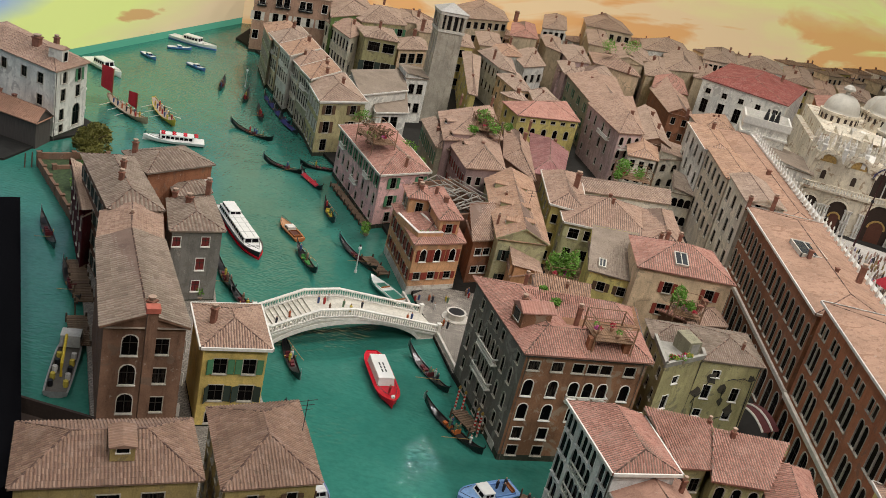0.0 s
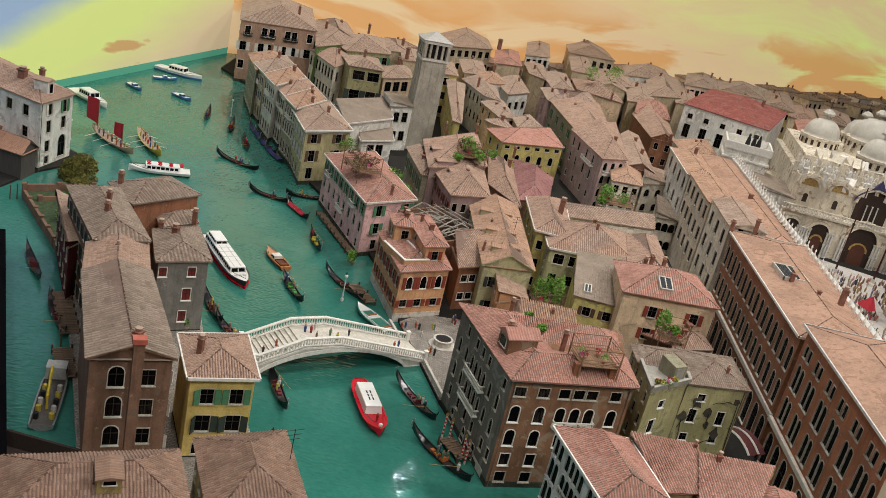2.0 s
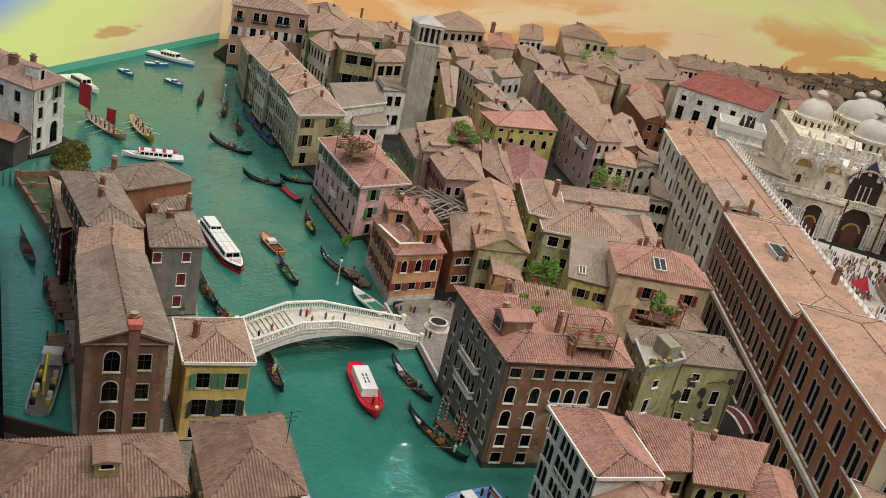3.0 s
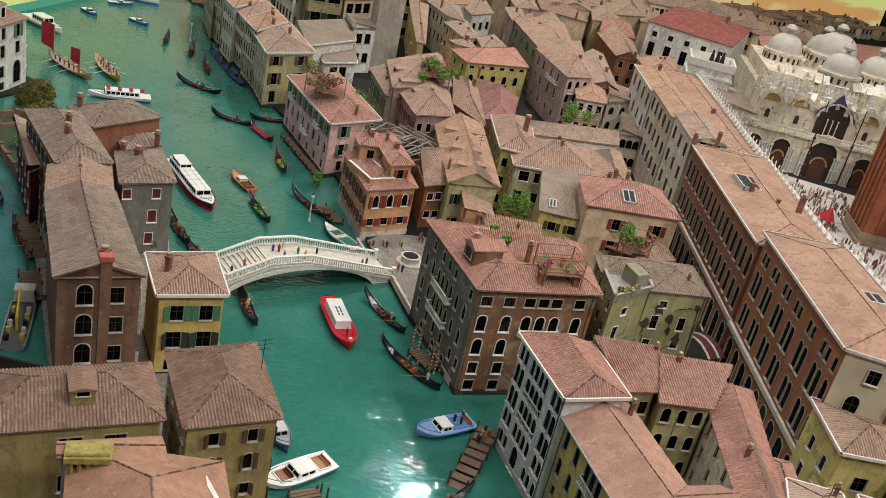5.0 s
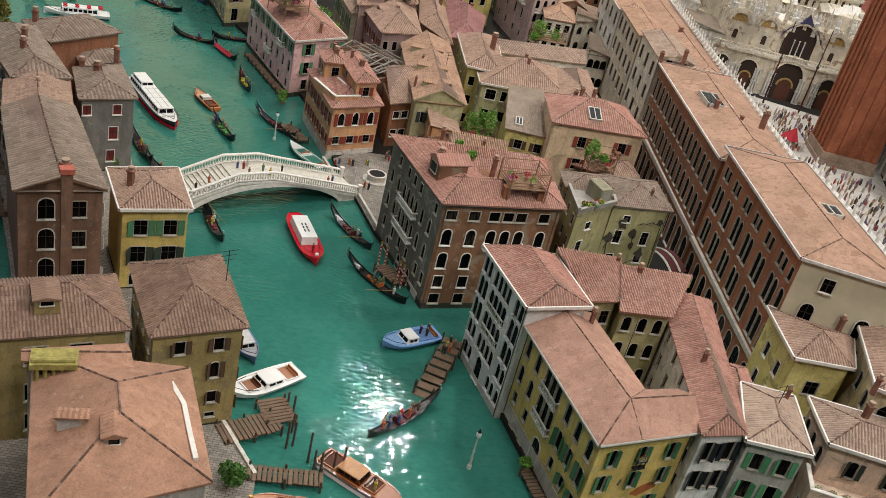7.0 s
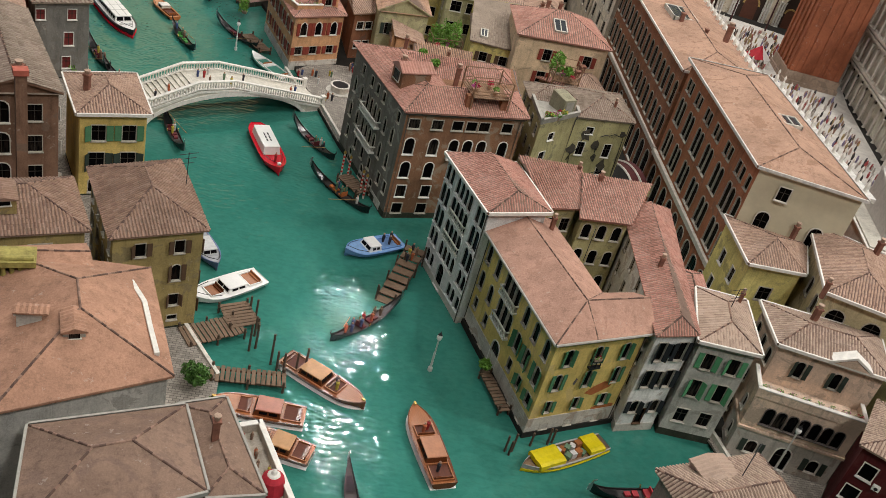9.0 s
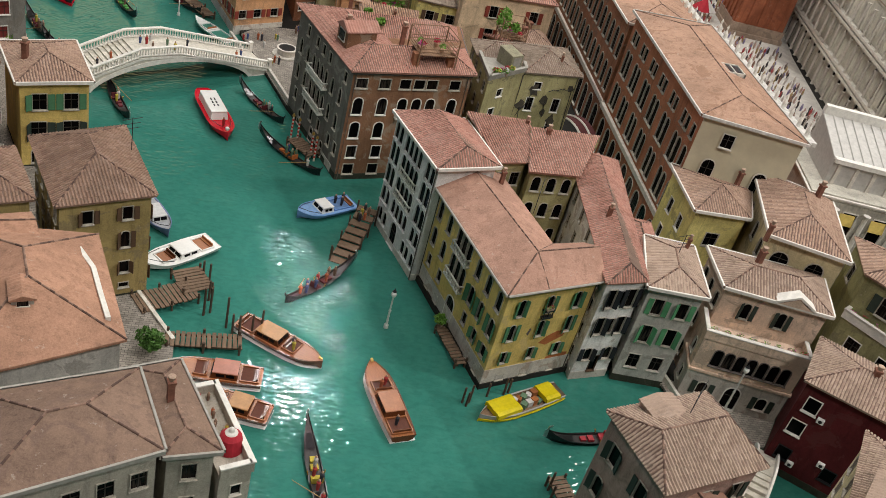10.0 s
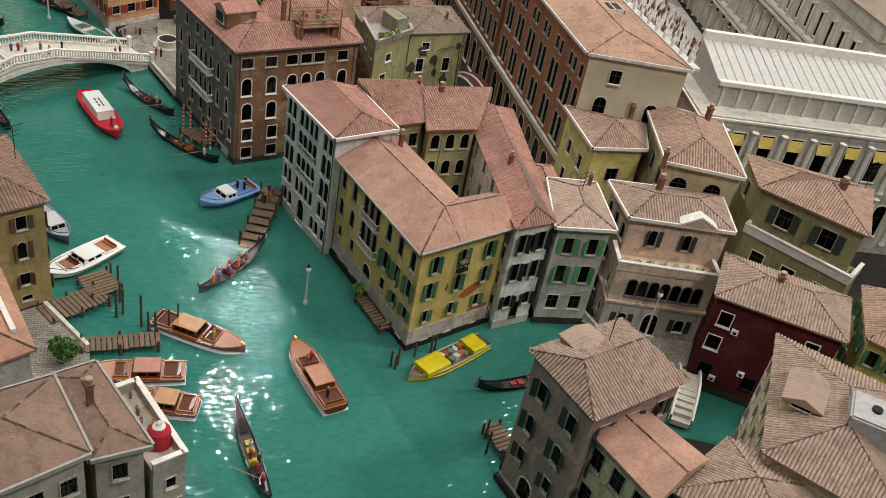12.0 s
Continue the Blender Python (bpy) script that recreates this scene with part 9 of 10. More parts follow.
def tree(x, y, z, h, r, label="round garden tree with dense olive leaves"):
    t = thing("tree", x, y, z, label, "tree")
    bm = bmesh.new()
    tube(bm, [(0, 0, -0.5), (0.2, 0.1, h * 0.3), (0.0, 0.3, h * 0.55)], [0.5, 0.36, 0.24], 8)
    trunk = part("trunk", bm, POLE, t)
    for k in range(6):
        a = k * 1.05
        bm = bmesh.new()
        tube(bm, [(0.1, 0.1, h * 0.35), (r * 0.4 * math.cos(a), r * 0.4 * math.sin(a), h * 0.6), (r * 0.7 * math.cos(a), r * 0.7 * math.sin(a), h * 0.75)], [0.2, 0.13, 0.06], 6)
        part("limb", bm, POLE, trunk)
    bm = bmesh.new()
    for k in range(24):
        a, q = green.uniform(0, 6.28), green.uniform(0.1, 0.85)
        leaves(bm, r * q * math.cos(a), r * q * math.sin(a), h * green.uniform(0.28, 0.95) * (1.05 - 0.35 * q), r * green.uniform(0.26, 0.44), r * green.uniform(0.26, 0.44), h * 0.13, 200, 0.42, green)
    part("crown", bm, OLIVE_LEAF, t)


OLIVE_LEAF = paint((0.17, 0.16, 0.035), 0.7, 0, 0.6, 0.3, 3.0)
tree(-79.0, 184.6, 0.5, 7.6, 5.0)
tree(-74, 176, 1.6, 4.0, 2.6, "low garden shrub with dark leaves")
for k in range(20):
    u, v = green.uniform(0.12, 0.9), green.uniform(0.15, 0.9) if k % 3 else 0.88
    gx, gy = [(1 - v) * ((1 - u) * p + u * q) + v * ((1 - u) * r + u * w) for p, q, r, w in zip((-62.6, 147.5), (-83.2, 173.2), (-57.4, 160.6), (-74.2, 180.0))]
    plant(gx, gy, 1.6, green.uniform(1.3, 2.3), green.uniform(2.0, 3.8), k % 2 == 0, "bushy green shrub in the walled garden", 260, False, "garden_shrub")
for (x0, y0), (x1, y1), top in (((-63.3, 145.6), (-85.2, 173.4), 1.9), ((-85.2, 173.4), (-74.0, 182.2), 3.0), ((-80.2, 170.0), (-72.0, 177.6), 2.4)):
    bm = bmesh.new()
    a, b = Vector((x0, y0)), Vector((x1, y1))
    d = (b - a).normalized()
    n = Vector((-d.y, d.x)) * 0.3
    prism(bm, [a - n, b - n, b + n, a + n], -0.8, top)
    wall = tagged(part("garden_wall", bm, BROWN), "brown brick wall round the canal garden", "wall", "", "structure")
    k = max(2, int((b - a).length / 5.0))
    for i in range(k + 1):
        q = a + (b - a) * (i / k)
        bm = bmesh.new()
        box(bm, -0.4, -0.4, -0.8, 0.4, 0.4, top + 0.25)
        box(bm, -0.5, -0.5, top + 0.25, 0.5, 0.5, top + 0.35)
        part("pier", bm, BROWN, wall, at=(q.x, q.y, 0), turn=math.atan2(d.y, d.x))
plant(-4.3, 63.6, 0.8, 1.9, 2.6, False, "dark round bush on the quay", 420, False, "bush")
plant(-1.8, 59.0, 0.8, 1.4, 2.8, False, "dark bush beside the palace", 300, False, "bush")
plant(-36.6, 131.6, 0.8, 1.2, 2.4, True, "leafy plant on the quay", 200)
plant(29.5, 73.6, 0.95, 1.0, 1.6, True, "leafy plant with red flowers at the door", 220)
for x, y, z, r, h in ((28.1, 160.5, 7, 1.9, 9.0), (26.0, 161.4, 7, 1.6, 7.0), (24.2, 162.2, 7, 1.6, 5.0), (46.2, 148.6, 12, 1.8, 4.6), (48.2, 147.6, 12, 1.2, 2.4), (42.2, 216.0, 14.6, 2.6, 5.4), (46.5, 217.0, 14.6, 2.0, 3.4), (40.6, 213.0, 14.4, 1.6, 3.0),
                      (5.2, 222.0, 18.2, 2.4, 4.4), (8.4, 216.0, 17.6, 2.4, 3.6), (7.0, 219.0, 18.2, 2.0, 3.4), (3.2, 213.5, 17.2, 1.6, 2.6), (12.6, 226.0, 16.8, 2.0, 2.4), (-30.0, 233.0, 8.8, 4.0, 6.0), (-26.5, 229.5, 8.8, 3.4, 4.6),
                      (-10.5, 206, 10.5, 3.2, 4.0), (-7.6, 200, 10.0, 2.4, 3.0), (-14.5, 175.8, 0.6, 1.4, 3.0), (20.0, 118.2, 20.6, 1.0, 1.4), (18.4, 124.0, 19.6, 1.0, 1.2), (62.0, 380, 20, 4.5, 7.0), (52, 372, 20, 4, 6.0), (86.5, 69.0, 12.4, 1.5, 2.0), (88.2, 66.4, 12.4, 1.3, 1.7)):
    plant(x, y, z, r, h, True, "climbing green plant on a roof terrace", 300 if h > 4 else 170)


# ---- roof terraces ----
def altana(x, y, z, turn, w, d, label, vine=False, posts=2.6):
    a = thing("roof_terrace", x, y, z, label, "roof terrace", turn)
    for sx in (-1, 1):
        for sy in (-1, 1):
            bm = bmesh.new()
            tube(bm, [(sx * w / 2, sy * d / 2, -2.6), (sx * w / 2, sy * d / 2, posts)], 0.12, 6)
            part("post", bm, OLDWOOD, a)
    n = int(w / 0.4)
    bm = bmesh.new()
    box(bm, -0.17, -d / 2 - 0.2, 0, 0.17, d / 2 + 0.2, 0.1)
    me = finish(bm)
    me.materials.append(OLDWOOD)
    for k in range(n):
        part("plank", me, (), a, at=(-w / 2 + (k + 0.5) * w / n, 0, 0))
    for p, q in (((-w / 2, -d / 2), (w / 2, -d / 2)), ((w / 2, -d / 2), (w / 2, d / 2)), ((-w / 2, d / 2), (w / 2, d / 2)), ((-w / 2, -d / 2), (-w / 2, d / 2))):
        for z0 in (0.5, 1.0, posts):
            bm = bmesh.new()
            tube(bm, [(*p, z0), (*q, z0)], 0.07, 5)
            part("rail", bm, OLDWOOD, a)
    for k in range(5):
        bm = bmesh.new()
        s = green.uniform(0.3, 0.5)
        lathe(bm, ((s * 0.5, 0.1), (s, 0.7), (s * 0.8, 0.8)), n=8)
        pot = part("flower_pot", bm, TERRA_ORANGE, a, at=(green.uniform(-0.4, 0.4) * w, green.uniform(-0.4, 0.4) * d, 0))
        bm = bmesh.new()
        leaves(bm, 0, 0, 1.1, 0.5, 0.5, 0.4, 50, 0.2, green)
        part("bloom", bm, LEAF_BRIGHT if k % 2 else BLOOMS[k % 4], pot)
    if vine:
        bm = bmesh.new()
        for k in range(12):
            leaves(bm, green.uniform(-0.5, 0.5) * w, green.uniform(-0.5, 0.5) * d, green.uniform(-0.5, 3.4), 1.2, 1.2, 0.9, 60, 0.3, green)
        part("dry_vine", bm, paint((0.17, 0.10, 0.05), 0.8, 0, 0.5), a)


OLDWOOD = wood((0.24, 0.14, 0.08), 0.8, (4, 4, 4))
altana(27.6, 113.2, 20.9, 15, 6.0, 5.0, "wooden roof terrace with flower pots on brick piers")
for px_, py_ in ((25.0, 110.6), (30.4, 112.2)):
    bm = bmesh.new()
    box(bm, -0.5, -0.5, 0, 0.5, 0.5, 2.4)
    tagged(part("brick_pier", bm, RUST, at=(px_, py_, 18.6), turn=0.25), "brown brick pier under the roof terrace", "pier")
altana(-18.0, 195.0, 16.6, 32, 5.6, 9.0, "roof terrace overgrown with dry brown vine", True, 3.4)
altana(26.0, 161.0, 8.0, 10, 6.0, 4.5, "wooden terrace under climbing bamboo")
altana(48.0, 148.0, 12.0, 0, 5.0, 4.0, "small wooden terrace with plants", False, 3.2)
altana(45.0, 217.0, 15.4, 5, 8.5, 6.0, "brick red planted terrace on the white house")
altana(6.5, 219.0, 18.6, 10, 6.5, 6.5, "leafy roof terrace between pyramid roofs", True, 2.8)


# ---- terraces and balustrades on houses ----
def terrace(x, y, z0, z1, turn, w, d, wall, label, flowers=True, rail=None, rows=(), sides=(), foot=None):
    """A lower storey in front of a house with a walled flat terrace on top."""
    t = thing("terrace", x, y, 0, label, "terrace", turn)
    bm = bmesh.new()
    c = [(-w / 2, -d / 2), (w / 2, -d / 2), (w / 2, d / 2), (-w / 2, d / 2)]
    wins = []
    for i in range(4):
        here = rows if i == 0 else sides if i == 3 else []
        low = foot[0] if foot else z0
        a, way, length = wall_face(bm, c[i], c[(i + 1) % 4], low, z1, [q for q in here if q[0] >= low])
        if foot:
            lower = bmesh.new()
            wall_face(lower, c[i], c[(i + 1) % 4], z0, low, [q for q in here if q[0] < low])
            part("stone_base", lower, foot[1], t)
        wins += [(a, way, length, *q) for q in here]
    if foot:
        for by, q0, q1 in ((0.25, low - 0.2, low + 0.15),):
            g = grow(c, by)
            for i in range(4):
                p, q = g[i], g[(i + 1) % 4]
                quad(bm, (p.x, p.y, q0), (q.x, q.y, q0), (q.x, q.y, q1), (p.x, p.y, q1))
                quad(bm, (p.x, p.y, q1), (q.x, q.y, q1), (*c[(i + 1) % 4], q1), (*c[i], q1))
    quad(bm, *[(p[0], p[1], z1) for p in c])
    part("wall", bm, wall, t)
    for a, way, length, z, u, ww, hh, style, shut, trm, brs in wins:
        fm, pm = window_meshes(ww, hh, style, trm or STONE, brs)
        win = part("window", fm, (), t, at=a + way * (u * length) + Vector((0, 0, z)), turn=math.atan2(way.y, way.x))
        part("pane", pm, (), win)
        if shut:
            for sx in (-ww / 2 - ww * 0.52 - 0.14, ww / 2 + 0.14):
                part("shutter", shutter_mesh(ww * 0.52, hh, shut), (), win, at=(sx, 0, 0))
    for x0, y0, x1, y1 in ((-w / 2 - 0.15, -d / 2 - 0.15, w / 2 + 0.15, -d / 2 + 0.2), (-w / 2 - 0.15, -d / 2 + 0.2, -w / 2 + 0.2, d / 2), (w / 2 - 0.2, -d / 2 + 0.2, w / 2 + 0.15, d / 2)):
        bm = bmesh.new()
        box(bm, x0, y0, z1 - 0.2, x1, y1, z1 + 1.0)
        par = part("parapet", bm, rail or wall, t)
        bm = bmesh.new()
        box(bm, x0 - 0.08, y0 - 0.08, z1 + 1.0, x1 + 0.08, y1 + 0.08, z1 + 1.16)
        part("coping", bm, WHITE, par)
    for k in range(int(w / 1.6) if flowers else 0):
        flower_box(t, (-w / 2 + 0.8 + k * 1.6, -d / 2 + 0.5, z1 + 0.75), 1.1)
    return t


terrace(66.2, 66.2, 0.6, 10.6, -15, 12.8, 4.4, ROSE, "terrace storey with flower boxes over arched windows", True, None,
        R(6.7, [0.2, 0.31, 0.42, 0.53, 0.64, 0.75, 0.86], 1.15, 2.5, "arch", None, DARKTRIM) + R(2.0, [0.2, 0.8], 1.3, 1.9, "arch", DARK_SHUTTER) + R(0.9, [0.5], 2.0, 3.4, "arch", None, WHITE), fl(2, 1, 10, 1.2, 2.0, "arch"), (5.6, PLINTH))
terrace(86.4, 66.8, 0.6, 12.2, -55, 14.5, 4.6, OLIVE2, "planted balcony storey with white coping", True, WHITE, R(8.0, [0.2, 0.5, 0.8], 1.8, 2.2, "rect", None, WHITE) + R(3.0, [0.2, 0.5, 0.8], 1.8, 2.2))
terrace(4.1, 44.2, 0.6, 10.4, 113.8, 9.9, 2.86, STONEWALL, "stone terrace with balustrade and cafe umbrella", False, STONEWALL, fl(3, 4, 10, 1.1, 1.7), R(7.6, [0.55], 0.9, 1.3) + R(4.4, [0.3, 0.72], 0.9, 1.5) + R(1.4, [0.3, 0.72], 0.9, 1.5))
terrace(-3.3, 160.6, 10.5, 11.3, 33, 5.2, 9.0, ORANGE, "orange walled roof terrace with white coping on the house", True)


def umbrella(x, y, z):
    u = thing("parasol", x, y, z, "closed red and white parasol on the terrace", "parasol")
    bm = bmesh.new()
    tube(bm, [(0, 0, 0), (0, 0, 2.6)], 0.08, 6)
    part("pole", bm, WHITE, u)
    bm = bmesh.new()
    lathe(bm, ((1.2, 0.1), (1.15, 0.6), (0.98, 1.6), (0.6, 2.0), (0.3, 2.02)), n=14)
    canopy = part("canopy", bm, RED_CLOTH, u)
    bm = bmesh.new()
    lathe(bm, ((0.62, 1.95), (0.5, 2.1), (0.3, 2.2), (0.22, 2.5), (0.05, 2.65)), n=14)
    part("white_top", bm, WHITE, canopy, "white gathered top")


umbrella(5.3, 42.4, 10.4)
for k in range(15):
    s, q = -4.3 + 0.38 * k + green.uniform(-0.15, 0.15), green.uniform(-0.9, 0.9)
    figure(4.1 + 0.403 * s + 0.915 * q, 44.2 - 0.915 * s + 0.403 * q, 10.4, COATS[5 if k % 3 else k % 8], h=1.0)


# ---- small roof things ----
def antenna(x, y, z, h, turn):
    a = thing("antenna", x, y, z, "thin old television antenna on the roof", "antenna", turn)
    bm = bmesh.new()
    tube(bm, [(0, 0, -0.6), (0, 0, h)], 0.05, 5)
    part("mast", bm, IRON, a)
    for k in range(3):
        bm = bmesh.new()
        tube(bm, [(-1.1 + 0.2 * k, 0, h - 0.2 - 0.6 * k), (1.1 - 0.2 * k, 0, h - 0.1 - 0.6 * k)], 0.04, 5)
        part("rod", bm, IRON, a)


antenna(-9.6, 80.4, 16.6, 3.6, 30)
antenna(38.6, 79.5, 16.4, 4.2, 70)
antenna(56.4, 74.2, 16.6, 2.6, 20)
antenna(46.0, 43.0, 20.0, 3.0, 50)
antenna(95.0, 70.0, 20.5, 3.5, 10)
antenna(18.0, 178.0, 15.5, 3.0, 10)


def skylight(x, y, z, turn, slope, w, d, label="glazed skylight in the tiled roof"):
    s = thing("skylight", x, y, z, label, "skylight", turn)
    s.matrix_basis = s.matrix_basis @ pose(0, 0, 0, slope)
    bm = bmesh.new()
    for x0, y0, x1, y1 in ((-w / 2, -d / 2, w / 2, -d / 2 + 0.2), (-w / 2, d / 2 - 0.2, w / 2, d / 2), (-w / 2, -d / 2, -w / 2 + 0.2, d / 2), (w / 2 - 0.2, -d / 2, w / 2, d / 2), (-0.08, -d / 2, 0.08, d / 2)):
        box(bm, x0, y0, -1.6, x1, y1, 0.3)
    part("frame", bm, STONE, s)
    bm = bmesh.new()
    box(bm, -w / 2 + 0.1, -d / 2 + 0.1, -0.4, w / 2 - 0.1, d / 2 - 0.1, 0.18)
    part("pane", bm, paint((0.05, 0.055, 0.06), 0.2), s)


skylight(33.2, 160.6, 12.77, -5, 11, 1.5, 3.0)
skylight(46.5, 156.8, 18.75, 6, 23, 2.6, 3.4)
# Solid dark pane paints the shade of an open roof hatch.
skylight(69.0, 158.0, 26.0, 0, 0, 5.0, 7.4, "roof opening in the long block, inside shade painted dark")
skylight(71.6, 108.0, 28.1, 0, 0, 3.0, 3.4, "low roof hatch in the long block")


def ruin():
    r = thing("ruined_house", 3.2, 186, 0.8, "ruined roofless house with bare grey rafters", "ruin", 46)
    for x0, y0, x1, y1 in ((-7, -8, 7, -7.4), (-7, 7.4, 7, 8), (-7, -7.4, -6.4, 7.4), (6.4, -7.4, 7, 7.4)):
        bm = bmesh.new()
        box(bm, x0, y0, 0, x1, y1, green.uniform(8.6, 10.4))
        part("wall", bm, BROWN, r)
    bm = bmesh.new()
    box(bm, -6.4, -7.4, 4.0, 6.4, 7.4, 4.4)
    part("floor", bm, paint((0.06, 0.05, 0.04), 0.9), r)
    for k in range(13):
        bm = bmesh.new()
        y = -7 + k * 1.15
        tube(bm, [(-6.8, y + green.uniform(-0.5, 0.5), 10.0), (green.uniform(-2, 1), y + green.uniform(-0.6, 0.6), 11.6 + green.uniform(-1.6, 0.5)), (6.8 * green.uniform(0.1, 1), y + green.uniform(-1.2, 1.2), green.uniform(8.5, 10.6))], 0.16, 5)
        part("rafter", bm, GREYWOOD, r)
    for k in range(5):
        bm = bmesh.new()
        x = -6 + k * 3
        tube(bm, [(x, -7.4, 10.6 + 0.6 * (2 - abs(k - 2))), (x, 7.4, 10.6 + 0.6 * (2 - abs(k - 2)))], 0.14, 5)
        part("purlin", bm, GREYWOOD, r)
    for k in range(30):
        bm = bmesh.new()
        a = green.uniform(0, 3.14)
        p = Vector((green.uniform(-5, 5), green.uniform(-6, 6), 4.6 + green.uniform(0, 5)))
        q = p + Vector((math.cos(a), math.sin(a), green.uniform(-0.2, 0.6))) * green.uniform(2, 4)
        tube(bm, [p, q], 0.18, 5)
        part("fallen_beam", bm, GREYWOOD, r)


GREYWOOD = wood((0.30, 0.27, 0.23), 0.9, (4, 4, 4))
ruin()

# exterior chimney breast of the brown house
tall = [o for o in bpy.data.objects if o.get("label", "").startswith("long brown house")][0]
cx, cy = tall.location.x / UNIT, tall.location.y / UNIT
bm = bmesh.new()
a, b = Vector((-36.0, 88.6)), Vector((-27.0, 92.9))
d = (b - a).normalized()
n = Vector((d.y, -d.x))
m = a + (b - a) * 0.53 - Vector((cx, cy))
prism(bm, [m - d * 0.65 + n * 0.7, m + d * 0.65 + n * 0.7, m + d * 0.65 - n * 0.3, m - d * 0.65 - n * 0.3], 0.8, 20.6)
breast = part("chimney_breast", bm, BROWN, tall)
bm = bmesh.new()
prism(bm, [m - d * 0.85 + n * 0.9, m + d * 0.85 + n * 0.9, m + d * 0.85 - n * 0.5, m - d * 0.85 - n * 0.5], 20.6, 21.3)
part("chimney_cap", bm, paint((0.45, 0.12, 0.08), 0.8), breast)

# awning over the lane and the small tank
aw = thing("awning", 58.6, 127.0, 0.8, "dark red awning with white stripes over the lane", "awning", -68)
bm = bmesh.new()
n = 8
for k in range(n):
    u0, u1 = -4 + 8 * k / n, -4 + 8 * (k + 1) / n
    f = lambda u: 4.6 + 1.2 * (1 - (u / 4) ** 2)  # noqa: E731
    quad(bm, (u0, -1.6, f(u0)), (u1, -1.6, f(u1)), (u1, 1.6, f(u1) + 0.3), (u0, 1.6, f(u0) + 0.3), mat=0)
part("canvas", bm, paint((0.10, 0.02, 0.02), 0.8), aw)
for y in (-1.7, 0.2):
    bm = bmesh.new()
    tube(bm, [(u, y, 4.72 + 1.2 * (1 - (u / 4) ** 2) + 0.15 * (y + 1.6) / 1.6) for u in [-4 + k for k in range(9)]], 0.2, 5)
    part("white_stripe", bm, WHITE, aw)
for u in (-3.8, 3.8):
    bm = bmesh.new()
    tube(bm, [(u, 0, 0), (u, 0, 4.7)], 0.1, 6)
    part("post", bm, IRON, aw)
tank = thing("water_tank", 68.4, 31.6, 16.5, "pale grey metal tank on the roof terrace", "tank", -40)
bm = bmesh.new()
box(bm, -2.2, -2.2, 0, 2.2, 2.2, 3.2)
bmesh.ops.bevel(bm, geom=bm.edges[:], offset=0.2, segments=2, affect="EDGES")
part("body", bm, paint((0.42, 0.41, 0.40), 0.5), tank)
bm = bmesh.new()
lathe(bm, ((0.5, 3.2), (0.5, 3.5)), n=10)
part("lid", bm, IRON, tank)


# ---- crowd on the square ----
def crowd_material():
    m, t, b = shader("crowd", 0.8)
    geo = t.nodes.new("ShaderNodeNewGeometry")
    n = t.nodes.new("ShaderNodeValToRGB")
    n.color_ramp.interpolation = "CONSTANT"
    t.links.new(geo.outputs["Random Per Island"], n.inputs[0])
    cols = ((0.42, 0.38, 0.34), (0.34, 0.06, 0.06), (0.05, 0.045, 0.045), (0.34, 0.25, 0.12), (0.2, 0.17, 0.28), (0.24, 0.14, 0.10), (0.45, 0.31, 0.26), (0.16, 0.12, 0.10))
    while len(n.color_ramp.elements) < len(cols):
        n.color_ramp.elements.new(0.5)
    for k, (e, c) in enumerate(zip(n.color_ramp.elements, cols)):
        e.position, e.color = k / len(cols), (*c, 1)
    t.links.new(n.outputs[0], b.inputs["Base Color"])
    return m


rnd = random.Random(8)
bm = bmesh.new()
made = 0
while made < 1300:
    x, y = rnd.uniform(86, 132), rnd.uniform(112, 246)
    if x > 118 + (y - 110) * 0.195 - 3 or math.hypot(x - 129, y - 213.5) < 11 or rnd.random() < (0.0 if x > 100 else 0.5):
        continue
    k = rnd.uniform(0.7, 0.95)
    lathe(bm, ((0.24 * k, 0), (0.34 * k, 0.9 * k), (0.3 * k, 1.3 * k), (0.12 * k, 1.4 * k), (0.2 * k, 1.52 * k), (0.19 * k, 1.74 * k), (0.05, 1.85 * k)), x, y, 0.85, 6)
    made += 1
tagged(part("crowd_of_figurines", bm, crowd_material()), "crowd of tiny painted figurines on the square, plain shapes", "figurines", "", "stuff")


def stall(x, y, c0, c1):
    s = thing("market_tent", x, y, 0.85, "peaked red and white market tent", "tent", 20)
    for k, c in enumerate((c0, c1)):
        bm = bmesh.new()
        sg = 1 if k else -1
        quad(bm, (0, -2.4, 2.0), (sg * 2.6, -2.4, 2.0), (0, 0, 5.2))
        quad(bm, (sg * 2.6, -2.4, 2.0), (sg * 2.6, 2.4, 2.0), (0, 0, 5.2))
        quad(bm, (sg * 2.6, 2.4, 2.0), (0, 2.4, 2.0), (0, 0, 5.2))
        part("canopy", bm, c, s)
    for sx in (-1, 1):
        for sy in (-1, 1):
            bm = bmesh.new()
            tube(bm, [(sx * 2.4, sy * 2.2, 0), (sx * 2.4, sy * 2.2, 2.1)], 0.1, 6)
            part("post", bm, WHITE, s)


stall(116.5, 217, RED_CLOTH, WHITE_GLOSS)


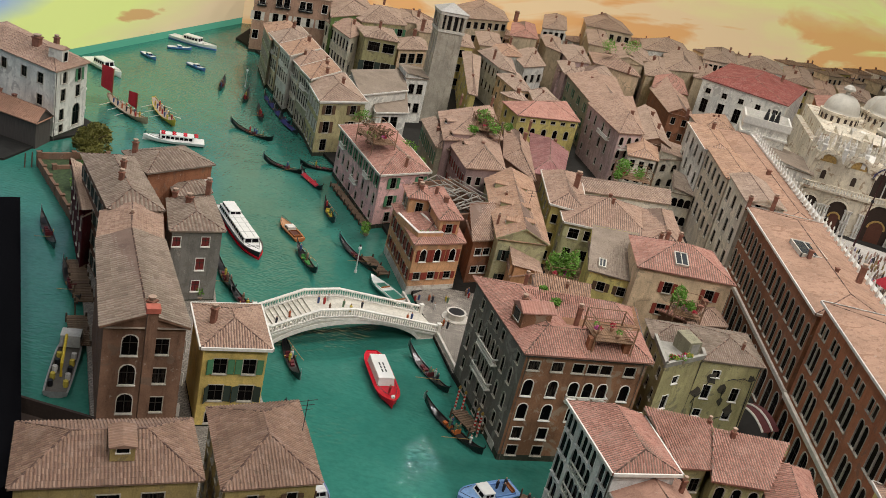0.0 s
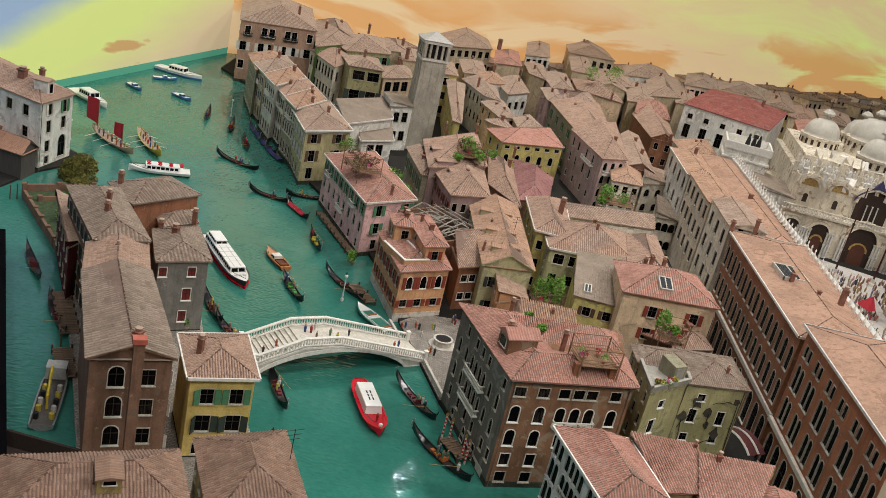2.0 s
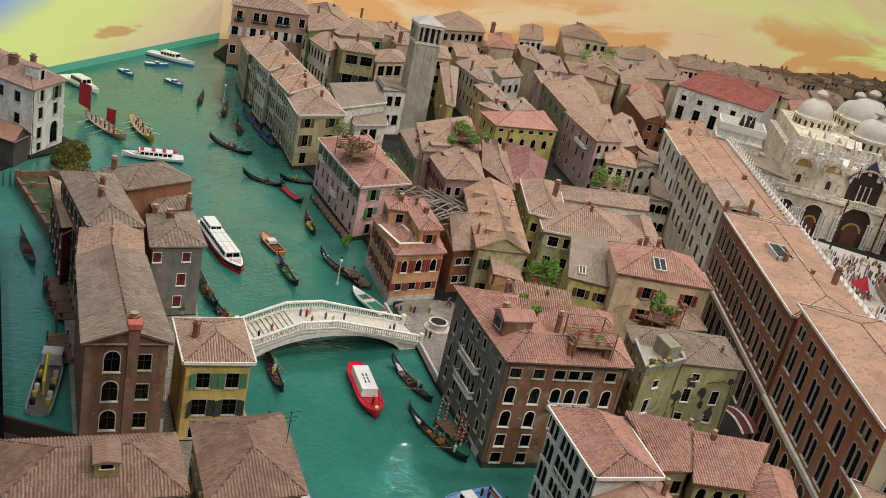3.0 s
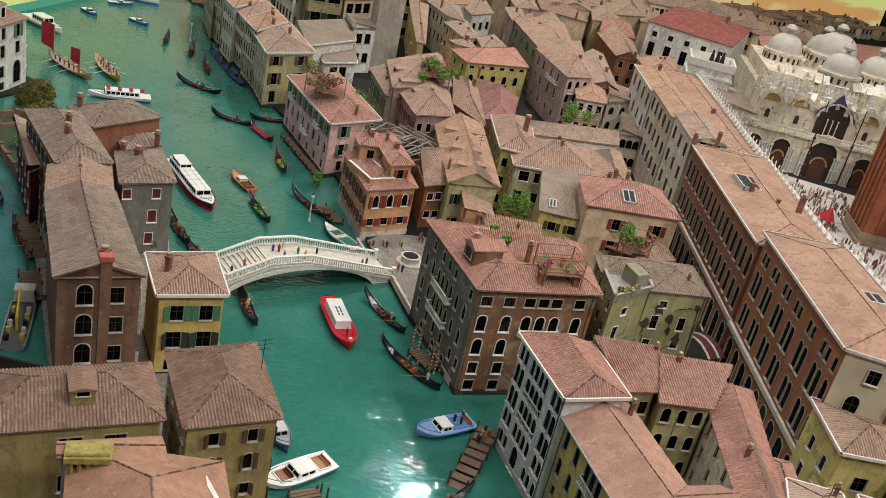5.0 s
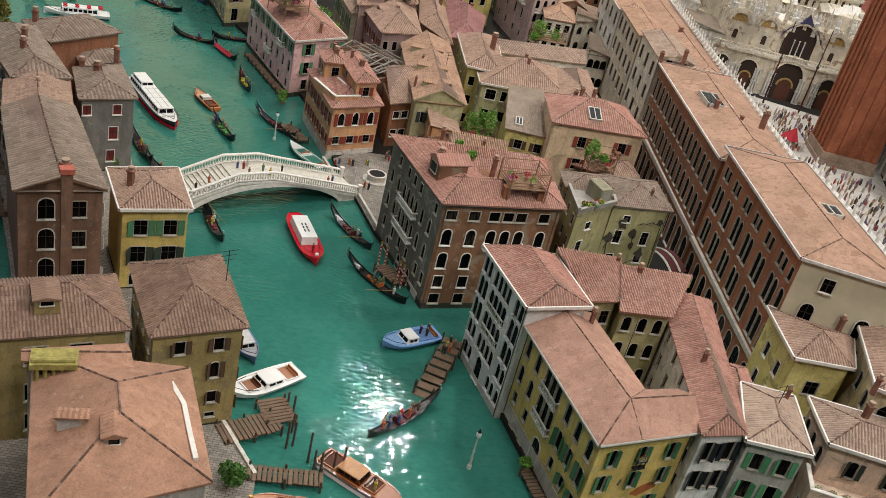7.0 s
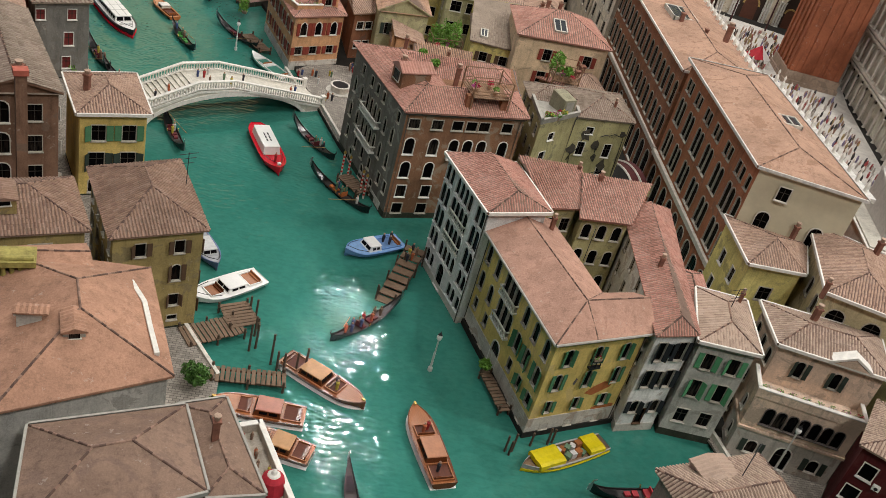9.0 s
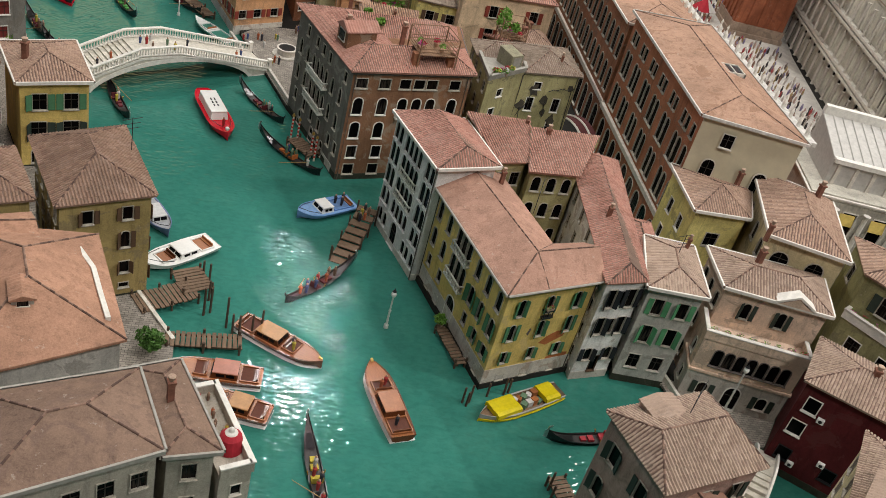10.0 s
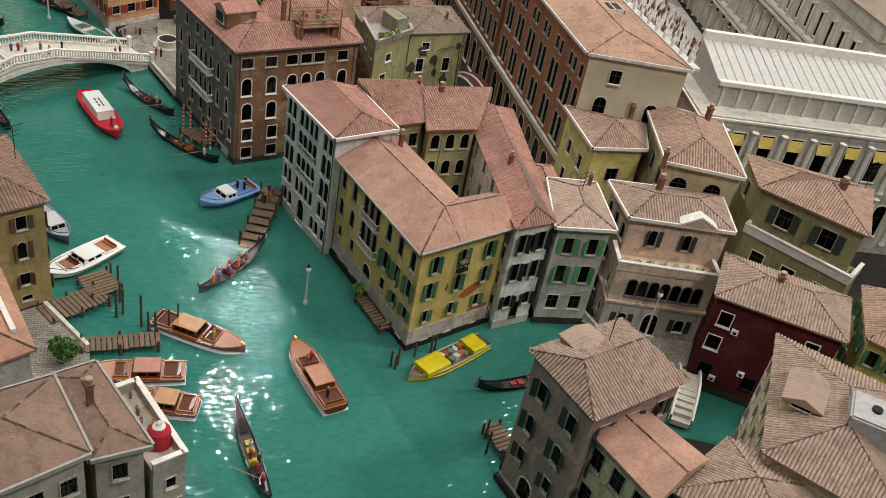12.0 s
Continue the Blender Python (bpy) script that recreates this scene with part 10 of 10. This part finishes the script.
# ---- rooftops before the painted wall ----
far = random.Random(8)
for k in range(19):
    u = 0.10 + 0.87 * k / 19
    x, y = -97 + 427 * u, 362 + 321 * u
    nx, ny = 0.601, -0.799
    for back in (9, 24):
        w, d = far.uniform(7, 10), far.uniform(5, 7)
        cx, cy = x + nx * back + far.uniform(-3, 3), y + ny * back
        wx, wy = 0.799 * w, 0.601 * w
        house("house", [(cx - wx + nx * d, cy - wy + ny * d), (cx + wx + nx * d, cy + wy + ny * d), (cx + wx - nx * d, cy + wy - ny * d), (cx - wx - nx * d, cy - wy - ny * d)], far.uniform(9.5, 13.5) - (2 if back > 20 else 0) - 3 * u,
              "small far house with faded tiles before the painted wall", far.choice((ROSE, IVORY, TAN, YELLOW2, PEACH, WHITEWALL)), far.choice((TERRA_BROWN, TERRA, TERRA_PALE)), pitch=0.3, spacing=0.8, high=0.08,
              faces={0: fl(1, 3, 11, 2.2, 2.8)})


# ---- corner terrace of the olive house ----
def corner_terrace():
    t = thing("corner_terrace", 40.6, 120.4, 16.5, "grey corner roof terrace with low parapet and flower tubs", "terrace")
    edge = [Vector(p) - Vector((40.6, 120.4)) for p in ((37.3, 124.6), (37.7, 115.2), (44.9, 121.2), (45.0, 123.6))]
    for a, b in zip(edge, edge[1:]):
        d = (b - a).normalized()
        n = Vector((-d.y, d.x)) * 0.3
        bm = bmesh.new()
        prism(bm, [a, b, b + n, a + n], 0.0, 0.75)
        p = part("parapet", bm, DECK_GREY, t)
        bm = bmesh.new()
        prism(bm, [a - n * 0.4, b - n * 0.4, b + n * 1.3, a + n * 1.3], 0.75, 0.87)
        part("coping", bm, EAVE_GREY, p)
    for x, y, c in ((-1.7, -2.9, 0), (-1.1, -3.2, 1), (-0.4, -2.6, 2), (0.5, -1.6, 0), (1.3, -1.2, 1), (0.2, -2.4, 3)):
        bm = bmesh.new()
        lathe(bm, ((0.3, 0.02), (0.42, 0.6), (0.36, 0.62)), n=8)
        pot = part("flower_tub", bm, TERRA_BROWN, t, at=(x, y, 0))
        bm = bmesh.new()
        leaves(bm, 0, 0, 0.95, 0.55, 0.55, 0.45, 60, 0.24, petals)
        leaves(bm, 0, 0, 1.15, 0.5, 0.5, 0.35, 40, 0.22, petals, 1)
        part("bloom", bm, (LEAF_BRIGHT, BLOOMS[c]), pot)
    bm = bmesh.new()
    v = [bm.verts.new(q) for q in ((-1.2, 0, 0), (1.2, 0, 0), (1.2, 3.4, 0), (-1.2, 3.4, 0), (-1.2, 0, 2.3), (1.2, 0, 2.3), (1.2, 3.4, 2.7), (-1.2, 3.4, 2.7))]
    for q in ((0, 1, 5, 4), (1, 2, 6, 5), (2, 3, 7, 6), (3, 0, 4, 7), (4, 5, 6, 7)):
        bm.faces.new([v[k] for k in q])
    hatch = part("stair_head", bm, OLIVE_GREY, t, "grey stair head", at=(2.4, 1.0, 0), turn=0.55)
    bm = bmesh.new()
    box(bm, -0.8, -0.06, 0.1, 0.8, 0.0, 2.0)
    part("door", bm, DECK_GREY, hatch)


corner_terrace()


# ---- pediment of the pink house, cooling boxes on the maroon house ----
pink = [o for o in bpy.data.objects if o.get("label", "").startswith("pale pink house with roof")][0]
a, b = Vector((60.8, 68.4)) - Vector((pink.location.x, pink.location.y)) / UNIT, Vector((73.2, 65.2)) - Vector((pink.location.x, pink.location.y)) / UNIT
d = (b - a).normalized()
q = a + (b - a) * 0.66
bm = bmesh.new()
n = Vector((d.y, -d.x))
for (u0, z0), (u1, z1) in (((-2.4, 0.0), (0.0, 1.35)), ((0.0, 1.35), (2.4, 0.0))):
    p0, p1 = q + d * u0 + n * 0.55, q + d * u1 + n * 0.55
    back = -n * 1.6
    for lift in (0.0, 0.32):
        quad(bm, (p0.x, p0.y, z0 + lift), (p1.x, p1.y, z1 + lift), (p1.x + back.x, p1.y + back.y, z1 + lift), (p0.x + back.x, p0.y + back.y, z0 + lift))
    quad(bm, (p0.x, p0.y, z0), (p1.x, p1.y, z1), (p1.x, p1.y, z1 + 0.32), (p0.x, p0.y, z0 + 0.32))
part("pediment", bm, WHITE, pink, at=(0, 0, 16.4))
bm = bmesh.new()
p0, p1, p2 = q - d * 2.1 + n * 0.45, q + d * 2.1 + n * 0.45, q + n * 0.45
quad(bm, (p0.x, p0.y, 16.4), (p1.x, p1.y, 16.4), (p2.x, p2.y, 17.6))
part("gable", bm, ROSE, pink)
maroon = [o for o in bpy.data.objects if o.get("label", "").startswith("dark maroon house")][0]
a, b = Vector((67.1, 56.05)) - Vector((maroon.location.x, maroon.location.y)) / UNIT, Vector((78.7, 47.5)) - Vector((maroon.location.x, maroon.location.y)) / UNIT
d = (b - a).normalized()
for u, z in ((0.24, 9.6), (0.22, 2.2), (0.42, 4.2)):
    q = a + (b - a) * u
    bm = bmesh.new()
    box(bm, -0.4, -0.45, 0, 0.4, 0.1, 0.6)
    cooler = part("cooling_box", bm, WHITE_GLOSS, maroon, "small white cooling box", at=(q.x, q.y, z), turn=math.atan2(d.y, d.x))
    bm = bmesh.new()
    lathe(bm, ((0.22, 0.0), (0.22, 0.02)), 0, 0, 0, 10)
    grille = part("fan_grille", bm, IRON, cooler, at=(0, -0.46, 0.3))
    grille.rotation_euler[0] = math.pi / 2


# ---- bare brick patches and crooked cables on the olive house ----
olive = [o for o in bpy.data.objects if o.get("label", "").startswith("olive green house")][0]
ox, oy = olive.location.x / UNIT, olive.location.y / UNIT
a, b = Vector((45.0, 121.35)), Vector((54.7, 123.35))
d = (b - a).normalized()
n = Vector((d.y, -d.x))
scar = random.Random(5)
for u, z, r in ((0.05, 10.4, 0.8), (0.24, 13.4, 1.0), (0.48, 11.4, 0.8), (0.52, 9.4, 0.6), (0.72, 7.9, 0.9), (0.9, 14.0, 0.6)):
    q = a + (b - a) * u + n * 0.05 - Vector((ox, oy))
    bm = bmesh.new()
    ring = [(r * scar.uniform(0.5, 1.2) * math.cos(k * 0.785), r * 1.3 * scar.uniform(0.5, 1.2) * math.sin(k * 0.785)) for k in range(8)]
    front = [bm.verts.new((x, -0.06, zz)) for x, zz in ring]
    back = [bm.verts.new((x, 0.1, zz)) for x, zz in ring]
    bm.faces.new(front)
    for k in range(8):
        bm.faces.new((front[k], back[k], back[(k + 1) % 8], front[(k + 1) % 8]))
    part("bare_patch", bm, paint((0.07, 0.06, 0.045), 0.9, 0, 0.5), olive, at=(q.x, q.y, z), turn=math.atan2(d.y, d.x))
for u0, z0, u1, z1 in ((0.02, 8.4, 0.24, 13.4), (0.05, 10.4, 0.1, 5.6), (0.48, 12, 0.52, 9.0), (0.5, 13.2, 0.92, 14.4), (0.92, 14.2, 0.97, 3.0), (0.3, 4.6, 0.72, 7.4)):
    p, q = [a + (b - a) * u + n * 0.16 - Vector((ox, oy)) for u in (u0, u1)]
    bm = bmesh.new()
    tube(bm, [(p.x + (q.x - p.x) * k / 5, p.y + (q.y - p.y) * k / 5, z0 + (z1 - z0) * k / 5 + scar.uniform(-0.5, 0.3)) for k in range(6)], 0.06, 5)
    part("cable", bm, IRON, olive)


# ---- white strip and yellow loggia on the wide orange roof ----
wide = [o for o in bpy.data.objects if o.get("label", "").startswith("grey house with wide smooth")][0]
wx, wy = wide.location.x / UNIT, wide.location.y / UNIT
bm = bmesh.new()
line = [Vector(p) - Vector((wx, wy)) for p in ((-11.0, 60.0), (-9.1, 57.2), (-7.8, 53.7), (-6.5, 50.4))]
for p, q in zip(line, line[1:]):
    d = (q - p).normalized()
    n = Vector((-d.y, d.x)) * 0.22
    prism(bm, [p - n, p + n, q + n, q - n], 16.2, 16.95)
part("white_gutter", bm, WHITE, wide)


def loggia(x, y, z, turn, w):
    t = thing("roof_loggia", x, y, z, "small yellow columned roof loggia with moulded top", "loggia", turn)
    yellow = paint((0.36, 0.31, 0.09), 0.8, 0, 0.5)
    w *= 0.85
    bm = bmesh.new()
    box(bm, -w / 2, -0.7, -1.2, w / 2, 1.6, 0.3)
    part("base", bm, yellow, t)
    for k in range(5):
        bm = bmesh.new()
        lathe(bm, ((0.34, 0.3), (0.24, 0.5), (0.22, 2.0), (0.36, 2.3)), -w / 2 + 0.4 + k * (w - 0.8) / 4, -0.4, 0, 8)
        part("column", bm, yellow, t)
    bm = bmesh.new()
    box(bm, -w / 2 + 0.2, 0.2, 0.3, w / 2 - 0.2, 1.6, 2.3)
    part("back_wall", bm, OPENING_SHADE, t)
    bm = bmesh.new()
    box(bm, -w / 2 - 0.2, -0.9, 2.3, w / 2 + 0.2, 1.7, 2.9)
    top = part("entablature", bm, yellow, t)
    bm = bmesh.new()
    tube(bm, [(-w / 2, -0.3, 3.0), (w / 2, -0.3, 3.0)], 0.3, 8)
    part("top_roll", bm, yellow, top)


loggia(-21.5, 58.8, 15.4, 15, 4.4)


# closed dark red panes of the grey waterfront house
RED_PANE = paint((0.16, 0.02, 0.018), 0.6)
quayside = [o for o in bpy.data.objects if o.get("label", "").startswith("dark grey waterfront")][0]
for win in quayside.children:
    for pane in win.children:
        if pane.name.startswith("pane"):
            pane.data = pane.data.copy()
            pane.data.materials[0] = RED_PANE
